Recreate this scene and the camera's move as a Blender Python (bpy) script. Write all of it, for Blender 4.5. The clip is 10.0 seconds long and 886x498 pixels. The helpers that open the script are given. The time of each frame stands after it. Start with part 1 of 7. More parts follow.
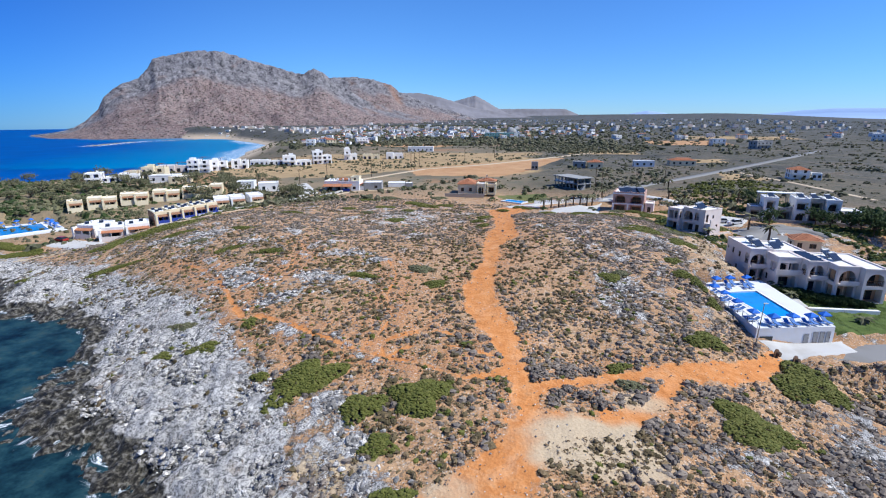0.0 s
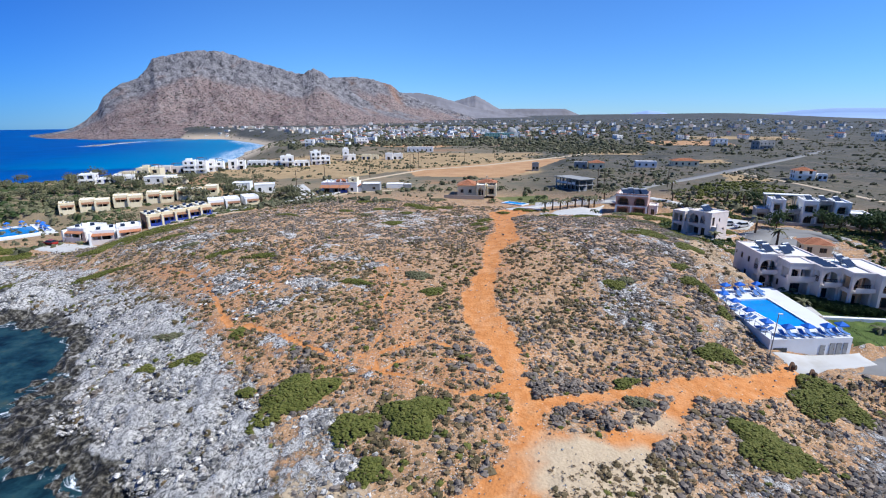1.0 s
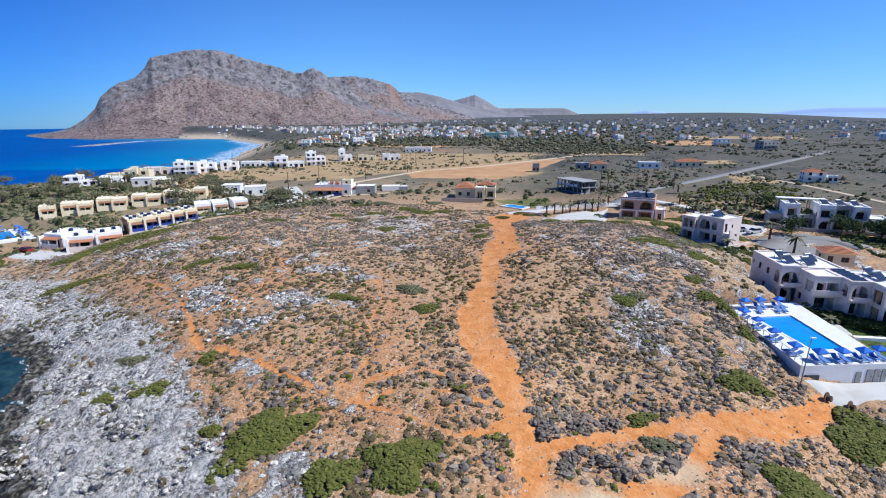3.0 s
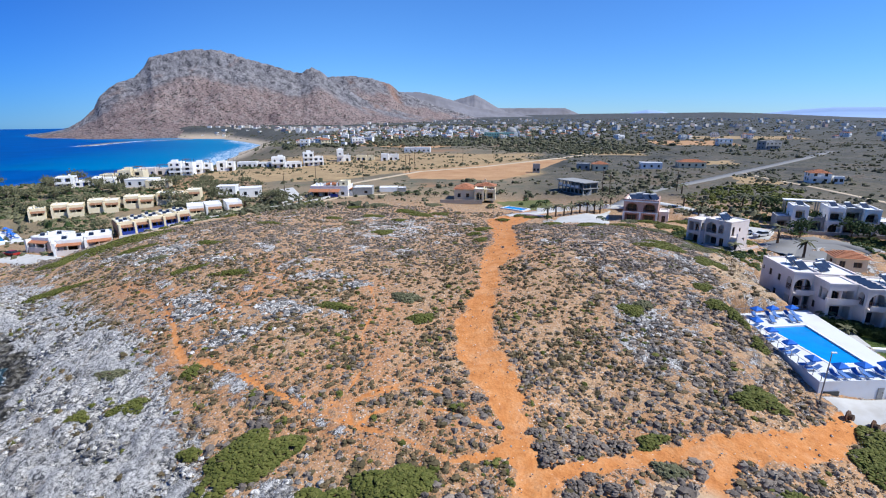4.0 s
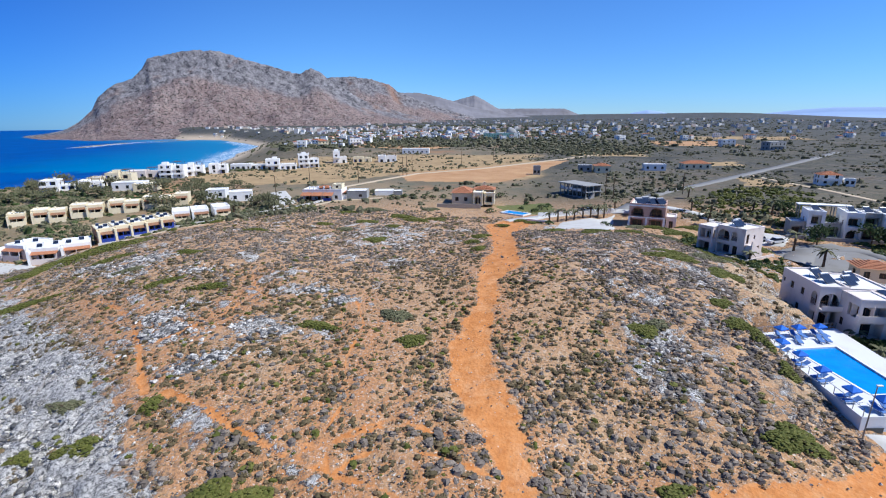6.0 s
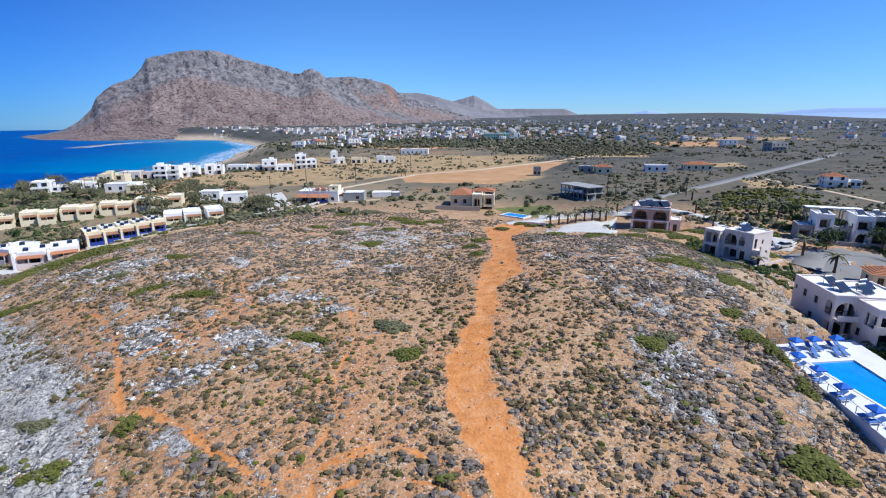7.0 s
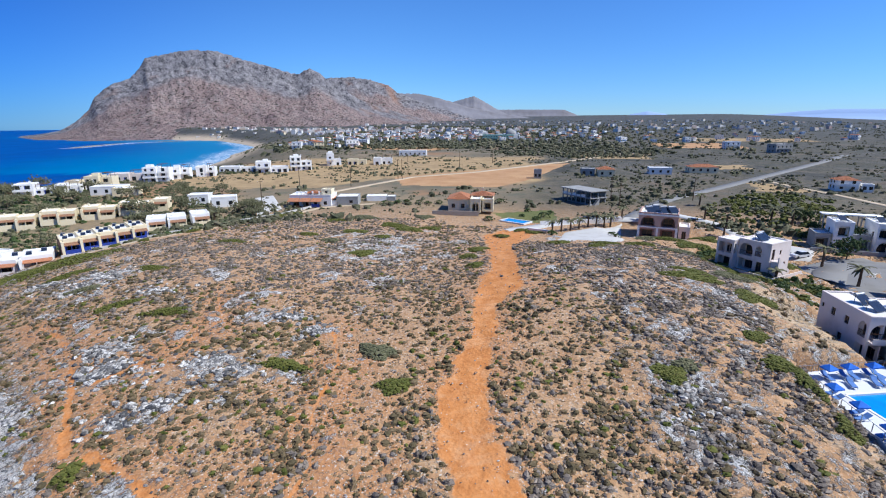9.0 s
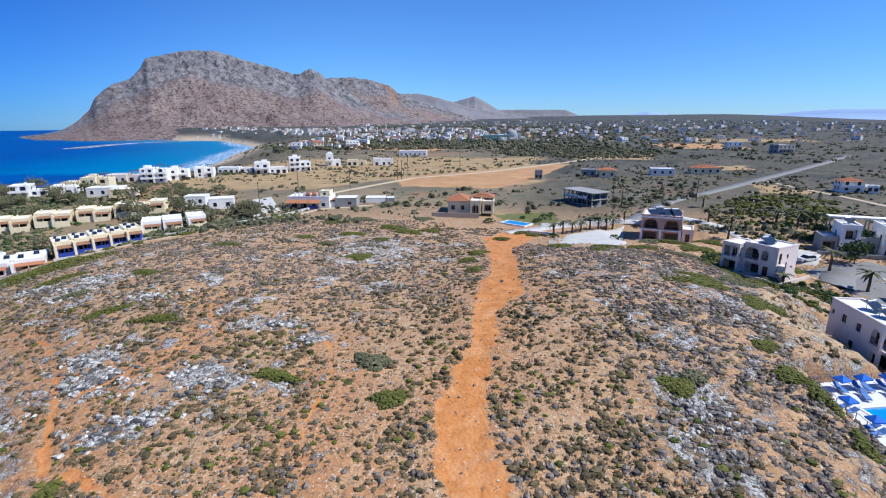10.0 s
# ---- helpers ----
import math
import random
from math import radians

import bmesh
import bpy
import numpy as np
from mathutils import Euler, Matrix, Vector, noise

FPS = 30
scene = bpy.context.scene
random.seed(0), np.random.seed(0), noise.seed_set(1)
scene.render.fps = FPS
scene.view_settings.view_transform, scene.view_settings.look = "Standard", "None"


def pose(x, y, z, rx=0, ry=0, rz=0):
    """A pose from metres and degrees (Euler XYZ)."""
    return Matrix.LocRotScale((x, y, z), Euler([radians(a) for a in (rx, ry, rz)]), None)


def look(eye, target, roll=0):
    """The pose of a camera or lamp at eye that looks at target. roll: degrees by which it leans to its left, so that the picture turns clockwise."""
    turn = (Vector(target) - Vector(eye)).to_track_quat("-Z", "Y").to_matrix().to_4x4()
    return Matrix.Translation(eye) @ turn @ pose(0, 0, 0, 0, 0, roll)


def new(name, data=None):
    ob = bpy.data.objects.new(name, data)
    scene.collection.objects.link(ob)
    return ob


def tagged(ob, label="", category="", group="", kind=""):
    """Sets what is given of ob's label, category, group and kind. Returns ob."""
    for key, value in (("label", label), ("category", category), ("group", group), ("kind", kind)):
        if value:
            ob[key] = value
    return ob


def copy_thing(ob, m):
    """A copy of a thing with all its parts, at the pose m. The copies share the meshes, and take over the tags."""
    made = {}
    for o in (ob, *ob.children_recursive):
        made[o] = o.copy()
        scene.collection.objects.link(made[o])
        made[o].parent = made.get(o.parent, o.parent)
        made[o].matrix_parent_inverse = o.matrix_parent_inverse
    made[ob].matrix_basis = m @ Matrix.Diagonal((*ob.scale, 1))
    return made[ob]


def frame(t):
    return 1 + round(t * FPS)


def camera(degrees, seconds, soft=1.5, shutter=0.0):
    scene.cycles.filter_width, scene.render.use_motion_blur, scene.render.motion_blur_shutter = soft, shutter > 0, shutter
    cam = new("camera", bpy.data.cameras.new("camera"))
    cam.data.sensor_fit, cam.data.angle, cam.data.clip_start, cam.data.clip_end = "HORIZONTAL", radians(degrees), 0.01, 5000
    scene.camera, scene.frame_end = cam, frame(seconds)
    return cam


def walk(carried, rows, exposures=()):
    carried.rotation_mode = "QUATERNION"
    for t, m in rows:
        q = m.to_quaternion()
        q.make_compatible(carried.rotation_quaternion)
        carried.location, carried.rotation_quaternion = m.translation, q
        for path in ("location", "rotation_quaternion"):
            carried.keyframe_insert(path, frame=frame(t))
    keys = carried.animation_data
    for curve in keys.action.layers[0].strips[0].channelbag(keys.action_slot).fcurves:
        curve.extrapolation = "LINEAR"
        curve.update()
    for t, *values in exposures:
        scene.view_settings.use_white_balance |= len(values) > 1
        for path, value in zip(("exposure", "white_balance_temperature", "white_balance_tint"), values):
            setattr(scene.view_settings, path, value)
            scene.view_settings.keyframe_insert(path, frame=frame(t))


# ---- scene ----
cam = camera(86.05, 10.0, soft=1.1)
PATH = [
    (0.0, pose(0.00, 0.00, 37.40, 75.026, 0.330, -0.089)),
    (0.5, pose(0.16, 1.73, 37.43, 75.020, 0.335, -0.086)),
    (1.0, pose(0.39, 3.57, 37.51, 75.015, 0.347, -0.071)),
    (1.5, pose(0.57, 5.33, 37.62, 74.960, 0.352, -0.083)),
    (2.0, pose(0.83, 7.22, 37.66, 74.958, 0.349, -0.086)),
    (2.5, pose(1.05, 8.99, 37.67, 74.965, 0.350, -0.102)),
    (4.0, pose(1.71, 14.55, 37.76, 74.934, 0.359, -0.134)),
    (4.5, pose(1.91, 16.25, 37.77, 74.950, 0.374, -0.135)),
    (5.0, pose(2.14, 18.07, 37.74, 75.008, 0.391, -0.164)),
    (5.5, pose(2.43, 19.75, 37.76, 75.008, 0.441, -0.147)),
    (7.0, pose(3.11, 25.04, 37.89, 75.026, 0.416, -0.188)),
    (7.5, pose(3.32, 26.77, 37.87, 75.055, 0.377, -0.211)),
    (8.0, pose(3.53, 28.56, 37.94, 75.039, 0.373, -0.225)),
    (8.5, pose(3.76, 30.30, 37.97, 75.084, 0.330, -0.218)),
    (9.0, pose(3.96, 32.02, 38.07, 75.101, 0.326, -0.222)),
    (9.5, pose(4.12, 33.22, 38.15, 75.098, 0.306, -0.181)),
    (10.0, pose(4.30, 34.23, 38.24, 75.114, 0.326, -0.140)),
]
walk(cam, PATH, exposures=((0.0, 0.17, 5600, 10), (10.0, 0.13, 5600, 10)))

# ---- sky, sun ----
SUN_AZ, SUN_EL = 103.0, 51.0          # degrees from +y towards +x, and above the horizon
world = bpy.data.worlds.new("world")
scene.world = world
world.use_nodes = True
wn = world.node_tree.nodes
sky = wn.new("ShaderNodeTexSky")
sky.sky_type = "NISHITA"
sky.sun_disc = False
sky.sun_elevation = radians(SUN_EL)
sky.sun_rotation = radians(SUN_AZ)
sky.altitude = 40
sky.air_density, sky.dust_density, sky.ozone_density = 1.0, 0.0, 6.0
wn["Background"].inputs["Strength"].default_value = 0.107
clear = wn.new("ShaderNodeMix")
clear.data_type, clear.blend_type = "RGBA", "MULTIPLY"
clear.inputs[0].default_value = 1.0
clear.inputs[7].default_value = (0.66, 0.97, 1.46, 1.0)      # very clear, dry air
world.node_tree.links.new(sky.outputs["Color"], clear.inputs[6])
# the sky deepens to blue away from the sun and pales towards it
way = wn.new("ShaderNodeTexCoord")
side = wn.new("ShaderNodeVectorMath")
side.operation = "DOT_PRODUCT"
side.inputs[1].default_value = (math.sin(radians(33)), math.cos(radians(33)), 0.0)
world.node_tree.links.new(way.outputs["Generated"], side.inputs[0])
span = wn.new("ShaderNodeMapRange")
span.inputs["From Min"].default_value, span.inputs["From Max"].default_value = -1.0, 1.0
world.node_tree.links.new(side.outputs["Value"], span.inputs["Value"])
tint = wn.new("ShaderNodeValToRGB")
tint.color_ramp.interpolation = "EASE"
stops = tint.color_ramp.elements
stops[0].position, stops[0].color = 0.0, (0.55, 0.60, 0.62, 1)
stops[1].position, stops[1].color = 1.0, (0.86, 0.84, 0.78, 1)
stops.new(0.58).color = (0.26, 0.42, 0.58, 1)
stops.new(0.89).color = (0.90, 0.88, 0.80, 1)
deep = wn.new("ShaderNodeMix")
deep.data_type, deep.blend_type = "RGBA", "MULTIPLY"
deep.inputs[0].default_value = 1.0
world.node_tree.links.new(span.outputs["Result"], tint.inputs["Fac"])
world.node_tree.links.new(clear.outputs[2], deep.inputs[6])
world.node_tree.links.new(tint.outputs["Color"], deep.inputs[7])
world.node_tree.links.new(deep.outputs[2], wn["Background"].inputs["Color"])
sun_data = bpy.data.lights.new("sun", "SUN")
sun_data.energy, sun_data.angle, sun_data.color = 5.0, radians(0.5), (1.0, 0.92, 0.77)
sun_ob = new("sun", sun_data)
sun_to = Vector((math.sin(radians(SUN_AZ)) * math.cos(radians(SUN_EL)),
                 math.cos(radians(SUN_AZ)) * math.cos(radians(SUN_EL)), math.sin(radians(SUN_EL))))
sun_ob.matrix_world = look(sun_to * 300, (0, 0, 0))


# ---- materials ----
class Nodes:
    """A small builder for node materials."""

    def __init__(self, name):
        self.mat = bpy.data.materials.new(name)
        self.mat.use_nodes = True
        self.tree = self.mat.node_tree
        self.bsdf = self.tree.nodes["Principled BSDF"]

    def node(self, kind, **values):
        n = self.tree.nodes.new(kind)
        for key, value in values.items():
            if key in ("operation", "blend_type", "data_type", "attribute_name", "noise_dimensions", "feature", "interpolation_type"):
                setattr(n, key, value)
        return n

    def put(self, value, socket):
        if hasattr(value, "is_output"):
            self.tree.links.new(value, socket)
        else:
            socket.default_value = (*value, 1.0) if isinstance(value, tuple) and len(value) == 3 and socket.type == "RGBA" else value

    def position(self):
        return self.tree.nodes.new("ShaderNodeNewGeometry").outputs["Position"]

    def local(self):
        return self.tree.nodes.new("ShaderNodeTexCoord").outputs["Object"]

    def noise(self, scale, detail=4.0, rough=0.55, vector=None, warp=0.0):
        n = self.tree.nodes.new("ShaderNodeTexNoise")
        self.put(vector or self.position(), n.inputs["Vector"])
        n.inputs["Scale"].default_value, n.inputs["Detail"].default_value = scale, detail
        n.inputs["Roughness"].default_value, n.inputs["Distortion"].default_value = rough, warp
        return n.outputs["Fac"]

    def cells(self, scale, vector=None, out="Distance"):
        n = self.tree.nodes.new("ShaderNodeTexVoronoi")
        self.put(vector or self.position(), n.inputs["Vector"])
        n.inputs["Scale"].default_value = scale
        return n.outputs[out]

    def attr(self, name):
        n = self.tree.nodes.new("ShaderNodeAttribute")
        n.attribute_name = name
        return n.outputs["Fac"]

    def math(self, operation, a, b=0.0, c=None):
        n = self.tree.nodes.new("ShaderNodeMath")
        n.operation = operation
        self.put(a, n.inputs[0])
        self.put(b, n.inputs[1])
        if c is not None:
            self.put(c, n.inputs[2])
        return n.outputs[0]

    def step(self, value, low, high):
        n = self.tree.nodes.new("ShaderNodeMapRange")
        n.interpolation_type = "SMOOTHSTEP"
        self.put(value, n.inputs["Value"])
        n.inputs["From Min"].default_value, n.inputs["From Max"].default_value = low, high
        return n.outputs["Result"]

    def mix(self, fac, a, b, blend="MIX"):
        n = self.tree.nodes.new("ShaderNodeMix")
        n.data_type, n.blend_type = "RGBA", blend
        self.put(fac, n.inputs[0])
        self.put(a, n.inputs[6])
        self.put(b, n.inputs[7])
        return n.outputs[2]

    def ramp(self, value, stops):
        n = self.tree.nodes.new("ShaderNodeValToRGB")
        self.put(value, n.inputs["Fac"])
        el = n.color_ramp.elements
        el[0].position, el[0].color = stops[0][0], (*stops[0][1], 1)
        el[1].position, el[1].color = stops[-1][0], (*stops[-1][1], 1)
        for p, c in stops[1:-1]:
            el.new(p).color = (*c, 1)
        return n.outputs["Color"]

    def random(self):
        return self.tree.nodes.new("ShaderNodeObjectInfo").outputs["Random"]

    def island(self):
        return self.tree.nodes.new("ShaderNodeNewGeometry").outputs["Random Per Island"]

    def bump(self, height, strength, distance):
        n = self.tree.nodes.new("ShaderNodeBump")
        self.put(height, n.inputs["Height"])
        n.inputs["Strength"].default_value, n.inputs["Distance"].default_value = strength, distance
        self.tree.links.new(n.outputs["Normal"], self.bsdf.inputs["Normal"])

    def done(self, color, rough=0.85, metal=0.0, spec=0.3):
        self.put(color, self.bsdf.inputs["Base Color"])
        self.put(rough, self.bsdf.inputs["Roughness"])
        self.bsdf.inputs["Metallic"].default_value = metal
        self.bsdf.inputs["Specular IOR Level"].default_value = spec
        return self.mat


def plaster(name, color, dirt=0.25, rough=0.85, scale=0.5):
    """Painted render with faint stains, streaks and fine grain."""
    n = Nodes(name)
    stain = n.step(n.noise(scale, 5, 0.6), 0.45, 0.75)
    fine = n.noise(9.0, 4, 0.6)
    dark = tuple(c * (1 - dirt) * k for c, k in zip(color, (1.0, 0.95, 0.86)))
    base = n.mix(n.math("MULTIPLY", stain, 0.7), color, dark)
    base = n.mix(n.math("MULTIPLY", fine, 0.25), base, tuple(c * 0.8 for c in color))
    n.bump(fine, 0.25, 0.01)
    return n.done(base, rough)


def plain(name, color, rough=0.6, metal=0.0, vary=0.15, scale=3.0, spec=0.4):
    """A simple painted, wooden, metal or cloth surface with slight wear."""
    n = Nodes(name)
    f = n.noise(scale, 4, 0.6)
    base = n.mix(n.step(f, 0.3, 0.7), color, tuple(c * (1 - vary) for c in color))
    n.bump(f, 0.1, 0.01)
    return n.done(base, rough, metal, spec)


def leafy(name, colors, rough=0.75):
    """Leaves: the colour varies from clump to clump and with a slow drift over the land."""
    n = Nodes(name)
    f = n.math("ADD", n.math("MULTIPLY", n.island(), 0.6), n.math("MULTIPLY", n.noise(0.12, 3, 0.6), 0.4))
    base = n.ramp(f, colors)
    fine = n.noise(7.0, 3, 0.7)
    base = n.mix(n.math("MULTIPLY", n.step(fine, 0.4, 0.7), 0.45), base, tuple(c * 0.55 for c in colors[0][1]))
    return n.done(base, rough, 0.0, 0.2)


def soil_material():
    """Red earth, trodden paths, sand, limestone pavement, dry grass and green mats by the land's own masks."""
    n = Nodes("soil")
    big, mid, fine = n.noise(0.06, 4, 0.6), n.noise(0.5, 5, 0.65), n.noise(3.5, 5, 0.7)
    pebble = n.cells(2.6)
    earth = n.ramp(mid, [(0.25, (0.285, 0.162, 0.08)), (0.5, (0.455, 0.282, 0.145)), (0.75, (0.555, 0.39, 0.23))])
    red = n.ramp(fine, [(0.3, (0.42, 0.18, 0.065)), (0.7, (0.53, 0.27, 0.115))])
    earth = n.mix(n.math("MULTIPLY", n.attr("red"), n.step(n.math("ADD", n.math("MULTIPLY", big, 0.5), n.math("MULTIPLY", n.noise(0.35, 5, 0.7), 0.5)), 0.36, 0.52)), earth, red)
    chips = n.step(n.noise(3.6, 4, 0.75), 0.57, 0.62)
    earth = n.mix(n.math("MULTIPLY", n.step(n.noise(2.3, 5, 0.78, warp=0.6), 0.51, 0.58), 0.72), earth, (0.155, 0.12, 0.085))
    earth = n.mix(n.math("MULTIPLY", chips, 0.85), earth, (0.62, 0.57, 0.49))
    path = n.ramp(n.noise(0.7, 7, 0.72), [(0.3, (0.44, 0.165, 0.045)), (0.5, (0.565, 0.235, 0.07)), (0.75, (0.65, 0.34, 0.145))])
    path = n.mix(n.math("MULTIPLY", n.step(n.noise(4.5, 3, 0.7), 0.6, 0.68), 0.5), path, (0.36, 0.16, 0.06))
    path = n.mix(n.math("MULTIPLY", n.step(n.noise(0.22, 6, 0.7, warp=1.0), 0.5, 0.68), 0.35), path, (0.68, 0.44, 0.25))
    path = n.mix(n.math("MULTIPLY", n.step(n.noise(1.6, 6, 0.8), 0.55, 0.64), 0.5), path, (0.43, 0.155, 0.045))
    path = n.mix(n.step(n.cells(1.1), 0.10, 0.06), path, (0.62, 0.50, 0.38))
    base = n.mix(n.step(n.math("ADD", n.attr("path"), n.math("MULTIPLY_ADD", fine, 0.5, -0.25)), 0.35, 0.6), earth, path)
    sand = n.ramp(fine, [(0.3, (0.45, 0.345, 0.22)), (0.7, (0.56, 0.45, 0.30))])
    base = n.mix(n.step(n.math("ADD", n.attr("sand"), n.math("MULTIPLY_ADD", mid, 0.5, -0.25)), 0.12, 0.75), base, sand)
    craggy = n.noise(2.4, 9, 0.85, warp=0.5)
    # crevice shade painted in: near-black where the crag noises run low
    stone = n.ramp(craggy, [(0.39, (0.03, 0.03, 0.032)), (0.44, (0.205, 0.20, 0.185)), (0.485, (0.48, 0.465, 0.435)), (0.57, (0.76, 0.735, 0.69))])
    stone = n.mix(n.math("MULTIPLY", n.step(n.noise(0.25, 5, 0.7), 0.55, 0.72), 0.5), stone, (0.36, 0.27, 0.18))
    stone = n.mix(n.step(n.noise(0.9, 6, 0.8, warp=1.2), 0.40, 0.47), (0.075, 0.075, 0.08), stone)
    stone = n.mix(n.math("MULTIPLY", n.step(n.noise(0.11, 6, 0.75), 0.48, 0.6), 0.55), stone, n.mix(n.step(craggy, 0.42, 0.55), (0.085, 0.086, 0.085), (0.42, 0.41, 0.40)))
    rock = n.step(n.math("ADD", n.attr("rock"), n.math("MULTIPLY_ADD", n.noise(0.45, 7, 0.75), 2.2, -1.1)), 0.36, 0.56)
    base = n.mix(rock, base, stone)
    dry = n.ramp(n.noise(0.03, 5, 0.65), [(0.3, (0.12, 0.105, 0.07)), (0.5, (0.21, 0.17, 0.11)), (0.7, (0.31, 0.235, 0.14))])
    dry = n.mix(n.step(n.noise(0.12, 5, 0.7), 0.5, 0.62), dry, (0.14, 0.135, 0.09))
    dry = n.mix(n.math("MULTIPLY", n.step(n.noise(0.011, 4, 0.6), 0.54, 0.62), 0.7), dry, (0.36, 0.20, 0.10))
    maquis = n.ramp(n.noise(0.05, 8, 0.78), [(0.34, (0.025, 0.028, 0.025)), (0.5, (0.056, 0.056, 0.051)), (0.62, (0.098, 0.09, 0.08)), (0.78, (0.18, 0.152, 0.122))])
    patches = n.ramp(n.noise(0.024, 7, 0.68, warp=0.8), [(0.34, (0.06, 0.062, 0.04)), (0.42, (0.155, 0.14, 0.105)), (0.47, (0.30, 0.245, 0.155)), (0.51, (0.115, 0.118, 0.06)), (0.56, (0.235, 0.215, 0.185)), (0.62, (0.345, 0.28, 0.175)), (0.70, (0.27, 0.155, 0.09))])
    maquis = n.mix(0.34, maquis, patches)
    scrubby = n.noise(0.55, 6, 0.8)
    maquis = n.mix(n.math("MULTIPLY", n.step(scrubby, 0.50, 0.57), 0.75), maquis, (0.045, 0.047, 0.038))
    maquis = n.mix(n.math("MULTIPLY", n.step(scrubby, 0.43, 0.38), 0.35), maquis, (0.235, 0.212, 0.185))
    dry = n.mix(n.attr("maquis"), dry, maquis)
    # distance haze painted into the colour: the far plain goes darker and bluer
    dry = n.mix(n.math("MULTIPLY", n.attr("far_haze"), 0.62), dry, n.ramp(n.noise(0.012, 7, 0.75), [(0.38, (0.04, 0.047, 0.05)), (0.55, (0.075, 0.085, 0.09)), (0.68, (0.15, 0.14, 0.13))]))
    dry = n.mix(n.step(n.math("ADD", n.attr("straw"), n.math("MULTIPLY_ADD", mid, 0.5, -0.25)), 0.3, 0.7), dry, n.ramp(n.noise(0.15, 6, 0.7), [(0.3, (0.27, 0.19, 0.10)), (0.7, (0.46, 0.33, 0.17))]))
    base = n.mix(n.attr("plain"), base, dry)
    wet = n.step(n.math("ADD", n.attr("wet"), n.math("MULTIPLY_ADD", n.noise(0.5, 4, 0.7), 0.9, -0.45)), 0.4, 0.65)
    base = n.mix(wet, base, n.ramp(n.noise(1.3, 4, 0.7), [(0.36, (0.008, 0.008, 0.007)), (0.46, (0.030, 0.027, 0.021)), (0.53, (0.105, 0.095, 0.07)), (0.64, (0.30, 0.285, 0.245))]))
    beach = n.mix(mid, (0.48, 0.385, 0.275), (0.58, 0.475, 0.345))
    base = n.mix(n.attr("beach"), base, beach)
    field = n.ramp(n.noise(0.08, 4, 0.6), [(0.3, (0.39, 0.215, 0.10)), (0.7, (0.51, 0.315, 0.16))])
    base = n.mix(n.step(n.math("ADD", n.attr("field"), n.math("MULTIPLY_ADD", n.noise(0.16, 6, 0.75), 1.4, -0.7)), 0.35, 0.7), base, field)
    lawn = n.ramp(n.noise(0.6, 4, 0.7), [(0.3, (0.06, 0.10, 0.02)), (0.7, (0.12, 0.16, 0.04))])
    base = n.mix(n.step(n.attr("lawn"), 0.45, 0.55), base, lawn)
    relief = n.math("ADD", n.math("MULTIPLY", fine, 0.5), n.math("MULTIPLY", pebble, 0.5))
    n.bump(n.math("ADD", relief, n.math("MULTIPLY", n.math("MULTIPLY", craggy, rock), 3.0)), 0.8, 0.14)
    return n.done(base, n.math("SUBTRACT", 0.95, n.math("MULTIPLY", wet, 0.5)), 0.0, 0.25)


def water_material():
    """Sea: blue offshore, turquoise over the sandy bay, nearly clear over the rocks close by, with foam at the edges."""
    n = Nodes("water")
    ripple, swell = n.noise(0.55, 4, 0.6), n.noise(0.02, 4, 0.6)
    deep = n.mix(n.step(swell, 0.35, 0.65), (0.001, 0.055, 0.24), (0.001, 0.075, 0.31))
    deep = n.mix(n.attr("shallow"), deep, (0.003, 0.18, 0.38))
    bed = n.ramp(n.noise(0.22, 5, 0.7), [(0.36, (0.004, 0.013, 0.020)), (0.48, (0.010, 0.034, 0.045)), (0.58, (0.022, 0.06, 0.07)), (0.72, (0.055, 0.075, 0.06))])
    col = n.mix(n.attr("cove"), deep, bed)
    foam = n.step(n.math("ADD", n.attr("foam"), n.math("MULTIPLY_ADD", n.noise(0.13, 10, 0.82, warp=2.0), 2.2, -1.1)), 0.45, 0.66)
    col = n.mix(foam, col, (0.82, 0.86, 0.88))
    n.bump(n.math("ADD", n.math("MULTIPLY", ripple, 0.4), n.noise(0.12, 3, 0.5)), 0.35, 0.5)
    return n.done(col, n.math("MULTIPLY_ADD", foam, 0.3, 0.45), 0.0, 0.12)


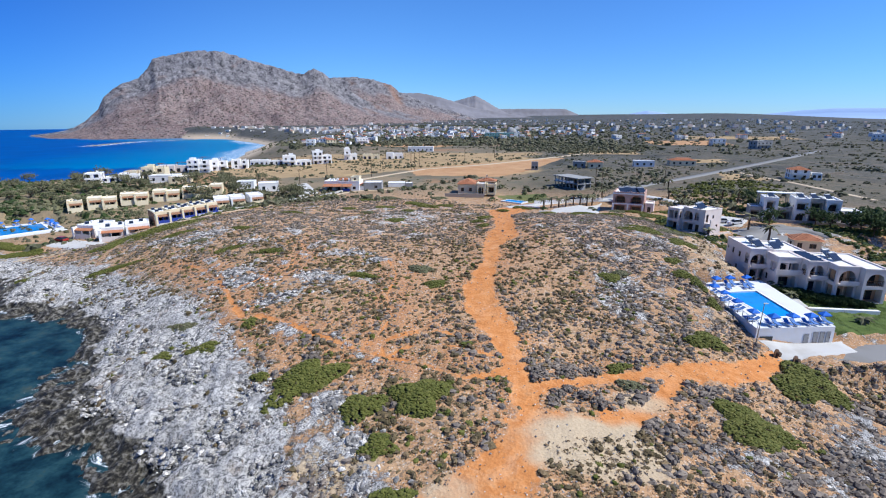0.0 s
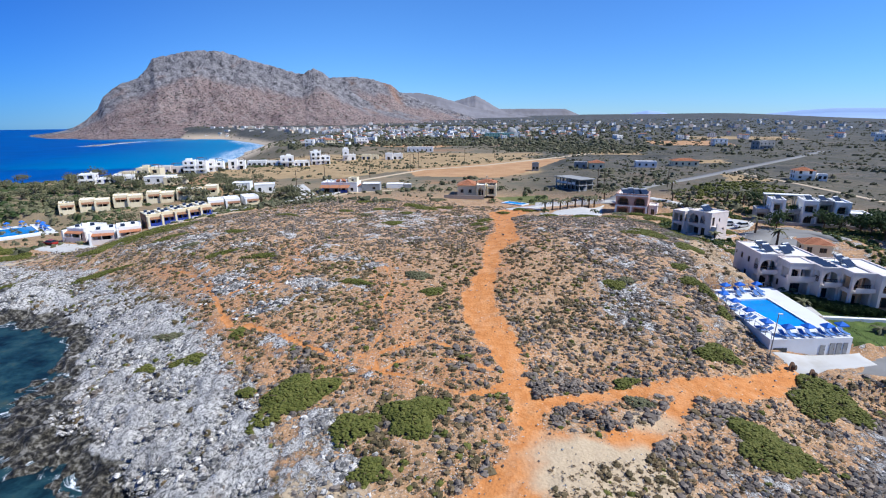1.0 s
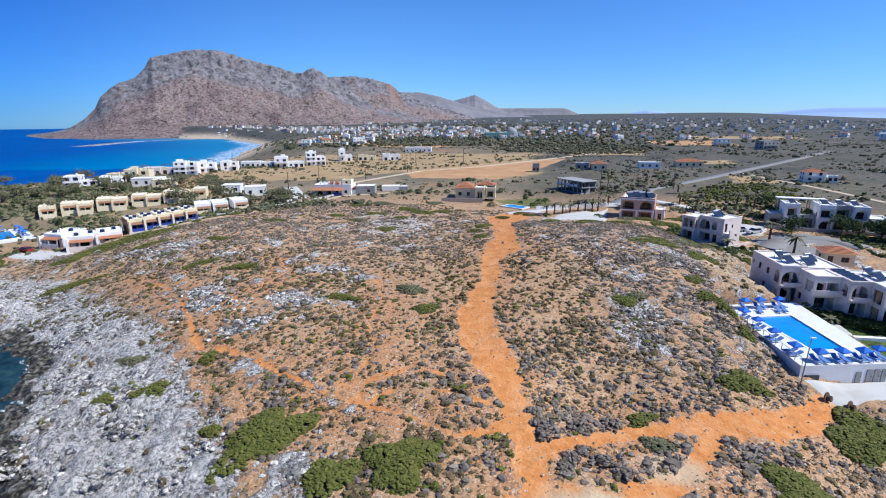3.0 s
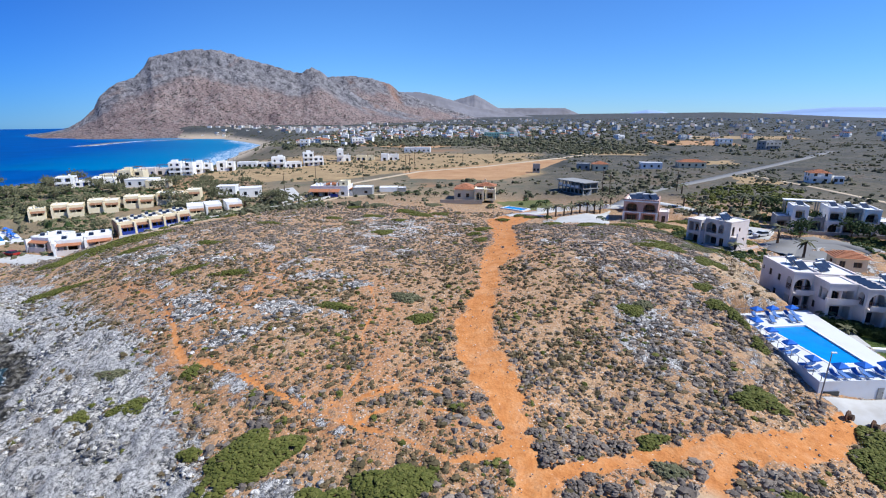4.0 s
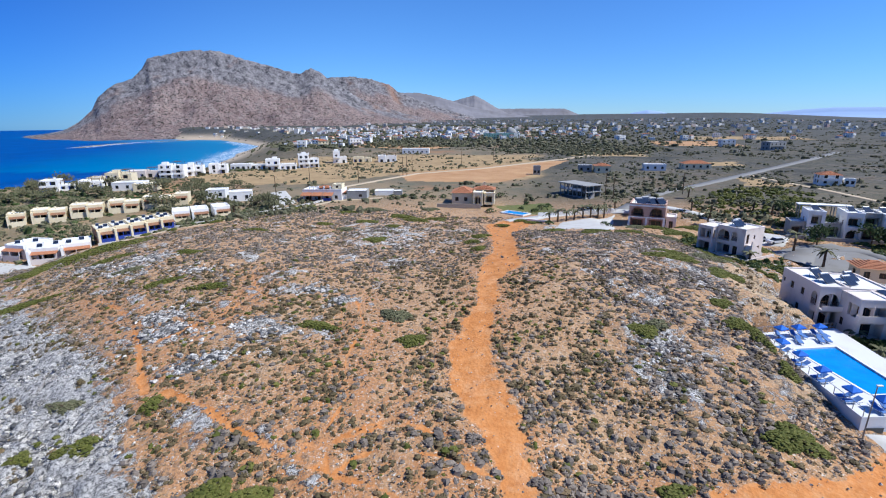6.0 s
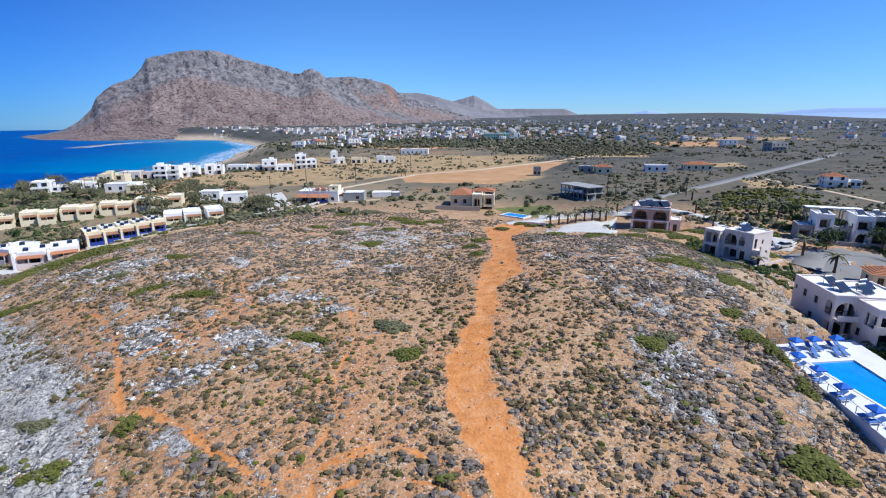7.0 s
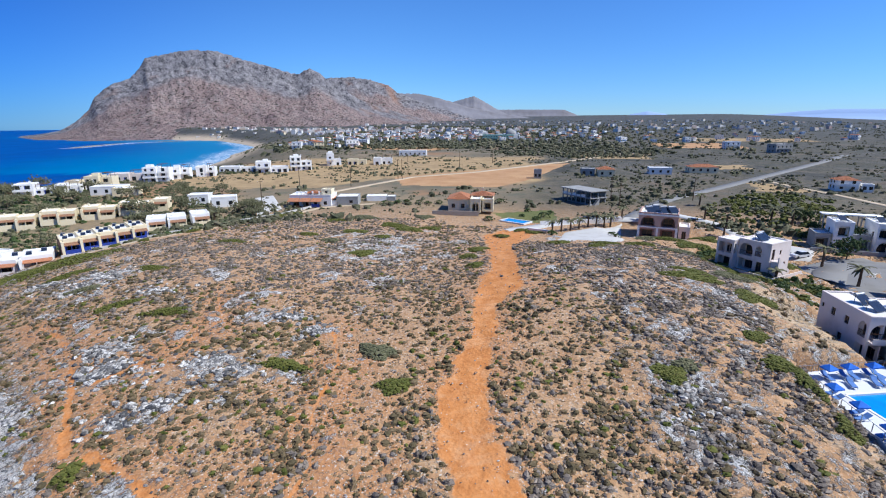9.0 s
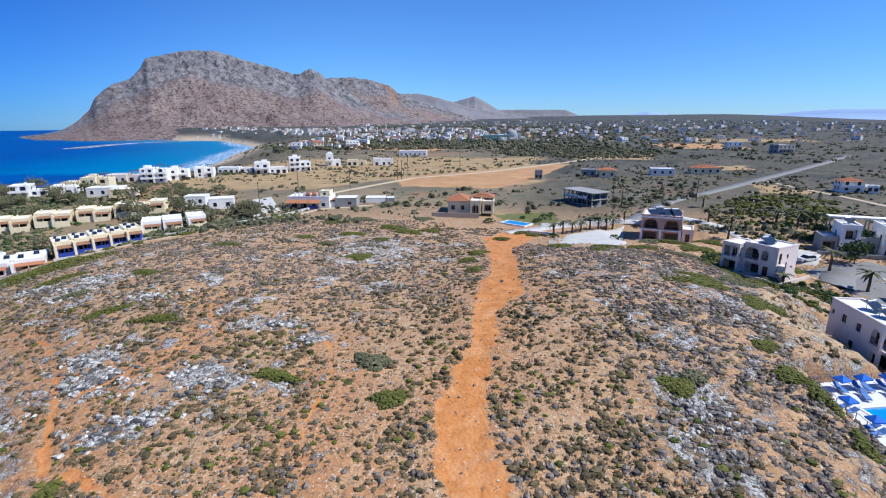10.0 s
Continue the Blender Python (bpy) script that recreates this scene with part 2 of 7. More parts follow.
def mountain_material():
    """Grey limestone cliffs over reddish scree, dotted with dark bushes."""
    n = Nodes("mountain_rock")
    geo = n.tree.nodes.new("ShaderNodeNewGeometry")
    sep = n.tree.nodes.new("ShaderNodeSeparateXYZ")
    n.tree.links.new(geo.outputs["Normal"], sep.inputs[0])
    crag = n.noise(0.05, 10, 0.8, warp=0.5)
    # cliff crevices carry painted shade: dark where the relief noise is low
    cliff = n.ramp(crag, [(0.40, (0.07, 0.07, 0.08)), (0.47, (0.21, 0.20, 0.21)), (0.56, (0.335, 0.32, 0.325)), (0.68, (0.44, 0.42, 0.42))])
    cliff = n.mix(n.math("MULTIPLY", n.step(n.noise(0.006, 3, 0.6), 0.55, 0.7), 0.6), cliff, (0.36, 0.19, 0.11))
    scree = n.ramp(n.noise(0.012, 9, 0.75), [(0.3, (0.245, 0.175, 0.165)), (0.5, (0.335, 0.25, 0.23)), (0.7, (0.42, 0.335, 0.31))])
    scree = n.mix(n.math("MULTIPLY", n.step(n.noise(0.05, 6, 0.75), 0.5, 0.62), 0.7), scree, (0.36, 0.325, 0.30))
    scree = n.mix(n.step(n.noise(0.13, 5, 0.78), 0.535, 0.57), scree, (0.055, 0.052, 0.042))
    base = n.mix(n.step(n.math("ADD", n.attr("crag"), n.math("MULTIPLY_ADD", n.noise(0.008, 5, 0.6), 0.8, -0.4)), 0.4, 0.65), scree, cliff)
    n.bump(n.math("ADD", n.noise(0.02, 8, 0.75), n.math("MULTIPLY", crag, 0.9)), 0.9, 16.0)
    return n.done(base, 0.95, 0.0, 0.1)


M_SOIL, M_WATER, M_MOUNT = soil_material(), water_material(), mountain_material()
M_BROWNPINK = plaster("brownish_pink_render", (0.55, 0.36, 0.29), 0.25)
# limestone grey with a faint violet distance haze painted in
M_RIDGE = plaster("hazed_limestone", (0.23, 0.225, 0.245), 0.45, 0.95, 0.006)
# blue of distance haze painted as the base colour of the horizon hills
M_HAZE = plaster("far_hill_haze", (0.36, 0.50, 0.74), 0.08, 0.95, 0.004)
M_WHITE = plaster("white_render", (0.87, 0.86, 0.83), 0.12)
M_CREAM = plaster("cream_render", (0.80, 0.70, 0.48), 0.2)
M_PINK = plaster("pale_pink_render", (0.74, 0.66, 0.61), 0.2)
M_OCHRE = plaster("ochre_render", (0.62, 0.40, 0.24), 0.2)
M_MINT = plaster("pale_green_render", (0.36, 0.55, 0.46), 0.2)
M_ROSE = plaster("rose_render", (0.50, 0.27, 0.20), 0.2)
M_GREY = plaster("grey_concrete", (0.34, 0.34, 0.33), 0.35)
M_STONE = plaster("rubble_wall", (0.44, 0.38, 0.30), 0.45, 0.9, 2.0)
M_ROOF = plaster("roof_coating", (0.86, 0.86, 0.84), 0.25, 0.8, 0.35)
M_TILE = plain("terracotta", (0.52, 0.23, 0.12), 0.8, 0.0, 0.4, 4.0, 0.2)
M_AWNING = plain("brown_awning", (0.33, 0.18, 0.105), 0.8, 0.0, 0.4, 3.0, 0.2)
M_BLUE = plain("blue_paint", (0.035, 0.07, 0.36), 0.5, 0.0, 0.3)
M_CLOTH = plain("blue_canvas", (0.045, 0.19, 0.72), 0.75, 0.0, 0.25, 2.0, 0.2)
# lounger blue, deepened in colour for the shade under the parasols
M_SHADEDCLOTH = plain("shaded_canvas", (0.13, 0.25, 0.55), 0.8, 0.0, 0.2, 2.0, 0.2)
M_GLASS = plain("dark_glazing", (0.025, 0.03, 0.035), 0.12, 0.0, 0.2, 1.0, 0.5)
M_WOOD = plain("brown_wood", (0.16, 0.085, 0.045), 0.7, 0.0, 0.35)
M_METAL = plain("grey_metal", (0.35, 0.36, 0.38), 0.4, 0.8, 0.2)
M_PANEL = plain("solar_glass", (0.03, 0.045, 0.08), 0.15, 0.2, 0.2, 1.0, 0.6)
M_PAVE = plaster("pale_concrete", (0.56, 0.55, 0.52), 0.25, 0.9, 0.3)
M_DECK = plaster("white_deck", (0.72, 0.73, 0.74), 0.12, 0.7, 0.3)
M_ASPHALT = plaster("worn_asphalt", (0.25, 0.245, 0.235), 0.25, 0.9, 0.2)
M_DIRT = plaster("dirt_track", (0.52, 0.42, 0.29), 0.25, 0.95, 0.2)
M_POOL = plain("pool_water", (0.02, 0.30, 0.78), 0.12, 0.0, 0.2, 0.4, 0.5)
M_BARK = plain("bark", (0.14, 0.10, 0.07), 0.95, 0.0, 0.4, 5.0, 0.1)
M_CAR_RED, M_CAR_WHITE, M_CAR_DARK = (plain(n, c, 0.3, 0.1, 0.1) for n, c in
    (("red_paint", (0.35, 0.03, 0.02)), ("white_paint", (0.75, 0.75, 0.75)), ("dark_paint", (0.04, 0.045, 0.05))))
M_TYRE = plain("tyre_rubber", (0.02, 0.02, 0.02), 0.9)



def town_material():
    """Whitewash, cream and faded pink walls, one colour to a house."""
    n = Nodes("town_render")
    base = n.ramp(n.island(), [(0.0, (0.80, 0.79, 0.76)), (0.5, (0.78, 0.75, 0.68)), (0.65, (0.66, 0.54, 0.40)), (0.8, (0.60, 0.42, 0.34)), (1.0, (0.52, 0.51, 0.49))])
    base = n.mix(n.math("MULTIPLY", n.noise(0.6, 4, 0.6), 0.3), base, (0.4, 0.37, 0.33))
    return n.done(base, 0.9)


M_TOWN = town_material()
# ---- the land ----
HILL_X, HILL_Y, HILL_WIDE = (-120, -80, -40, 0, 40, 80), (15, 50, 85, 120, 155), 30.0
HILL_UP = (-0.18, -1.49, -8.85, -2.36, -1.04, -10.17, -0.14, -7.16, -1.17, 2.02, -4.12, -2.73, -2.97, -8.43, 3.88,
           -2.60, 2.90, -1.38, -4.83, 4.15, 1.36, -2.51, 7.86, -7.93, -3.78, -1.52, -0.05, 0.28, -4.88, 3.96)
COAST = ((-98, 79), (-135, 88), (-210, 135), (-262, 170), (-268, 225), (-258, 268), (-250, 285), (-249, 307), (-251, 341),
         (-236, 356), (-224, 365), (-220, 390), (-222, 425), (-209, 444), (-225, 519), (-240, 580), (-262, 640), (-280, 727), (-310, 850), (-395, 991), (-522, 1176), (-650, 1238),
         (-939, 1552), (-1208, 1677), (-1250, 1500), (-1420, 1800), (-1900, 2600), (-3600, 4600), (-6000, 4600),
         (-6000, -6000), (-400, -6000), (-250, -50), (-120, 30))
SPITS = (((-618, 850), (-644, 961), (-657, 1066), (-630, 1123), (-600, 1190)), ((-840, 1300), (-801, 1340), (-770, 1390)))
COVES = ((-71, 76, 9, 8, -2.6), (-56, 54, 10, 7, 1.5), (-46, 43, 5.5, 3.2, -2.6), (-36, 40, 5, 4, -0.8), (-90, 97, 9, 8, 2.4),
         (10, 50, 9, 8, 0.17), (19, 59, 9, 7, -1.38), (-10, 56, 10, 9, -0.58), (34, 59, 10, 8, 0.40), (0, 68, 10, 7, -0.26))
PADS = ((54.2, 75.6, 7.0, 10.6, 6.0, 1.12), (66, 62, 14, 4.2, 5.0, 1.3), (90, 122, 14, 12, 7.7, 1.3), (71.5, 91.5, 11.5, 12.0, 6.5, 1.2), (72, 75, 11.5, 9.0, 6.2, 1.15), (60, 160, 9, 9, 8.2, 1.45),
        (69, 127, 7.5, 8, 8.6, 1.45), (104, 134, 16, 14, 8.6, 1.45), (-140, 153, 14, 13, 3.6, 1.3), (-105, 138, 9, 7, 3.9, 1.35))


def segment_distance(x, y, a, b):
    ax, ay, bx, by = a[0], a[1], b[0], b[1]
    t = np.clip(((x - ax) * (bx - ax) + (y - ay) * (by - ay)) / ((bx - ax) ** 2 + (by - ay) ** 2), 0, 1)
    return np.hypot(x - ax - t * (bx - ax), y - ay - t * (by - ay)), t


def line_distance(x, y, line):
    return np.min([segment_distance(x, y, a, b)[0] for a, b in zip(line, line[1:])], axis=0)


def inside(x, y, loop):
    odd = np.zeros(np.shape(x), bool)
    for (ax, ay), (bx, by) in zip(loop, loop[1:] + loop[:1]):
        if ay != by:
            odd ^= ((ay > y) != (by > y)) & (x < (bx - ax) * (y - ay) / (by - ay) + ax)
    return odd


def smooth(v, low, high):
    t = np.clip((v - low) / (high - low), 0, 1)
    return t * t * (3 - 2 * t)


def ground(x, y):
    """The height of the bare land over the sea."""
    x, y = np.asarray(x, float), np.asarray(y, float)
    z = np.full(np.broadcast(x, y).shape, 10.5)
    for n, up in enumerate(HILL_UP):
        hx, hy = HILL_X[n % 6], HILL_Y[n // 6]
        z = z + up * np.exp(-((x - hx) ** 2 + (y - hy) ** 2) / (2 * HILL_WIDE ** 2))
    for cx, cy, rx, ry, down in COVES:
        z = z + down * np.exp(-((x - cx) / rx) ** 2 - ((y - cy) / ry) ** 2)
    ledge = np.clip(z, 0, None) * (0.28 + 0.72 * smooth(z, 0.9, 3.0))
    west = smooth(-x, 18, 30) * (1 - smooth(y, 95, 115))
    z = z + (np.where(z > 0, ledge, z) - z) * west
    d = np.hypot(x, y)
    east = np.degrees(np.arctan2(x, y))
    rise = 0.01 * np.clip(d - 200, 0, None) + 38 * np.clip((d - 900) / 3800, 0, None) ** 1.3 * (1 - 1.6 * smooth(east, 28, 46))
    z = z + rise * (1 - smooth(d, 900, 1400) * (1 - smooth(east, -36, -26)))
    for px, py, rx, ry, pz, edge in PADS:
        near = np.maximum(np.abs(x - px) / rx, np.abs(y - py) / ry)
        z = z + (pz - z) * (1 - smooth(near, 0.95, edge))
    shore = line_distance(x, y, COAST + COAST[:1])
    shore = np.where(inside(x, y, COAST), -shore, shore)
    wide = np.clip(d * 0.09, 14, 70) * (1 + 2.6 * smooth(y, 195, 235) * (1 - smooth(y, 430, 520)))
    z = np.where(shore < 0, -2.5, -2.5 + (z + 2.5) * smooth(shore, -0.3 * wide, wide))
    for spit in SPITS:
        z = np.maximum(z, -2.5 + 3.4 * (1 - smooth(line_distance(x, y, spit) + 5 * rugged(x, y, 16.0, 2.0), 2, 15)))
    return z


def rugged(x, y, scale, seed=0.0):
    """Cheap smooth noise in -1..1, from turned sine waves."""
    v = 0
    for k in range(5):
        a = 0.7 + 2.4 * k + seed
        f = (1.0 + 0.43 * k) / scale
        v = v + np.sin((x * math.cos(a) + y * math.sin(a)) * f + 1.7 * np.sin((x * math.sin(a) - y * math.cos(a)) * f * 0.63 + k + seed) + 3.1 * k)
    return v / 3.2


# paths: centre lines of (x, y, half width)
PATHS = (
    ((0.5, 33, 3.6), (4.5, 36.5, 3.2), (7.3, 40, 2.6), (9.6, 44.5, 2.1), (9.5, 49.5, 1.5), (9.1, 54, 1.4), (9.0, 59, 1.6), (7.9, 65.0, 2.6),
     (6.2, 71, 2.5), (6.1, 78, 2.5), (8.1, 84.7, 1.8), (9.8, 91, 1.5), (10, 99, 1.7), (13.9, 107, 3.8), (15.6, 116.7, 2.3),
     (17.3, 137, 2.6), (20.5, 152, 6.0), (30, 168, 3.0)),
    ((10.2, 50.3, 1.3), (14.5, 52.0, 0.9), (18, 52.9, 0.85), (24, 54.5, 1.0), (29.7, 55.4, 1.4), (36, 55.6, 2.0), (41.4, 56.8, 1.8), (46.5, 60.5, 1.3)),
    ((12.0, 43.8, 2.0), (18.0, 44.7, 1.6), (23.1, 47.6, 1.2), (27.4, 51.3, 1.0), (30.5, 55.0, 1.0)),
    ((7.3, 53.2, 0.7), (2.6, 52.3, 0.42), (-0.5, 54.3, 0.36), (-3.4, 56.2, 0.36), (-7.6, 58, 0.36), (-12.8, 60.3, 0.42), (-19.8, 64.6, 0.42),
     (-25.6, 68.8, 0.45), (-29.8, 70.8, 0.6)),
    ((-11.6, 60, 0.25), (-7.1, 62.1, 0.22), (-3.5, 63.4, 0.2), (0.5, 63.6, 0.2)),
    ((-14.2, 61.1, 0.26), (-9.0, 61.4, 0.24), (-6.3, 63.2, 0.22), (-2.1, 64.8, 0.24), (1.2, 62.5, 0.22), (6.1, 61.5, 0.26)),
    ((-7.6, 58.0, 0.22), (-5.6, 59.9, 0.2), (-2.0, 60.5, 0.22), (2.2, 59.3, 0.22), (7.0, 57.1, 0.26)),
    ((-8.0, 58.2, 0.24), (-9.5, 62.5, 0.2), (-8.0, 68, 0.2), (-9.5, 75, 0.18), (-8.6, 84, 0.18), (-11, 92, 0.16)),
    ((-38.9, 80.8, 0.3), (-31, 88, 0.2), (-28, 96, 0.2), (-32, 104, 0.2)),
    ((-32.5, 71.3, 0.5), (-36, 76.1, 0.42), (-38.9, 80.8, 0.45), (-45, 89, 0.4), (-51.8, 95.8, 0.4), (-58.2, 100.1, 0.35)),
)
ROCKLINE = ((-160, 156), (-114, 125), (-77, 107), (-46, 84), (-25.5, 60), (-17.5, 50.5), (-11.5, 38), (-8, 20))
OUTCROPS = ((30.5, 77.5, 6.0, 8.0), (47.0, 101.0, 6.5, 10.0), (-37.4, 84.2, 5.5, 3.6), (-24.7, 84.2, 5.0, 3.2), (-23.2, 96.7, 4.2, 3.0), (-33.3, 67, 3.0, 3.0), (28.5, 69.7, 4.5, 6.0),
            (45, 96, 6, 10), (49.5, 46.5, 7, 7), (-11, 138, 16, 20), (30, 41, 5, 3), (48, 114, 7, 8), (-60, 118, 8, 5), (-30, 75, 3.0, 2.0),
            (27, 73, 4.5, 5), (34, 90, 3.5, 6), (-41, 90, 4.5, 3), (-13, 92, 3, 2), (-19, 97, 3, 2), (-13, 50, 3.0, 2.0), (-10, 43, 2.5, 3.0), (-7.5, 37.5, 3.0, 2.6), (46, 44, 6, 6), (38, 39, 4, 3))


def path_mask(x, y):
    """1 inside a trodden path, 0 well outside."""
    best = np.zeros(np.shape(x))
    wobble = 0.28 * rugged(x, y, 1.4, 31.0) + 0.22 * rugged(x, y, 0.5, 33.0)
    patchy = rugged(x, y, 2.2, 35.0)
    for line in PATHS:
        for a, b in zip(line, line[1:]):
            d, t = segment_distance(x, y, a, b)
            half = a[2] + (b[2] - a[2]) * t
            thin = half < 0.62
            half = np.where(half < 0.3, half * 1.35, half)
            firm = np.where(thin, np.clip(np.where(half < 0.42, 0.58, 0.82) + 0.3 * patchy, 0.1, 1.0), 1.0)
            best = np.maximum(best, firm * (1 - smooth((d + wobble * np.minimum(half * 1.5, 1.8)) / half, 0.5, 1.5)))
    return best


def rock_mask(x, y):
    """1 on bare limestone."""
    d = line_distance(x, y, ROCKLINE)
    loop = ROCKLINE + ((-8, -200), (-900, -200), (-900, 150))
    best = smooth(np.where(inside(x, y, loop), d, -d), -6, 9)
    broken = rugged(x, y, 4.5, 21.0) + 0.5 * rugged(x, y, 1.7, 8.0)
    best = np.maximum(best, 0.50 * smooth(broken, 0.3, 0.85) * smooth(-x, -4, 12) * (1 - smooth(y, 112, 125)))
    best = np.maximum(best, 0.55 * smooth(broken, 0.35, 0.9) * smooth(y, 92, 112) * (1 - smooth(y, 150, 175)))
    best = np.maximum(best, 0.36 * smooth(x, 16, 30) * smooth(y, 52, 68) * (1 - smooth(y, 116, 128)))
    for ox, oy, rx, ry in OUTCROPS:
        best = np.maximum(best, (0.58 if ox < 0 else 0.54) * (1 - smooth(np.hypot((x - ox) / rx, (y - oy) / ry) + 0.25 * rugged(x, y, 1.6, ox), 0.2, 1.5)))
    return best


def mesh_object(name, verts, faces, material, flat=False):
    me = bpy.data.meshes.new(name)
    me.from_pydata(verts, [], faces)
    me.materials.append(material)
    me.polygons.foreach_set("use_smooth", [not flat] * len(me.polygons))
    me.update()
    return new(name, me)


def grid_faces(rows, cols, closed=False):
    wrap = cols if closed else cols - 1
    i, j = np.meshgrid(np.arange(rows - 1), np.arange(wrap), indexing="ij")
    k = (j + 1) % cols
    return np.stack([i * cols + j, i * cols + k, (i + 1) * cols + k, (i + 1) * cols + j], -1).reshape(-1, 4)


def sheet(name, x, y, z, material, masks, closed=False):
    """A large gridded surface with named masks on its corners."""
    rows, cols = x.shape
    faces = grid_faces(rows, cols, closed)
    me = bpy.data.meshes.new(name)
    me.vertices.add(x.size)
    me.vertices.foreach_set("co", np.stack([x, y, z], -1).astype(np.float32).ravel())
    me.loops.add(faces.size)
    me.loops.foreach_set("vertex_index", faces.astype(np.int32).ravel())
    me.polygons.add(len(faces))
    me.polygons.foreach_set("loop_start", np.arange(0, faces.size, 4, dtype=np.int32))
    me.polygons.foreach_set("use_smooth", np.ones(len(faces), bool))
    for key, values in masks.items():
        me.attributes.new(key, "FLOAT", "POINT").data.foreach_set("value", np.asarray(values, np.float32).ravel())
    me.materials.append(material)
    me.update()
    me.validate()
    return new(name, me)


def build_ground():
    radii = [0.4, 4.0, 8.0, 12.0, 14.0]
    while radii[-1] < 4850:
        r = radii[-1]
        radii.append(r + max(0.5 if r > 32 else 2.0, 0.011 * (r - 70)))
    turn = np.radians(np.r_[np.linspace(-60, 60, 450), np.linspace(64, 296, 50)])
    r, a = np.meshgrid(np.array(radii), turn, indexing="ij")
    x, y = r * np.sin(a), r * np.cos(a) - 4.0
    z = ground(x, y)
    trod, rock = path_mask(x, y), rock_mask(x, y)
    d = np.hypot(x, y)
    shore = line_distance(x, y, COAST[5:24])
    near = 1 - smooth(d, 150, 200)
    rough = rock * near * (1 - trod)
    z = z + rough * (0.40 * rugged(x, y, 1.0) + 0.35 * np.abs(rugged(x, y, 0.5, 2.0)) + 0.45 * rugged(x, y, 3.0, 1.0)) * (z > -1.5)
    z = z + near * (1 - rough) * (0.07 * rugged(x, y, 0.9, 4.0) + 0.10 * rugged(x, y, 2.6, 5.0)) - 0.10 * trod * near
    wet = (1 - smooth(z + 0.5 * rugged(x, y, 3.0, 7.0), 0.7, 2.1)) * near * smooth(-x, 10, 25)
    land_east = smooth(d, 165, 215)
    beach = (1 - smooth(line_distance(x, y, COAST[14:18]), 24, 60)) * (y > 470)
    beach = np.maximum(beach, 1 - smooth(line_distance(x, y, COAST[17:21]), 6, 24))
    tip = (1 - smooth(np.minimum(line_distance(x, y, COAST[20:24]), 20 + np.min([line_distance(x, y, s) for s in SPITS], axis=0)), 8, 36))
    field = inside(x, y, ((-14, 246), (-20, 276), (66, 338), (88, 346), (46, 262), (28, 238))) * 1.0
    field = np.maximum(field, 0.9 * inside(x, y, ((215, 490), (285, 470), (318, 560), (235, 572))))
    field = np.maximum(field, 0.8 * inside(x, y, ((-95, 520), (-10, 470), (15, 510), (-90, 585))))
    straw = inside(x + 3 * rugged(x, y, 6.0, 3.0), y + 3 * rugged(x, y, 6.0, 5.0), ((-119, 249), (-130, 270), (-117, 285), (-92, 288), (-56, 315), (-28, 333), (-20, 300), (-30, 262), (-50, 240), (-93, 238))) * 0.9
    straw = np.maximum(straw, 0.42 * inside(x, y, ((-210, 165), (-130, 128), (-101, 131), (-86, 143), (-60, 160), (-48, 184), (-90, 240), (-220, 240))))
    turn = np.degrees(np.arctan2(x, y))
    straw = np.maximum(straw, 0.75 * smooth(d + 12 * rugged(x, y, 40.0, 3.0), 245, 275) * (1 - smooth(d + 20 * rugged(x, y, 30.0, 6.0), 380, 440)) * smooth(turn, -24, -19) * (1 - smooth(turn + 2 * rugged(x, y, 25.0, 2.0), 9, 14)))
    for plot in (((98, 385), (152, 368), (170, 420), (108, 440)), ((150, 300), (176, 296), (186, 322), (160, 330)), ((300, 600), (420, 560), (450, 640), (320, 690)), ((128, 216), (146, 212), (150, 236), (138, 244))):
        straw = np.maximum(straw, 0.8 * inside(x + 4 * rugged(x, y, 9.0, 3.0), y + 4 * rugged(x, y, 9.0, 5.0), plot))
    lawn = inside(x, y, ((59.6, 66.0), (62.2, 75.2), (64.5, 84), (67, 83), (71, 79), (80, 79), (110, 79), (110, 66.2))) * 1.0
    lawn = np.maximum(lawn, inside(x, y, ((20, 188), (25, 173), (40, 172), (42, 192))) * 0.52)
    sand = 0.85 * (1 - smooth(np.hypot((x - 15.5) / 9.5, (y - 41.8) / 5.2) + 0.25 * rugged(x, y, 2.5, 3.0), 0.35, 1.3)) * (0.45 + 0.55 * smooth(x - 0.55 * (y - 38), 4, 10))
    sand = np.maximum(sand, 0.6 * (1 - smooth(np.hypot((x - 23) / 4.5, (y - 49) / 2.6), 0.3, 1.3)))
    sand = np.maximum(sand, 0.5 * (1 - smooth(np.hypot((x - 0.5) / 4, (y - 36) / 3), 0.3, 1.3)))
    sand = np.maximum(sand, 0.45 * (1 - smooth(np.hypot((x - 57.5) / 7, (y - 99) / 13), 0.6, 1.2)))
    sand = np.maximum(sand, 0.7 * (1 - smooth(np.hypot((x + 11) / 5, (y - 40) / 4), 0.6, 1.2)))
    sand = np.maximum(sand, 0.35 * (1 - smooth(np.hypot((x - 43) / 3, (y - 72) / 9), 0.4, 1.3)))
    red = np.clip(1.05 - smooth(np.min([line_distance(x, y, [p[:2] for p in line]) for line in PATHS], axis=0), 1.0, 9.0), 0, 1) * (1 - 0.55 * smooth(x, 22, 34))
    red = np.maximum(red, 0.9 * (1 - smooth(np.hypot((x - 18.5) / 5, (y - 110) / 16), 0.3, 1.2)))
    red = np.maximum(red, 0.75 * (1 - smooth(np.hypot((x + 12) / 24, (y - 66) / 18), 0.4, 1.3)))
    red = np.maximum(0.85 * red, 0.2)
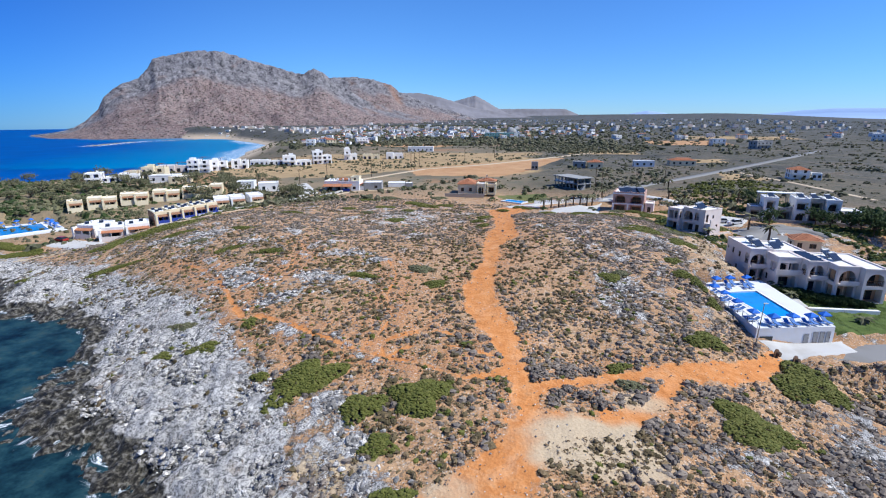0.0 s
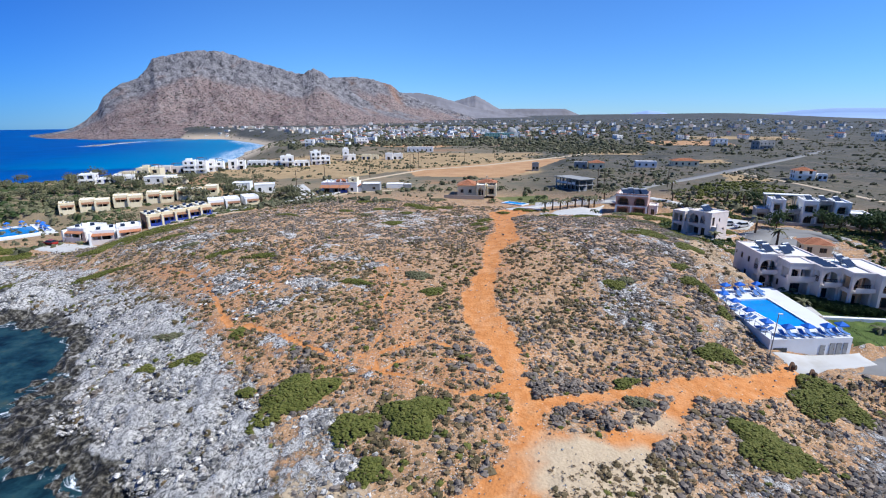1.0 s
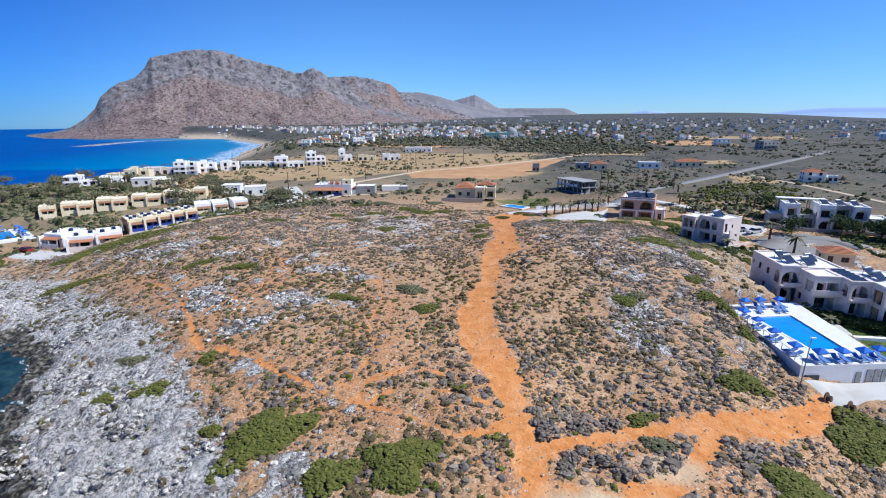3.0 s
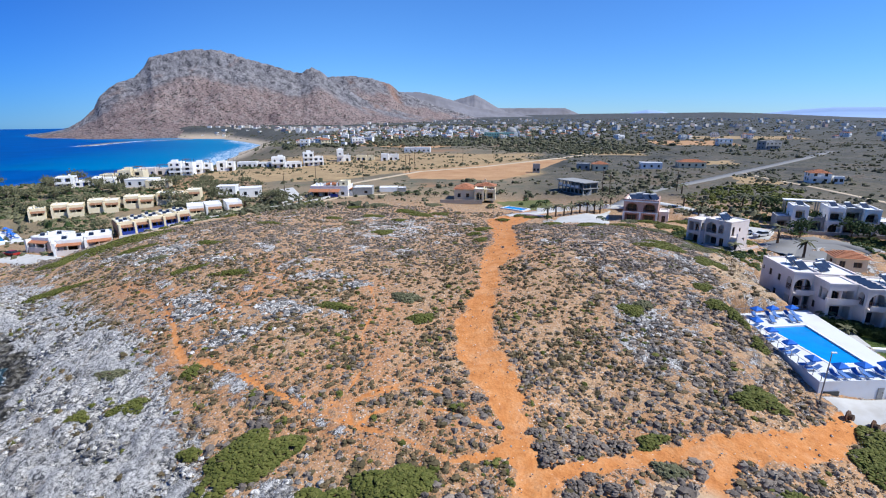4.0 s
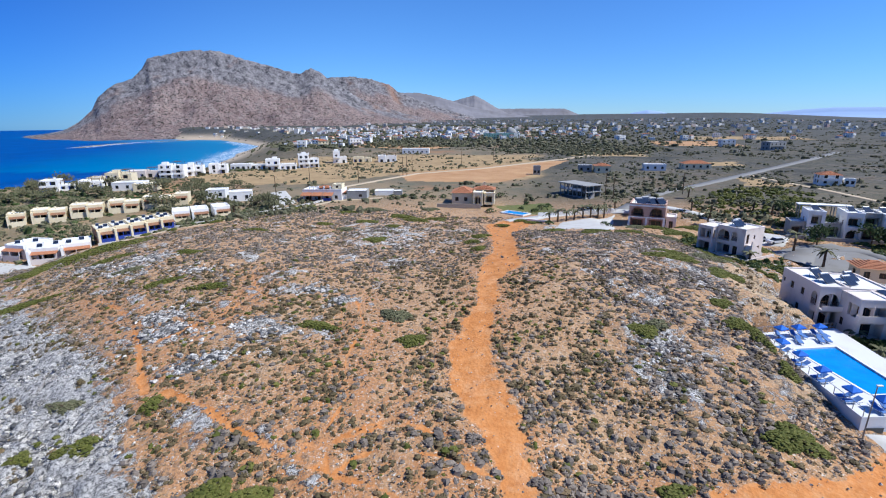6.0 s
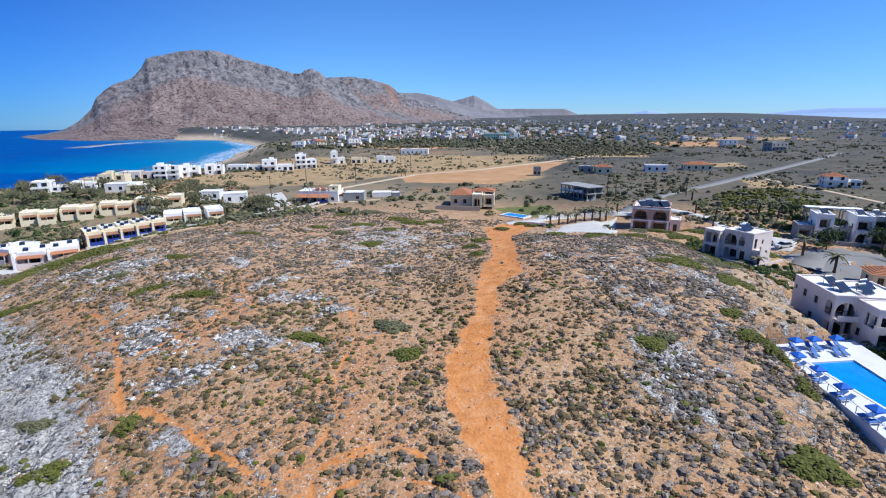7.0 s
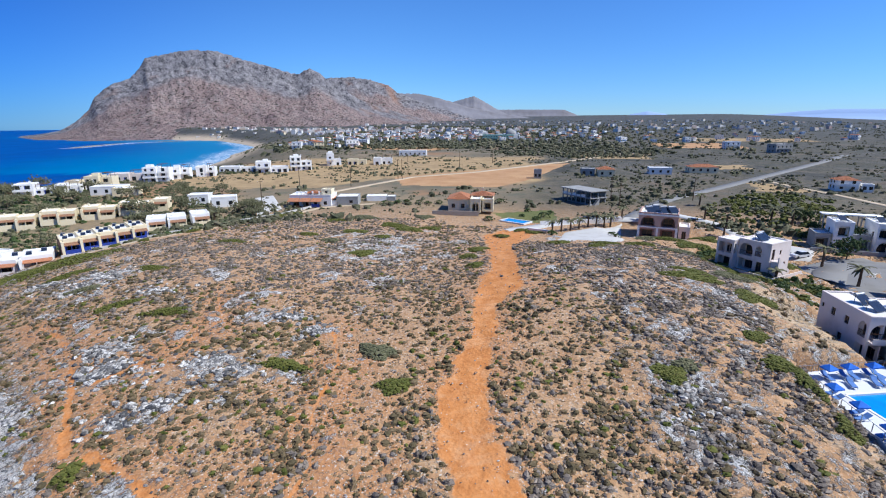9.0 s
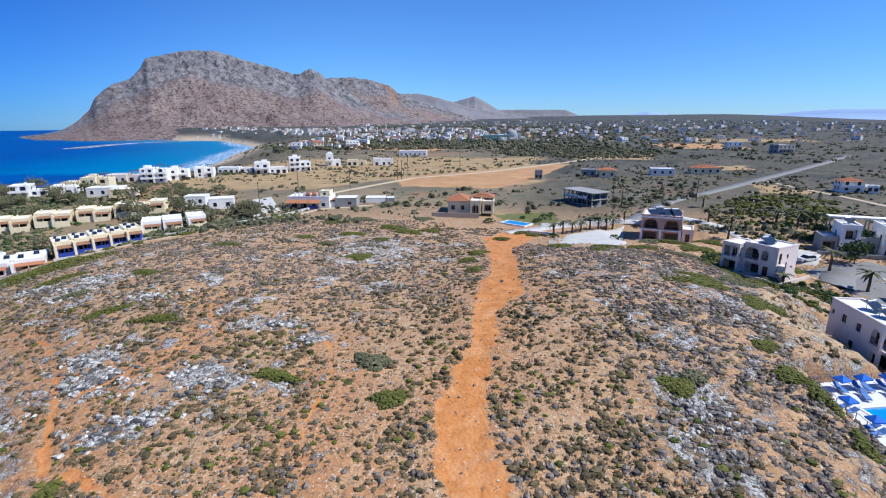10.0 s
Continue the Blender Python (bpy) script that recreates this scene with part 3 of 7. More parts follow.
    # the last mask grows with distance and drives the painted haze of the plain
    masks = {"path": trod, "rock": rock * (1 - 0.9 * land_east) * (1 - trod), "plain": land_east, "straw": straw, "maquis": np.maximum(smooth(d, 380, 620), (0.7 + 0.3 * smooth(d, 230, 330)) * smooth(np.degrees(np.arctan2(x, y)), 6, 14)), "wet": wet, "beach": np.maximum(beach, tip), "field": 0.92 * field, "lawn": lawn, "sand": sand, "red": red, "far_haze": smooth(d, 500, 1500)}
    ob = sheet("ground", x, y, z, M_SOIL, masks, closed=True)
    return tagged(ob, "red earth headland with limestone, paths and a dry plain", "ground", kind="structure")


def build_sea():
    radii = np.r_[np.linspace(20, 160, 90), np.geomspace(163, 4880, 110)]
    turn = np.radians(np.linspace(-95, 95, 260))
    r, a = np.meshgrid(radii, turn, indexing="ij")
    x, y = r * np.sin(a), r * np.cos(a) - 4.0
    far_line = line_distance(x, y, COAST[5:24])
    reef = np.min([line_distance(x, y, s) for s in SPITS], axis=0)
    shallow = (1 - smooth(far_line, 20, 260)) * (y > 420)
    d = np.hypot(x, y)
    bed = ground(x, y)
    cove = (1 - smooth(d, 150, 220))
    foam = np.where(d < 200, 0.46 * smooth(bed, -1.3, 0.1), np.maximum(np.where(y > 420, 0.5, 0.34) * (1 - smooth(far_line, 10, 75)) * (x > -460), 0.62 * (1 - smooth(reef, 8, 34))))
    ob = sheet("water", x, y, 0 * x + 0.04 * rugged(x, y, 2.2), M_WATER, {"shallow": shallow, "cove": cove, "foam": foam})
    return tagged(ob, "deep blue sea with a turquoise bay and white surf", "sea", kind="structure")


def build_mountain(name, label, skyline, foot, crest, back, crags, seed, across=260, deep=90, gully=1.0, material=M_MOUNT):
    """A range whose crest follows skyline (azimuth in degrees, height in metres), rising from foot to crest metres away."""
    az = np.array([p[0] for p in skyline])
    up = np.array([p[1] for p in skyline])
    u = np.linspace(az[0], az[-1], across)
    v = np.linspace(0, 1, deep)
    v, u = np.meshgrid(v, u, indexing="ij")
    top = np.interp(u, az, up)
    rise = np.interp(v, (0, 0.2, 0.45, 0.58, 0.71, 0.745, 0.775, 0.86, 1.0), (0, 0.12, 0.36, 0.52, 0.80, 1.0, 1.0, 0.80, 0.2))
    dist = np.where(v < 0.76, foot + (crest - foot) * v / 0.76, crest + (back - crest) * (v - 0.76) / 0.24)
    x, y = dist * np.sin(np.radians(u)), dist * np.cos(np.radians(u))
    shape = np.array([noise.fractal(Vector((px / 130 + seed, py / 130, seed)), 0.9, 2.1, 6) for px, py in zip(x.ravel(), y.ravel())]).reshape(x.shape)
    ribs = np.array([noise.ridged_multi_fractal(Vector((pu * 0.55 + seed, pd / 420, 3.0)), 0.9, 2.2, 5, 1.0, 2.0) for pu, pd in zip(u.ravel(), dist.ravel())]).reshape(x.shape)
    body = np.sin(np.pi * np.clip(v / 0.76, 0, 1)) ** 0.7
    z = top * rise + gully * top * body * (0.10 * shape + 0.030 * (ribs - 1.2) * smooth(v, 0.25, 0.65)) - 3.0 * (1 - rise)
    z = z + 0.012 * top * gully * rugged(x, y, 9, seed + 1) * smooth(v, 0.3, 0.7)
    ob = sheet(name, x, y, z, material, {"crag": np.clip(crags * rise * smooth(v, 0.3, 0.75), 0, 1)})
    return tagged(ob, label, "mountain", kind="structure")


build_ground()
build_sea()
build_mountain("mountain", "bare grey limestone mountain above reddish scree slopes",
               ((-40.2, 0), (-38.5, 10), (-37.2, 20), (-36.0, 46), (-34.8, 86), (-34.2, 128), (-32.7, 172), (-31.2, 192), (-30.2, 228), (-29.7, 261),
                (-27.8, 280), (-26.0, 297), (-23.5, 298), (-21.6, 280), (-19.5, 261), (-17.3, 240), (-15.6, 222), (-14.3, 246), (-13.4, 234),
                (-12.3, 204), (-9.0, 130), (-4.0, 70), (1.2, 30)), 1440, 2100, 2600, 1.0, 0.0, across=420, deep=150)
build_mountain("mountain", "second grey ridge behind the main mountain",
               ((-16, 215), (-12.3, 265), (-9.9, 266), (-7.7, 253), (-5.8, 230), (-4.9, 195), (-1.4, 130), (4.5, 50)), 2000, 2700, 3200, 0.8, 3.0, across=180, deep=80)
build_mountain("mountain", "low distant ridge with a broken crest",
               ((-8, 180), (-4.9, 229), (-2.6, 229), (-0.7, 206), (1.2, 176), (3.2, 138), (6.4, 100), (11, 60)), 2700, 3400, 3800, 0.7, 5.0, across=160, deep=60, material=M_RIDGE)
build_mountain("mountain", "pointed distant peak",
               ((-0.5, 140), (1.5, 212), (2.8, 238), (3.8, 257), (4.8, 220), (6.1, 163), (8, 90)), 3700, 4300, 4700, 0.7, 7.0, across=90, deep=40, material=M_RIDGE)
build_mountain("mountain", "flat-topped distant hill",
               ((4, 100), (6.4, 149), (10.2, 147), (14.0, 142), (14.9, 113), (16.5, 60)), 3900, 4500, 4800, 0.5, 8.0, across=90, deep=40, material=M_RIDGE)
# horizon hills: their pale blue is painted haze
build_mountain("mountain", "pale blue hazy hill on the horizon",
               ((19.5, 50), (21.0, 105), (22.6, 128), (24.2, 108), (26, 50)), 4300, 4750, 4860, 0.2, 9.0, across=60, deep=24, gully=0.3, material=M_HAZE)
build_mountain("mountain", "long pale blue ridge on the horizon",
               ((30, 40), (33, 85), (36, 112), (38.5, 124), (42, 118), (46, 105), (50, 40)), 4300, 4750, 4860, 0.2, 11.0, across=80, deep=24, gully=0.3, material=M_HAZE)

# ---- helpers for things ----
def part(name, verts, faces, material, parent=None, label="", flat=True):
    me = bpy.data.meshes.new(name)
    me.from_pydata(verts, [], faces)
    me.materials.append(material)
    me.polygons.foreach_set("use_smooth", [not flat] * len(me.polygons))
    me.update()
    ob = new(name, me)
    if parent:
        ob.parent = parent
    if label:
        ob["label"] = label
    return ob


def root(name, m, label, category, group="", kind=""):
    ob = new(name)
    ob.empty_display_size = 0.5
    ob.matrix_basis = m
    return tagged(ob, label, category, group, kind)


CUBE = ((0, 3, 2, 1), (4, 5, 6, 7), (0, 1, 5, 4), (1, 2, 6, 5), (2, 3, 7, 6), (3, 0, 4, 7))


def boxes(*spans):
    """Vertices and faces of boxes given as x0, y0, z0, x1, y1, z1."""
    verts, faces = [], []
    for x0, y0, z0, x1, y1, z1 in spans:
        n = len(verts)
        verts += [(x0, y0, z0), (x1, y0, z0), (x1, y1, z0), (x0, y1, z0), (x0, y0, z1), (x1, y0, z1), (x1, y1, z1), (x0, y1, z1)]
        faces += [tuple(n + i for i in f) for f in CUBE]
    return verts, faces


def hexa(low, high):
    """A solid between two four-cornered loops."""
    return list(low) + list(high), list(CUBE)


def tube(points, radii, sides=7):
    """A tapered tube along points."""
    verts, faces = [], []
    for k, (p, r) in enumerate(zip(points, radii)):
        a = Vector(points[min(k + 1, len(points) - 1)]) - Vector(points[max(k - 1, 0)])
        q = a.to_track_quat("Z", "Y")
        for s in range(sides):
            t = 2 * math.pi * s / sides
            verts.append(tuple(Vector(p) + q @ Vector((r * math.cos(t), r * math.sin(t), 0))))
        if k:
            for s in range(sides):
                n, m = (k - 1) * sides, k * sides
                faces.append((n + s, n + (s + 1) % sides, m + (s + 1) % sides, m + s))
    faces.append(tuple(reversed(range(sides))))
    faces.append(tuple(len(verts) - sides + s for s in range(sides)))
    return verts, faces


def joined(*pieces):
    verts, faces = [], []
    for v, f in pieces:
        n = len(verts)
        verts += list(v)
        faces += [tuple(n + i for i in q) for q in f]
    return verts, faces


def turned(piece, m):
    return [tuple(m @ Vector(v)) for v in piece[0]], piece[1]


def wall_mesh(length, z0, z1, thick, openings):
    """A wall along u with holes on any floor: (centre, sill, width, height, kind); an arch kind has a round head."""
    cuts = {0.0, float(length)}
    for c, sill, w, h, kind in openings:
        n = 10 if kind == "arch" else 1
        cuts |= {round(c - w / 2 + w * k / n, 4) for k in range(n + 1)}
    cuts = sorted(u for u in cuts if -1e-6 <= u <= length + 1e-6)
    solids = []
    for a, b in zip(cuts, cuts[1:]):
        if b - a < 1e-4:
            continue
        mid, holes = (a + b) / 2, []
        for c, sill, w, h, kind in openings:
            if abs(mid - c) < w / 2:
                tops = []
                for u in (a, b):
                    t = min(1.0, abs(u - c) / (w / 2))
                    rise = min(w / 2, h * 0.6) if kind == "arch" else 0.0
                    tops.append(z0 + sill + h - rise + rise * math.sqrt(max(0.0, 1 - t * t)))
                holes.append((z0 + sill, *tops))
        low = (z0, z0)
        for sill_z, ta, tb in sorted(holes) + [(z1, z1, z1)]:
            if sill_z - max(low) > 0.005 or sill_z == z1:
                solids.append(hexa([(a, 0, low[0]), (b, 0, low[1]), (b, thick, low[1]), (a, thick, low[0])], [(a, 0, sill_z), (b, 0, sill_z), (b, thick, sill_z), (a, thick, sill_z)]))
            low = (ta, tb)
    return joined(*solids)


def welded(ob):
    bm = bmesh.new()
    bm.from_mesh(ob.data)
    bmesh.ops.remove_doubles(bm, verts=bm.verts, dist=0.0005)
    bm.to_mesh(ob.data)
    bm.free()
    return ob


def window_part(parent, m, w, h, kind):
    """A framed window or door: frame, mullion and a dark pane set back in its opening."""
    f = 0.07
    v = boxes((-w / 2, 0.1, 0, -w / 2 + f, 0.2, h), (w / 2 - f, 0.1, 0, w / 2, 0.2, h), (-w / 2 + f, 0.1, h - f, w / 2 - f, 0.2, h),
              (-w / 2 + f, 0.1, 0, w / 2 - f, 0.2, f), (-f / 2, 0.11, f, f / 2, 0.19, h - f))
    frame_ob = part("door" if kind == "door" else "window", *turned(v, m), M_WOOD, parent)
    part("pane", *turned(boxes((-w / 2 + f, 0.16, f, -f / 2, 0.18, h - f), (f / 2, 0.16, f, w / 2 - f, 0.18, h - f)), m), M_GLASS, frame_ob)
    return frame_ob


SIDES = {"front": lambda x0, x1, y0, y1: ((x0, y0), 0, x1 - x0), "right": lambda x0, x1, y0, y1: ((x1, y0), 90, y1 - y0),
         "back": lambda x0, x1, y0, y1: ((x1, y1), 180, x1 - x0), "left": lambda x0, x1, y0, y1: ((x0, y1), 270, y1 - y0)}


def block(parent, x0, x1, y0, y1, z0, z1, material, front=(), left=(), right=(), back=(), roof=M_ROOF, parapet=0.35, recess=1.8, thick=0.28, inner=None):
    """A flat-roofed volume with four pierced walls, a roof slab and a parapet. Arched and open holes lead to a shaded loggia."""
    holes = {"front": front, "left": left, "right": right, "back": back}
    for side, place in SIDES.items():
        (ox, oy), turn, length = place(x0, x1, y0, y1)
        m = pose(ox, oy, 0, 0, 0, turn)
        cut = 0.0 if side in ("front", "back") else thick
        v = wall_mesh(length, z0, z1, thick, holes[side])
        if cut:
            v = ([(min(max(a, cut + 0.003), length - cut - 0.003), b, c) for a, b, c in v[0]], v[1])
        welded(part("wall", *turned(v, m), material, parent))
        for c, sill, w, h, kind in holes[side]:
            here = m @ pose(c, 0, z0 + sill)
            if kind in ("win", "door"):
                window_part(parent, here, w, h, kind)
            else:
                back_y = min(recess, (y1 - y0 if side in ("front", "back") else x1 - x0) * 0.45)
                part("loggia_wall", *turned(boxes((-w / 2 - 0.3, back_y, -0.15, w / 2 + 0.3, back_y + 0.15, h + 0.1),
                                                  (-w / 2 - 0.3, thick + 0.01, -0.15, w / 2 + 0.3, back_y, -0.02)), here), inner or material, parent)
                glazed = part("glazed_door", *turned(boxes((-w * 0.36, back_y - 0.07, 0, w * 0.36, back_y - 0.01, h * 0.72)), here), M_WOOD, parent)
                part("pane", *turned(boxes((-w * 0.33, back_y - 0.09, 0.08, -0.05, back_y - 0.075, h * 0.68),
                                           (0.05, back_y - 0.09, 0.08, w * 0.33, back_y - 0.075, h * 0.68)), here), M_GLASS, glazed)
                if kind == "arch" and sill > 1.5:
                    bars = [(-w / 2 + k * w / 10, 0.06, 0, -w / 2 + k * w / 10 + 0.03, 0.09, 0.9) for k in range(11)]
                    part("railing", *turned(boxes((-w / 2, 0.04, 0.9, w / 2, 0.11, 0.96), *bars), here), M_WOOD, parent)
    part("roof", *boxes((x0 + thick, y0 + thick, z1 - 0.25, x1 - thick, y1 - thick, z1 - 0.02)), roof, parent, "pale coated flat roof")
    if parapet:
        t, h = 0.3, z1 + parapet
        part("parapet", *boxes((x0 - 0.04, y0 - 0.04, z1, x1 + 0.04, y0 + t, h), (x0 - 0.04, y1 - t, z1, x1 + 0.04, y1 + 0.04, h),
                               (x0 - 0.04, y0 + t, z1, x0 + t, y1 - t, h), (x1 - t, y0 + t, z1, x1 + 0.04, y1 - t, h)), material, parent)


def solar_heater(x, y, z, turn=0.0, scale=1.0):
    """A rooftop solar water heater: tilted collector, round tank and stand."""
    ob = root("solar_heater", pose(x, y, z, 0, 0, turn) @ Matrix.Scale(scale, 4), "dark solar collector with a white tank on a roof", "solar heater", "rooftop solar heaters")
    part("collector", *hexa([(-1, -0.9, 0.15), (1, -0.9, 0.15), (1, 0.5, 1.1), (-1, 0.5, 1.1)], [(-1, -0.95, 0.24), (1, -0.95, 0.24), (1, 0.45, 1.19), (-1, 0.45, 1.19)]), M_PANEL, ob)
    part("tank", *tube([(-0.9, 0.7, 1.25), (-0.8, 0.7, 1.25), (0.8, 0.7, 1.25), (0.9, 0.7, 1.25)], (0.15, 0.28, 0.28, 0.15), 10), M_METAL, ob, "grey metal tank")
    for lx in (-0.85, 0.8):
        part("leg", *boxes((lx, 0.55, 0, lx + 0.06, 0.62, 1.0)), M_METAL, ob)
        part("leg", *boxes((lx, -0.86, 0, lx + 0.06, -0.8, 0.2)), M_METAL, ob)
    return ob


def hip_roof(x0, x1, y0, y1, z, rise, eave=0.4):
    """A tiled hip roof with rows of tile courses standing proud."""
    x0, x1, y0, y1 = x0 - eave, x1 + eave, y0 - eave, y1 + eave
    cx, cy, half = (x0 + x1) / 2, (y0 + y1) / 2, max(0.05, abs((x1 - x0) - (y1 - y0)) / 2)
    ridge = [(cx - half, cy), (cx + half, cy)] if x1 - x0 > y1 - y0 else [(cx, cy - half), (cx, cy + half)]
    verts, faces = [], []
    n = 7
    for k in range(n):
        for lift, t in ((0.10, k / n), (0.0, (k + 1) / n)):
            for bx, by, (rx, ry) in ((x0, y0, ridge[0]), (x1, y0, ridge[1] if x1 - x0 > y1 - y0 else ridge[0]), (x1, y1, ridge[1]), (x0, y1, ridge[0] if x1 - x0 > y1 - y0 else ridge[1])):
                verts.append((bx + (rx - bx) * t, by + (ry - by) * t, z + rise * t + lift))
        m = 8 * k
        faces += [(m + s, m + (s + 1) % 4, m + 4 + (s + 1) % 4, m + 4 + s) for s in range(4)]
        if k:
            faces += [(m - 4 + s, m - 4 + (s + 1) % 4, m + (s + 1) % 4, m + s) for s in range(4)]
    faces.append((3, 2, 1, 0))
    faces.append(tuple(len(verts) - 4 + s for s in range(4)))
    return verts, faces


def height(x, y):
    return float(ground(np.array([x]), np.array([y]))[0])


# ---- the hotel above the pool terrace ----
def build_hotel():
    ob = root("hotel", pose(60.4, 89.8, 6.5, 0, 0, -8), "two-storey pale pink hotel with arched loggias and flat roofs", "hotel")
    side = [(0.7, 4.3, 0.5, 0.7, "win"), (3.1, 3.9, 0.9, 1.2, "win"), (6.0, 3.8, 0.9, 1.2, "win"), (5.2, 1.0, 0.9, 1.1, "win"), (9.1, 3.3, 1.4, 2.2, "arch"), (9.1, 0.1, 1.5, 2.2, "open")]
    block(ob, 0, 4.0, 0, 10.2, 0, 6.4, M_PINK, front=[(1.6, 3.2, 2.6, 2.3, "arch"), (1.7, 0.1, 2.6, 2.4, "open")], left=side, parapet=0.22)
    block(ob, 4.05, 10.2, 0.35, 8.6, 0, 6.1, M_PINK, back=[(2, 1, 1, 1.2, "win")], parapet=0.2)
    block(ob, 3.0, 7.0, -4.3, -0.05, 0, 6.1, M_PINK, front=[(2.05, 3.15, 3.2, 1.9, "open"), (2.0, 0.1, 3.0, 2.4, "open")],
          left=[(2.9, 3.15, 2.2, 1.9, "open"), (1.0, 1.0, 0.8, 1.2, "win")], parapet=0.12)
    part("balcony", *boxes((2.6, -5.0, 3.0, 7.1, -4.34, 3.14), (2.6, -5.0, 3.14, 7.1, -4.9, 3.95), (2.6, -4.9, 3.14, 2.7, -4.34, 3.95)), M_PINK, ob, "pale pink balcony parapet")
    block(ob, 7.05, 10.15, -6.5, 0.3, 0, 6.0, M_PINK, front=[(1.55, 3.1, 2.3, 2.3, "arch"), (1.55, 0.1, 2.3, 2.4, "open")], left=[(5.6, 3.3, 1.3, 2.0, "arch"), (2.6, 1.0, 0.9, 1.2, "win")], parapet=0.2)
    block(ob, 10.2, 13.6, -9.3, 0.2, 0, 6.0, M_PINK, inner=M_OCHRE, front=[(1.7, 3.1, 2.6, 2.3, "arch"), (1.7, 0.1, 2.6, 2.4, "open")], left=[(8.0, 3.1, 1.9, 2.1, "open"), (8.0, 0.1, 1.8, 2.3, "open")], parapet=0.2)
    block(ob, 13.65, 17.4, -10.6, 0.1, 0, 6.0, M_PINK, inner=M_OCHRE, front=[(1.85, 3.1, 2.7, 2.2, "arch"), (1.85, 0.1, 2.8, 2.4, "open")], parapet=0.2)
    for x0, x1, y in ((0.2, 3.0, -0.9), (7.2, 10.0, -7.4), (10.4, 13.4, -10.2)):
        part("balcony", *boxes((x0, y, 3.0, x1, y + 0.86, 3.12), (x0, y, 3.12, x1, y + 0.1, 3.75)), M_PINK, ob, "pale pink balcony parapet")
    for hx, hy, top in ((2.4, 3.0, 6.4), (2.5, 5.6, 6.4), (5.6, 3.0, 6.1), (7.2, 5.2, 6.1), (12.0, -4.6, 6.0), (12.2, -2.4, 6.0)):
        p = ob.matrix_basis @ Vector((hx, hy, top))
        solar_heater(p.x, p.y, p.z - 0.03, 15, 0.95)
    # glass solar field along the middle roofs
    for k in range(5):
        y = -5.6 + 1.15 * k
        part("solar_panel", *hexa([(7.6, y, 6.02), (9.8, y, 6.02), (9.8, y + 1.0, 6.3), (7.6, y + 1.0, 6.3)], [(7.6, y, 6.09), (9.8, y, 6.09), (9.8, y + 1.0, 6.37), (7.6, y + 1.0, 6.37)]), M_PANEL, ob, "dark blue solar panel")
    return ob


def build_guest_house_b2():
    ob = root("guest_house", pose(67.8, 120.6, 8.6, 0, 0, 27), "pale pink guest house with arched terrace openings", "house")
    block(ob, 0, 6.8, 0, 6.3, 0, 6.2, M_PINK, front=[(3.4, 3.9, 0.6, 0.9, "win"), (1.0, 3.1, 0.9, 2.1, "door"), (5.2, 1.0, 0.9, 1.2, "win")],
          left=[(1.6, 3.1, 2.6, 2.5, "arch"), (4.0, 3.4, 1.2, 2.0, "arch"), (1.8, 0.2, 2.8, 2.2, "open"), (4.4, 0.2, 1.0, 2.1, "door")], parapet=0.22)
    block(ob, -1.5, 4.2, 6.35, 9.9, 0, 5.8, M_PINK, front=[(0.75, 3.2, 0.9, 2.0, "open")], left=[(1.75, 3.1, 2.7, 2.2, "open"), (1.75, 0.2, 2.6, 2.2, "open")], parapet=0.2)
    steps = [(1.7 + 0.3 * k, -1.3, 0, 2.0 + 0.3 * k, -0.05, 3.0 - 0.3 * k) for k in range(9)]
    part("stair", *boxes((0.3, -1.3, 0, 1.7, -0.05, 3.0), *steps), M_PINK, ob)
    part("stair_wall", *hexa([(0.3, -1.55, 0), (4.6, -1.55, 0), (4.6, -1.33, 0), (0.3, -1.33, 0)], [(0.3, -1.55, 4.0), (4.6, -1.55, 0.9), (4.6, -1.33, 0.9), (0.3, -1.33, 4.0)]), M_PINK, ob)
    part("terrace_wall", *boxes((-2.6, -2.4, -0.6, -2.4, 10.4, 0.55), (-2.4, -2.4, -0.6, 7.5, -2.2, 0.55)), M_PINK, ob)
    for hx, hy in ((2.2, 3.4), (3.9, 4.0)):
        p = ob.matrix_basis @ Vector((hx, hy, 6.2))
        solar_heater(p.x, p.y, p.z - 0.03, 20, 1.0)
    return ob


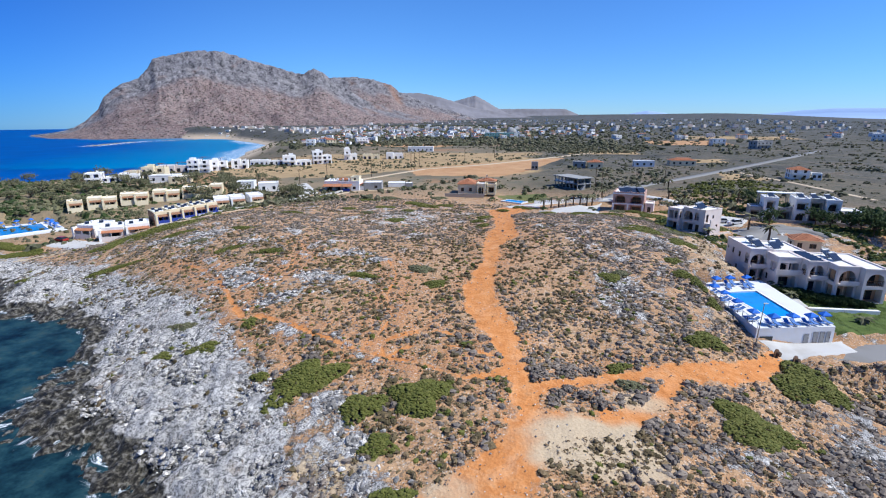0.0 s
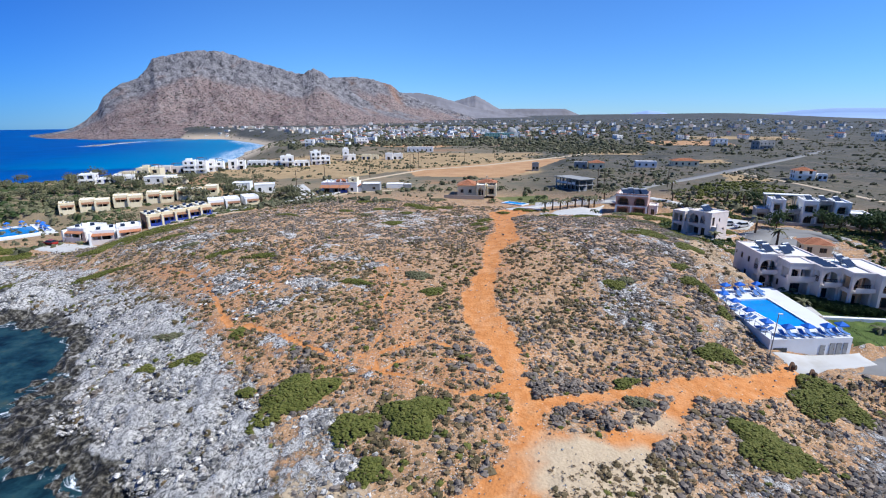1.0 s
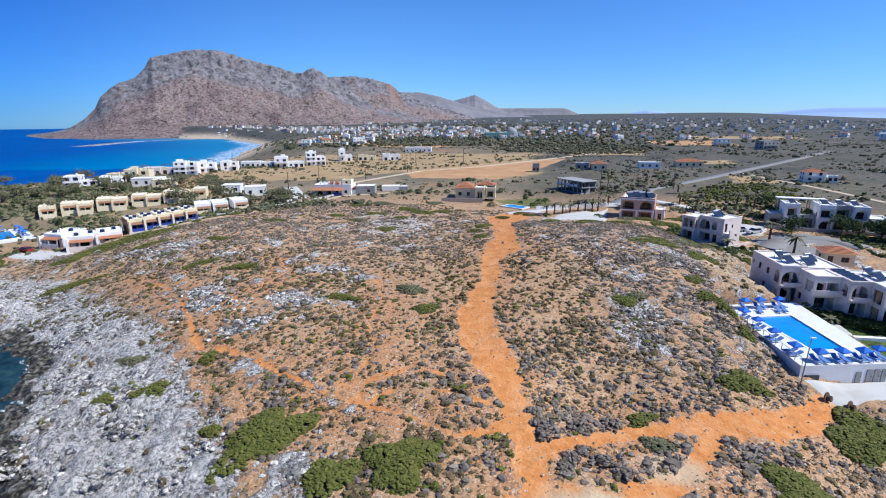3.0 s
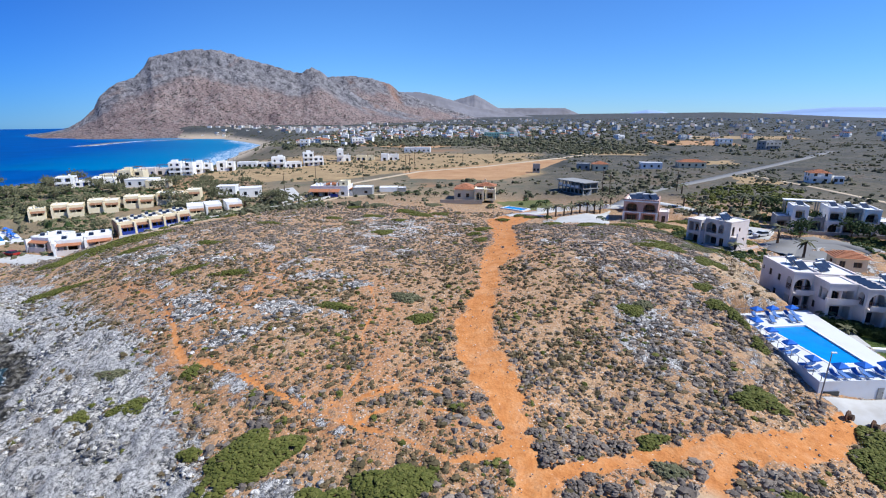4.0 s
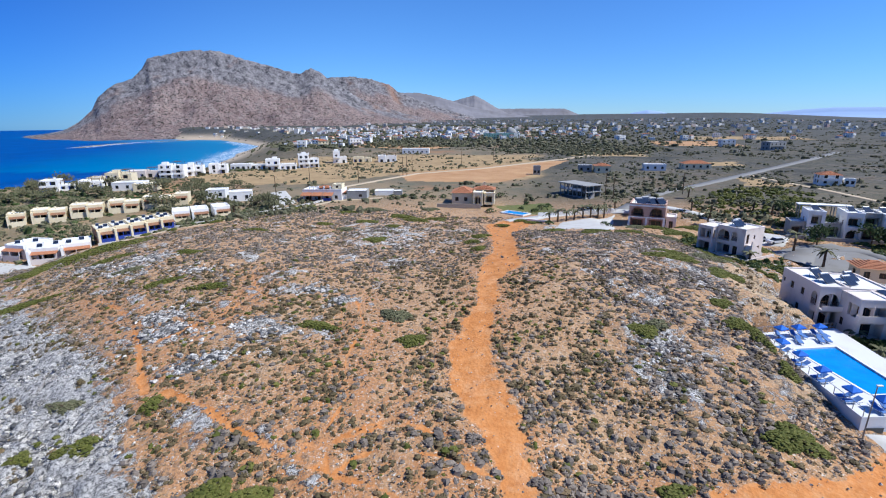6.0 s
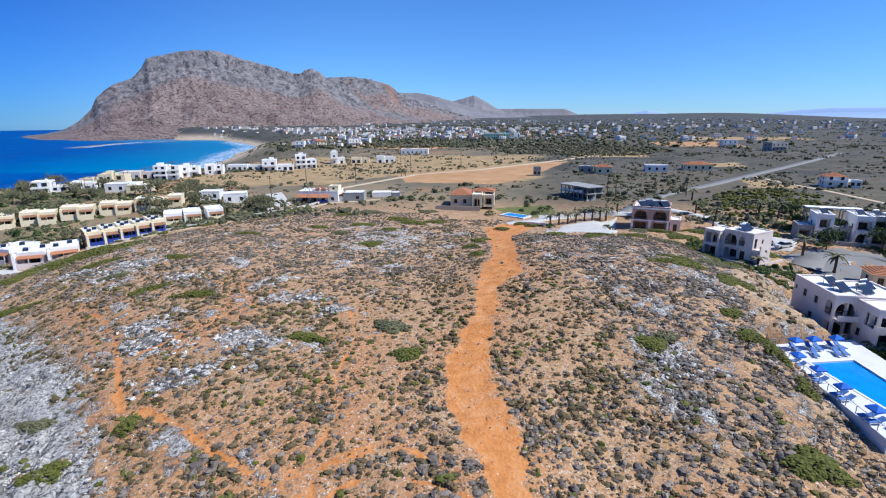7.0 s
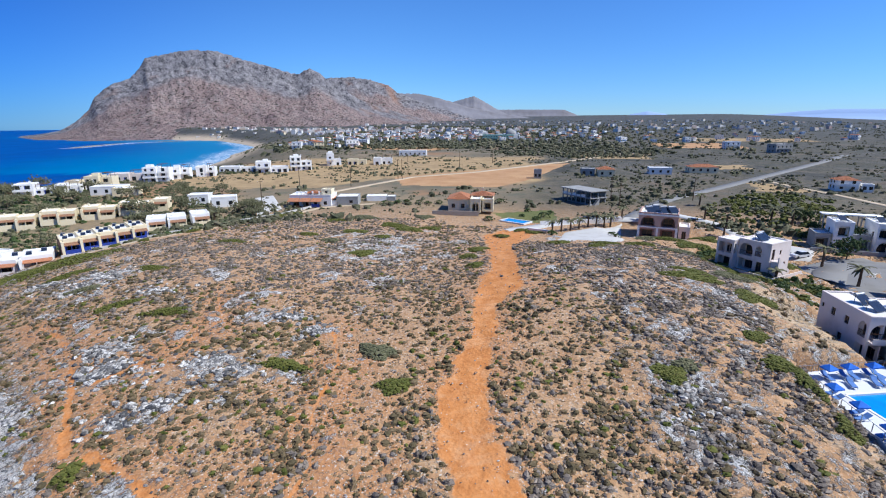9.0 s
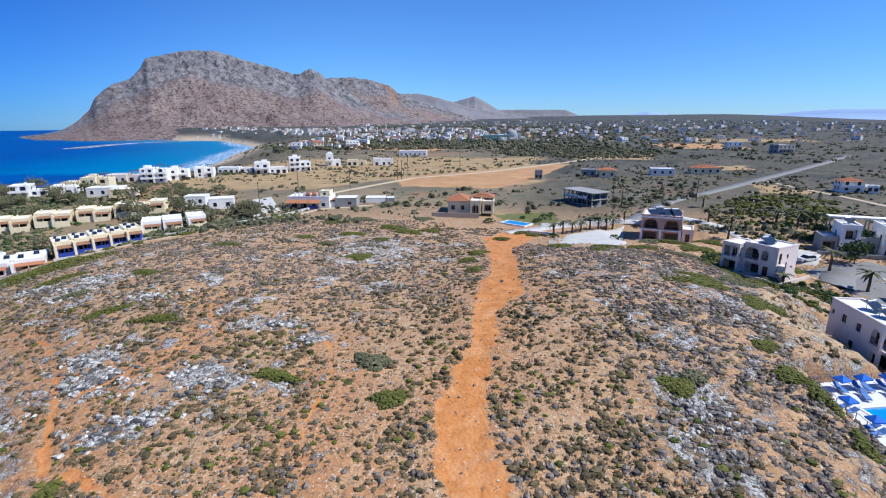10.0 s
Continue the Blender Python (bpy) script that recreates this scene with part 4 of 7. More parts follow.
def build_guest_house_b3():
    ob = root("guest_house", pose(56.2, 155.6, 8.2, 0, 0, -27), "rose and white guest house with two arched bays", "house")
    bays = [(2.3, 3.3, 3.4, 2.5, "arch"), (7.2, 3.3, 3.4, 2.5, "arch"), (2.3, 0.2, 3.4, 2.3, "open"), (7.2, 0.2, 3.4, 2.3, "open")]
    block(ob, 0, 9.5, 0, 10, 0, 6.5, M_BROWNPINK, inner=M_ROSE, front=bays, left=[(5, 3.6, 0.9, 1.2, "win")], right=[(3, 3.4, 1.0, 2.0, "door"), (7, 3.8, 0.9, 1.1, "win"), (5, 1.0, 0.9, 1.2, "win")])
    part("band", *boxes((-0.1, -0.12, 2.85, 9.6, -0.02, 3.15), (-0.1, -0.12, 6.1, 9.6, -0.02, 6.5), (-0.1, -0.1, 0, 0.45, -0.02, 2.85), (4.5, -0.1, 0, 5.0, -0.02, 2.85), (9.05, -0.1, 0, 9.6, -0.02, 2.85)), M_WHITE, ob, "white plaster band")
    part("terrace_wall", *boxes((-0.6, -2.2, -0.6, 10.1, -2.0, 0.5)), M_PINK, ob)
    block(ob, 9.8, 12.4, 2, 8, 0, 3.0, M_PINK, front=[(1.3, 0, 1.0, 2.1, "door")])
    for hx, hy in ((2.5, 2.0), (6.0, 3.5), (8.0, 4.0), (4.0, 5.0)):
        p = ob.matrix_basis @ Vector((hx, hy, 6.5))
        solar_heater(p.x, p.y, p.z - 0.12, 10, 1.2)
    return ob


def build_apartments():
    """The stepped grey-white complex with arches."""
    ob = root("apartment_complex", pose(99.0, 138.0, 8.6, 0, 0, -24) @ Matrix.Diagonal((0.95, 0.95, 1.0, 1.0)), "stepped white and grey apartment complex with arches and terraces", "apartment building")
    block(ob, -7.5, -4.2, 1.0, 7.0, 0, 3.4, M_GREY, front=[(1.6, 0.2, 2.4, 2.4, "open")])
    block(ob, -4.0, -0.2, 0.5, 7.5, 0, 6.4, M_WHITE, front=[(1.9, 3.3, 2.2, 2.4, "open"), (1.9, 0.2, 2.0, 2.3, "open")], left=[(3, 3.5, 1, 1.2, "win")])
    block(ob, 0.0, 3.8, 1.5, 8.0, 0, 3.4, M_GREY, front=[(1.9, 0.2, 2.8, 2.4, "open")])
    block(ob, 4.0, 7.6, -0.5, 8.0, 0, 6.6, M_WHITE, front=[(1.8, 3.5, 2.8, 2.3, "open"), (1.8, 0.2, 2.7, 2.5, "arch")], left=[(6, 3.5, 1, 1.2, "win")])
    block(ob, 7.8, 11.4, 0.6, 8.0, 0, 6.6, M_GREY, front=[(1.8, 3.5, 2.8, 2.3, "open"), (1.8, 0.2, 2.8, 2.4, "open")])
    block(ob, 11.6, 15.2, -0.8, 8.0, 0, 6.6, M_WHITE, front=[(1.8, 3.5, 2.7, 2.5, "arch"), (1.8, 0.2, 2.8, 2.3, "open")], right=[(3, 3.5, 1, 1.2, "win")])
    block(ob, 15.4, 20.5, 0.2, 7.0, 0, 3.6, M_WHITE, front=[(1.6, 0.2, 2.0, 2.6, "open"), (3.9, 0.2, 1.8, 2.6, "open")])
    part("pergola_roof", *boxes((-4.5, 9.5, 6.9, 8.0, 12.5, 7.15)), M_WHITE, ob)
    for px in (-4.2, -0.2, 3.8, 7.6):
        part("pergola_post", *boxes((px, 9.7, 0, px + 0.25, 9.95, 6.9), (px, 12.0, 0, px + 0.25, 12.25, 6.9)), M_GREY, ob)
    part("boundary_wall", *boxes((20.7, 1.0, -0.5, 40.0, 1.4, 2.0), (-9, -3.2, -0.5, 20.0, -2.9, 0.9)), M_GREY, ob)
    for hx, hy in ((-2, 4), (6, 5), (9.5, 5), (13, 5)):
        p = ob.matrix_basis @ Vector((hx, hy, 6.5))
        solar_heater(p.x, p.y, p.z, 0, 0.9)
    return ob


def build_gatehouse():
    ob = root("gatehouse", pose(82.2, 107.6, 7.6, 0, 0, -20), "small gatehouse with a hipped terracotta roof", "hut")
    block(ob, 0, 5.4, 0, 4.6, 0, 2.7, M_CREAM, front=[(1.2, 0, 1.0, 2.1, "door"), (3.8, 0.9, 1.4, 1.1, "win")], left=[(2.3, 0.9, 1.2, 1.1, "win")], parapet=0)
    part("tiled_roof", *hip_roof(0, 5.4, 0, 4.6, 2.72, 1.2, 0.6), M_TILE, ob, "terracotta tiles")
    return ob


def build_unfinished_house():
    """Two open concrete storeys under a flat slab."""
    ob = root("unfinished_house", pose(49.2, 208.6, height(56, 203) - 0.2, 0, 0, -64.5) @ Matrix.Diagonal((0.8, 0.8, 0.85, 1.0)), "unfinished grey concrete house with open storeys under a slab", "house")
    part("roof", *boxes((-0.8, -0.9, 5.3, 19.4, 9.6, 5.62)), M_GREY, ob)
    part("floor_slab", *boxes((-0.3, -0.3, 2.5, 18.8, 9.2, 2.78)), M_GREY, ob)
    part("base_slab", *boxes((-0.5, -0.5, -0.8, 19.0, 9.4, 0.12)), M_GREY, ob)
    for k in range(7):
        x = 3.0 * k
        for y in (0, 4.3, 8.5):
            part("column", *boxes((x, y, 0.12, x + 0.4, y + 0.4, 2.5)), M_GREY, ob)
            part("column", *boxes((x, y, 2.78, x + 0.4, y + 0.4, 5.3)), M_GREY, ob)
    for k in range(5):
        part("wall", *boxes((3.0 * k + 0.42, 0.1, 2.78, 3.0 * k + 2.98, 0.3, 3.6 if k % 2 else 3.9)), M_WHITE, ob)
    part("wall", *boxes((0.5, 8.6, 2.78, 17.9, 8.8, 5.3)), M_GREY, ob)
    part("wall", *boxes((0.5, 8.6, 0.12, 17.9, 8.8, 2.5)), M_GREY, ob)
    for k in range(9):
        part("stair_step", *boxes((18.9, 1.0 + 0.3 * k, -0.6, 20.1, 1.29 + 0.3 * k, 0.3 + 0.28 * k)), M_GREY, ob)
    return ob


def wall_pieces(x, y, length, z0, z1, openings):
    v, f = wall_mesh(length, z0, z1, 0.2, openings)
    return [(a + x, b + y, c) for a, b, c in v], f


def build_villa():
    ob = root("villa", pose(6.0, 186.5, 9.9, 0, 0, -8) @ Matrix.Scale(1.16, 4), "cream villa with terracotta roofs and arched porch", "villa")
    block(ob, 0, 6.2, 0.5, 9, 0, 3.3, M_CREAM, left=[(3, 1, 1, 1.2, "win"), (6, 1, 1, 1.2, "win")], front=[(1.5, 0.9, 1.0, 1.2, "win"), (4.2, 0.9, 1.0, 1.2, "win")], parapet=0)
    part("tiled_roof", *hip_roof(0, 6.2, 0.5, 9, 3.32, 1.5), M_TILE, ob, "terracotta tiles")
    block(ob, 6.5, 9.4, -2.0, 6, 0, 3.6, M_CREAM, front=[(1.45, 0.3, 1.9, 2.6, "arch")], right=[(1.6, 0.3, 2.0, 2.6, "arch")])
    block(ob, 9.7, 12.8, 0.2, 6, 0, 3.2, M_CREAM, front=[(1.5, 0.6, 2.0, 2.0, "open")], right=[(2.6, 0.9, 1.2, 1.2, "win")])
    part("tiled_roof", *hip_roof(6.5, 12.6, 4.0, 9.5, 3.9, 1.0), M_TILE, ob, "terracotta tiles")
    part("chimney", *boxes((9.0, 7.0, 3.6, 9.7, 7.6, 5.9)), M_CREAM, ob)
    part("garden_wall", *boxes((-4.0, -3.5, -0.6, 9.0, -3.2, 0.7)), M_STONE, ob)
    pool = root("swimming_pool", pose(22.3, 176.2, height(24, 175), 0, 0, -42), "small turquoise garden pool with a white rim", "pool")
    part("rim", *boxes((-0.5, -0.5, -0.5, 8.5, 0, 0.35), (-0.5, 4, -0.5, 8.5, 4.5, 0.35), (-0.5, 0, -0.5, 0, 4, 0.35), (8, 0, -0.5, 8.5, 4, 0.35)), M_DECK, pool)
    part("pool_water", *boxes((0.01, 0.01, -0.4, 7.99, 3.99, 0.22)), M_POOL, pool)
    return ob


def build_farmstead():
    ob = root("taverna", pose(-41.0, 192.0, 9.9, 0, 0, -4), "white taverna with terracotta awnings and terraces", "taverna")
    block(ob, -8, 6.5, 3.5, 11, 0, 4.0, M_WHITE, front=[(2, 0.2, 2, 2.3, "open"), (5.5, 0.2, 2, 2.3, "open"), (9, 0.9, 1.2, 1.2, "win"), (12.4, 0.9, 1.2, 1.2, "win")], left=[(3, 1, 1.2, 1.2, "win")])
    block(ob, 2.5, 6.0, 6, 10, 4.1, 5.6, M_CREAM, front=[(1.7, 0.4, 0.9, 0.8, "win")])
    for k in range(3):
        x = -8 + 4.0 * k
        part("awning", *hexa([(x, 0.4, 2.3), (x + 3.7, 0.4, 2.3), (x + 3.7, 3.4, 3.1), (x, 3.4, 3.1)], [(x, 0.4, 2.45), (x + 3.7, 0.4, 2.45), (x + 3.7, 3.4, 3.25), (x, 3.4, 3.25)]), M_TILE, ob, "terracotta tiled awning")
        part("awning_post", *boxes((x + 0.1, 0.5, -0.5, x + 0.25, 0.65, 2.3), (x + 3.4, 0.5, -0.5, x + 3.55, 0.65, 2.3)), M_WOOD, ob)
    part("blue_screen", *boxes((-0.1, 0.6, 0, 3.3, 0.7, 1.6)), M_BLUE, ob, "blue painted screen")
    for cx in (-6.5, -5, -3.2, -1.0, 1.4):
        part("chimney", *boxes((cx, 6.0, 4.0, cx + 0.5, 6.5, 5.2)), M_WHITE, ob)
    part("tiled_roof", *hip_roof(-3.5, 1.5, 6, 10.5, 4.4, 0.9, 0.2), M_TILE, ob)
    shed = root("shed", pose(-32.6, 196.0, 10.0, 0, 0, 2), "pale concrete shed with a white roof and a tiled lean-to", "shed")
    block(shed, 0, 7.4, 0, 7.5, 0, 3.4, M_GREY, front=[(5.0, 1.2, 1.2, 1.0, "win")], parapet=0.1)
    part("lean_to_roof", *hexa([(-2.6, 0, 2.2), (-0.05, 0, 3.0), (-0.05, 6, 3.0), (-2.6, 6, 2.2)], [(-2.6, 0, 2.4), (-0.05, 0, 3.2), (-0.05, 6, 3.2), (-2.6, 6, 2.4)]), M_TILE, shed, "terracotta tiles")
    part("lean_to_wall", *boxes((-2.3, 0.5, -0.4, -0.05, 5.5, 2.15)), M_WHITE, shed)
    low = root("low_store", pose(-23.5, 205.0, 10.2, 0, 0, 2), "low white flat-roofed store", "shed")
    block(low, 0, 7.0, 0, 5.5, 0, 1.9, M_WHITE, parapet=0.1)
    block(low, 7.2, 10.5, 0.5, 5, 0, 1.7, M_GREY, parapet=0.1)
    return ob


build_hotel()
build_guest_house_b2()
build_guest_house_b3()
build_apartments()
build_gatehouse()
build_unfinished_house()
build_villa()
build_farmstead()


# ---- the holiday village by the sea ----
def terraced_house(m, width, label, group, wall_mat, panel_mat, awning_mat, depth=7.5, tall=4.4):
    """One terraced unit: party walls, recessed front with a loggia, sloping awning and a coloured balcony."""
    ob = root("terraced_house", m, label, "house", group)
    block(ob, 0, width, 1.4, depth, -0.6, tall, wall_mat, front=[(width * 0.55, 0.7, width * 0.55, 2.2, "open")], left=[(depth * 0.5 - 1, 1.8, 0.8, 1.0, "win")], parapet=0.2)
    part("party_wall", *boxes((0.0, -0.6, -0.6, 0.55, 1.38, tall - 0.3)), wall_mat, ob)
    part("party_wall", *boxes((0.6, 0.9, tall - 1.0, width, 1.38, tall + 0.1)), wall_mat, ob)
    part("awning", *hexa([(0.6, -0.35, tall - 1.35), (width - 0.1, -0.35, tall - 1.35), (width - 0.1, 0.85, tall - 0.85), (0.6, 0.85, tall - 0.85)],
                         [(0.6, -0.35, tall - 1.22), (width - 0.1, -0.35, tall - 1.22), (width - 0.1, 0.85, tall - 0.72), (0.6, 0.85, tall - 0.72)]), awning_mat, ob, "sloping brown tiled awning")
    part("balcony_panel", *boxes((0.6, -0.55, -0.6, width - 0.1, -0.45, 1.35)), panel_mat, ob)
    for px in (0.65, width * 0.5, width - 0.25):
        part("balcony_post", *boxes((px, -0.44, 1.35, px + 0.14, -0.3, tall - 1.3)), panel_mat, ob)
    part("shutter", *boxes((0.62, 1.15, -0.4, width * 0.30, 1.38, tall - 1.05)), panel_mat, ob)
    part("shutter", *boxes((width * 0.80, 1.15, -0.4, width - 0.1, 1.38, tall - 1.05)), panel_mat, ob)
    part("chimney", *boxes((width * 0.3, 4.4, tall - 0.1, width * 0.3 + 0.45, 4.85, tall + 0.9)), wall_mat, ob)
    return ob


def build_village():
    # row with blue balconies
    def row(k):
        return pose(-88.8 + 2.76 * k, 144.3 + 2.54 * k, 7.0 + 0.28 * k, 0, 0, 42.6)
    unit = terraced_house(row(0), 3.75, "cream terraced holiday house with a blue loggia", "blue row", M_CREAM, M_BLUE, M_AWNING, 9.0, 3.7)
    for k in range(1, 5):
        copy_thing(unit, row(k))
    # shade of the end wall, put on as a thin brown sheet
    part("end_wall", *boxes((-0.12, 1.4, -0.6, -0.02, 8.9, 3.6)), M_AWNING, unit, "brown painted end wall")
    for k in range(5):
        for s in range(3):
            p = row(k) @ Vector((1.2 + 1.4 * (s % 2), 2.9 + 2.3 * s, 3.7))
            solar_heater(p.x, p.y, p.z - 0.03, 33, 0.5)
    # three near houses on the white terrace
    unit = terraced_house(pose(-111.5, 140.0, 4.1, 0, 0, -10), 6.2, "white and cream holiday house with a terracotta awning", "near houses", M_WHITE, M_PINK, M_TILE, 9.0, 3.7)
    copy_thing(unit, pose(-100.6, 135.3, 4.1, 0, 0, 20))
    copy_thing(unit, pose(-94.5, 138.3, 4.4, 0, 0, 33))
    for m in (pose(-111.5, 140.0, 4.1, 0, 0, -10), pose(-100.6, 135.3, 4.1, 0, 0, 20), pose(-94.5, 138.3, 4.4, 0, 0, 33)):
        for s in range(2):
            p = m @ Vector((1.6 + 2.6 * s, 3.4 + 2.6 * s, 3.7))
            solar_heater(p.x, p.y, p.z - 0.03, 33, 0.55)
    # second small group
    unit = terraced_house(pose(-78.6, 162.2, 8.9, 0, 0, 28), 4.8, "white holiday house with brown awning among trees", "hill houses", M_WHITE, M_CREAM, M_AWNING, 8.5, 3.2)
    copy_thing(unit, pose(-74.0, 164.8, 9.0, 0, 0, 30))
    copy_thing(unit, pose(-68.6, 168.0, 9.2, 0, 0, 32))
    # long rear row
    unit = terraced_house(pose(-135.5, 169.5, 6.7, 0, 0, 36), 4.6, "yellow cream terraced house with a dark awning", "rear row", M_CREAM, M_CREAM, M_AWNING, 7.5, 3.5)
    spots = ((-131.0, 172.6), (-126.6, 175.6), (-122.2, 178.4), (-117.8, 181.1), (-113.3, 183.8), (-108.8, 186.2), (-104.2, 188.4), (-99.4, 190.2), (-94.6, 191.8))
    for k, (x, y) in enumerate(spots):
        copy_thing(unit, pose(x, y + (0.9, -0.6, 0.4, -0.9, 0.8, -0.3, 0.9, -0.8, 0.5)[k], 6.9 + 0.27 * k + (0.3, -0.2, 0.5, 0, 0.4, -0.3, 0.5, 0.1, 0.6)[k], 0, 0, 34 - 2.0 * k))
    # garden wall along the lane
    wall = root("garden_wall", pose(0, 0, 0), "long low pale concrete garden wall along the lane", "wall")
    line = ((-87.5, 142), (-74, 154.5), (-66, 161), (-57, 170), (-46, 181.5), (-39, 196))
    for (ax, ay), (bx, by) in zip(line, line[1:]):
        n = max(2, int(math.hypot(bx - ax, by - ay) / 6))
        for k in range(n):
            x0, y0, x1, y1 = (ax + (bx - ax) * k / n, ay + (by - ay) * k / n, ax + (bx - ax) * (k + 0.97) / n, ay + (by - ay) * (k + 0.97) / n)
            z = min(height(x0, y0), height(x1, y1))
            dx, dy = (y0 - y1), (x1 - x0)
            s = 0.15 / math.hypot(dx, dy)
            low = [(x0 - dx * s, y0 - dy * s), (x1 - dx * s, y1 - dy * s), (x1 + dx * s, y1 + dy * s), (x0 + dx * s, y0 + dy * s)]
            part("wall_panel", *hexa([(a, b, z - 0.6) for a, b in low], [(a, b, z + 0.75) for a, b in low]), M_PAVE, wall)
    # pool of the village
    pool = root("swimming_pool", pose(-138.5, 151.5, 3.9, 0, 0, 48), "large blue village pool with a white rim", "pool")
    part("terrace", *boxes((-12, -10, -1.5, 11, 13, 0)), M_DECK, pool)
    part("rim", *boxes((-8, -6.5, 0, 7.5, -6, 0.15), (-8, 9, 0, 7.5, 9.5, 0.15), (-8, -6, 0, -7.5, 9, 0.15), (7, -6, 0, 7.5, 9, 0.15)), M_WHITE, pool)
    part("pool_water", *boxes((-7.49, -5.99, 0.004, 6.99, 8.99, 0.09)), M_POOL, pool)


build_village()


# ---- the pool terrace ----
DECK_Z = 7.65


def build_pool_terrace():
    ob = root("pool_terrace", pose(0, 0, 0), "raised white pool terrace with painted walls", "terrace")
    loop = [(46.35, 64.7), (58.4, 65.2), (61.2, 86.6), (48.15, 85.2)]
    hole = [(51.0, 68.9), (55.6, 69.1), (56.4, 80.6), (50.2, 80.0)]
    z0, z1 = 4.0, DECK_Z
    verts = [(*p, z1) for p in loop] + [(*p, z1) for p in hole] + [(*p, z0) for p in loop] + [(*p, z1 - 1.6) for p in hole]
    faces = [(k, (k + 1) % 4, 4 + (k + 1) % 4, 4 + k) for k in range(4)] + [(8 + k, 8 + (k + 1) % 4, (k + 1) % 4, k) for k in range(4)]
    faces += [(4 + k, 4 + (k + 1) % 4, 12 + (k + 1) % 4, 12 + k) for k in range(4)] + [(15, 14, 13, 12)]
    part("deck", verts, faces, M_DECK, ob, "white painted concrete deck")
    part("pool_water", [(*p, z1 - 0.16) for p in hole] + [(*p, z1 - 1.55) for p in hole], [(0, 1, 2, 3), (7, 6, 5, 4), (0, 4, 5, 1), (1, 5, 6, 2), (2, 6, 7, 3), (3, 7, 4, 0)], M_POOL, ob, "bright blue pool water")
    part("coping", *joined(*[hexa([(*a, z1), (*b, z1), (b[0] + ox, b[1] + oy, z1), (a[0] + ox, a[1] + oy, z1)],
                                  [(*a, z1 + 0.07), (*b, z1 + 0.07), (b[0] + ox, b[1] + oy, z1 + 0.07), (a[0] + ox, a[1] + oy, z1 + 0.07)])
                             for a, b, ox, oy in ((hole[0], hole[1], 0, -0.3), (hole[1], hole[2], 0.3, 0), (hole[2], hole[3], 0, 0.3), (hole[3], hole[0], -0.3, 0))]), M_WHITE, ob, "white coping stones")
    part("pool_steps", *boxes((53.5, 79.4, z1 - 1.2, 56.0, 80.1, z1 - 0.3), (53.5, 78.8, z1 - 1.2, 56.0, 79.4, z1 - 0.5)), M_BLUE, ob, "blue tiled pool steps")
    for k, (x, w, h) in enumerate(((47.0, 1.9, 1.35), (53.8, 0.7, 1.6), (55.2, 0.7, 1.9), (56.2, 0.7, 1.9), (57.2, 0.6, 1.9))):
        y = 64.7 + (x - 46.35) * 0.0415 - 0.03
        frame_ob = part("door" if k else "machine_room_opening", *boxes((x, y - 0.05, 5.0, x + w, y + 0.02, 5.0 + h)), M_METAL if k else M_GLASS, ob)
        if k:
            part("door_handle", *boxes((x + w - 0.14, y - 0.1, 5.9, x + w - 0.06, y - 0.05, 6.02)), M_WOOD, frame_ob)
    rail = [((46.5, 64.8), (48.25, 85.0)), ((48.3, 85.1), (60.9, 86.4))]
    for (ax, ay), (bx, by) in rail:
        n = 14
        for k in range(n + 1):
            x, y = ax + (bx - ax) * k / n, ay + (by - ay) * k / n
            part("rail_post", *boxes((x - 0.03, y - 0.03, z1, x + 0.03, y + 0.03, z1 + 0.95)), M_METAL, ob)
        part("rail", *tube([(ax, ay, z1 + 0.95), (bx, by, z1 + 0.95)], (0.03, 0.03), 6), M_METAL, ob)
    return ob


def parasol(x, y, turn, tilt):
    ob = root("parasol", pose(x, y, DECK_Z, 0, 0, turn), "bright blue square canvas parasol", "parasol", "pool parasols")
    part("pole", *tube([(0, 0, 0), (0, 0, 2.0)], (0.03, 0.025), 6), M_WHITE, ob)
    part("base", *tube([(0, 0, 0), (0, 0, 0.1)], (0.28, 0.25), 8), M_GREY, ob)
    s, top = 0.64, (0, 0, 2.0)
    rim = [(s * a, s * b, 1.55 + tilt * a) for a, b in ((-1, -1), (0, -1.04), (1, -1), (1.04, 0), (1, 1), (0, 1.04), (-1, 1), (-1.04, 0))]
    low = [(a, b, c - 0.16) for a, b, c in rim]
    under = (0, 0, 1.98)
    faces = [(8 + 8, k, (k + 1) % 8) for k in range(8)] + [(k, 8 + k, 8 + (k + 1) % 8, (k + 1) % 8) for k in range(8)] + [(17, 8 + (k + 1) % 8, 8 + k) for k in range(8)]
    part("canopy", rim + low + [top, under], faces, M_CLOTH, ob, "blue canvas canopy")
    for k in range(0, 8, 2):
        part("rib", *tube([(0, 0, 1.96), tuple(c * 0.98 for c in rim[k])], (0.012, 0.012), 4), M_METAL, ob)
    return ob


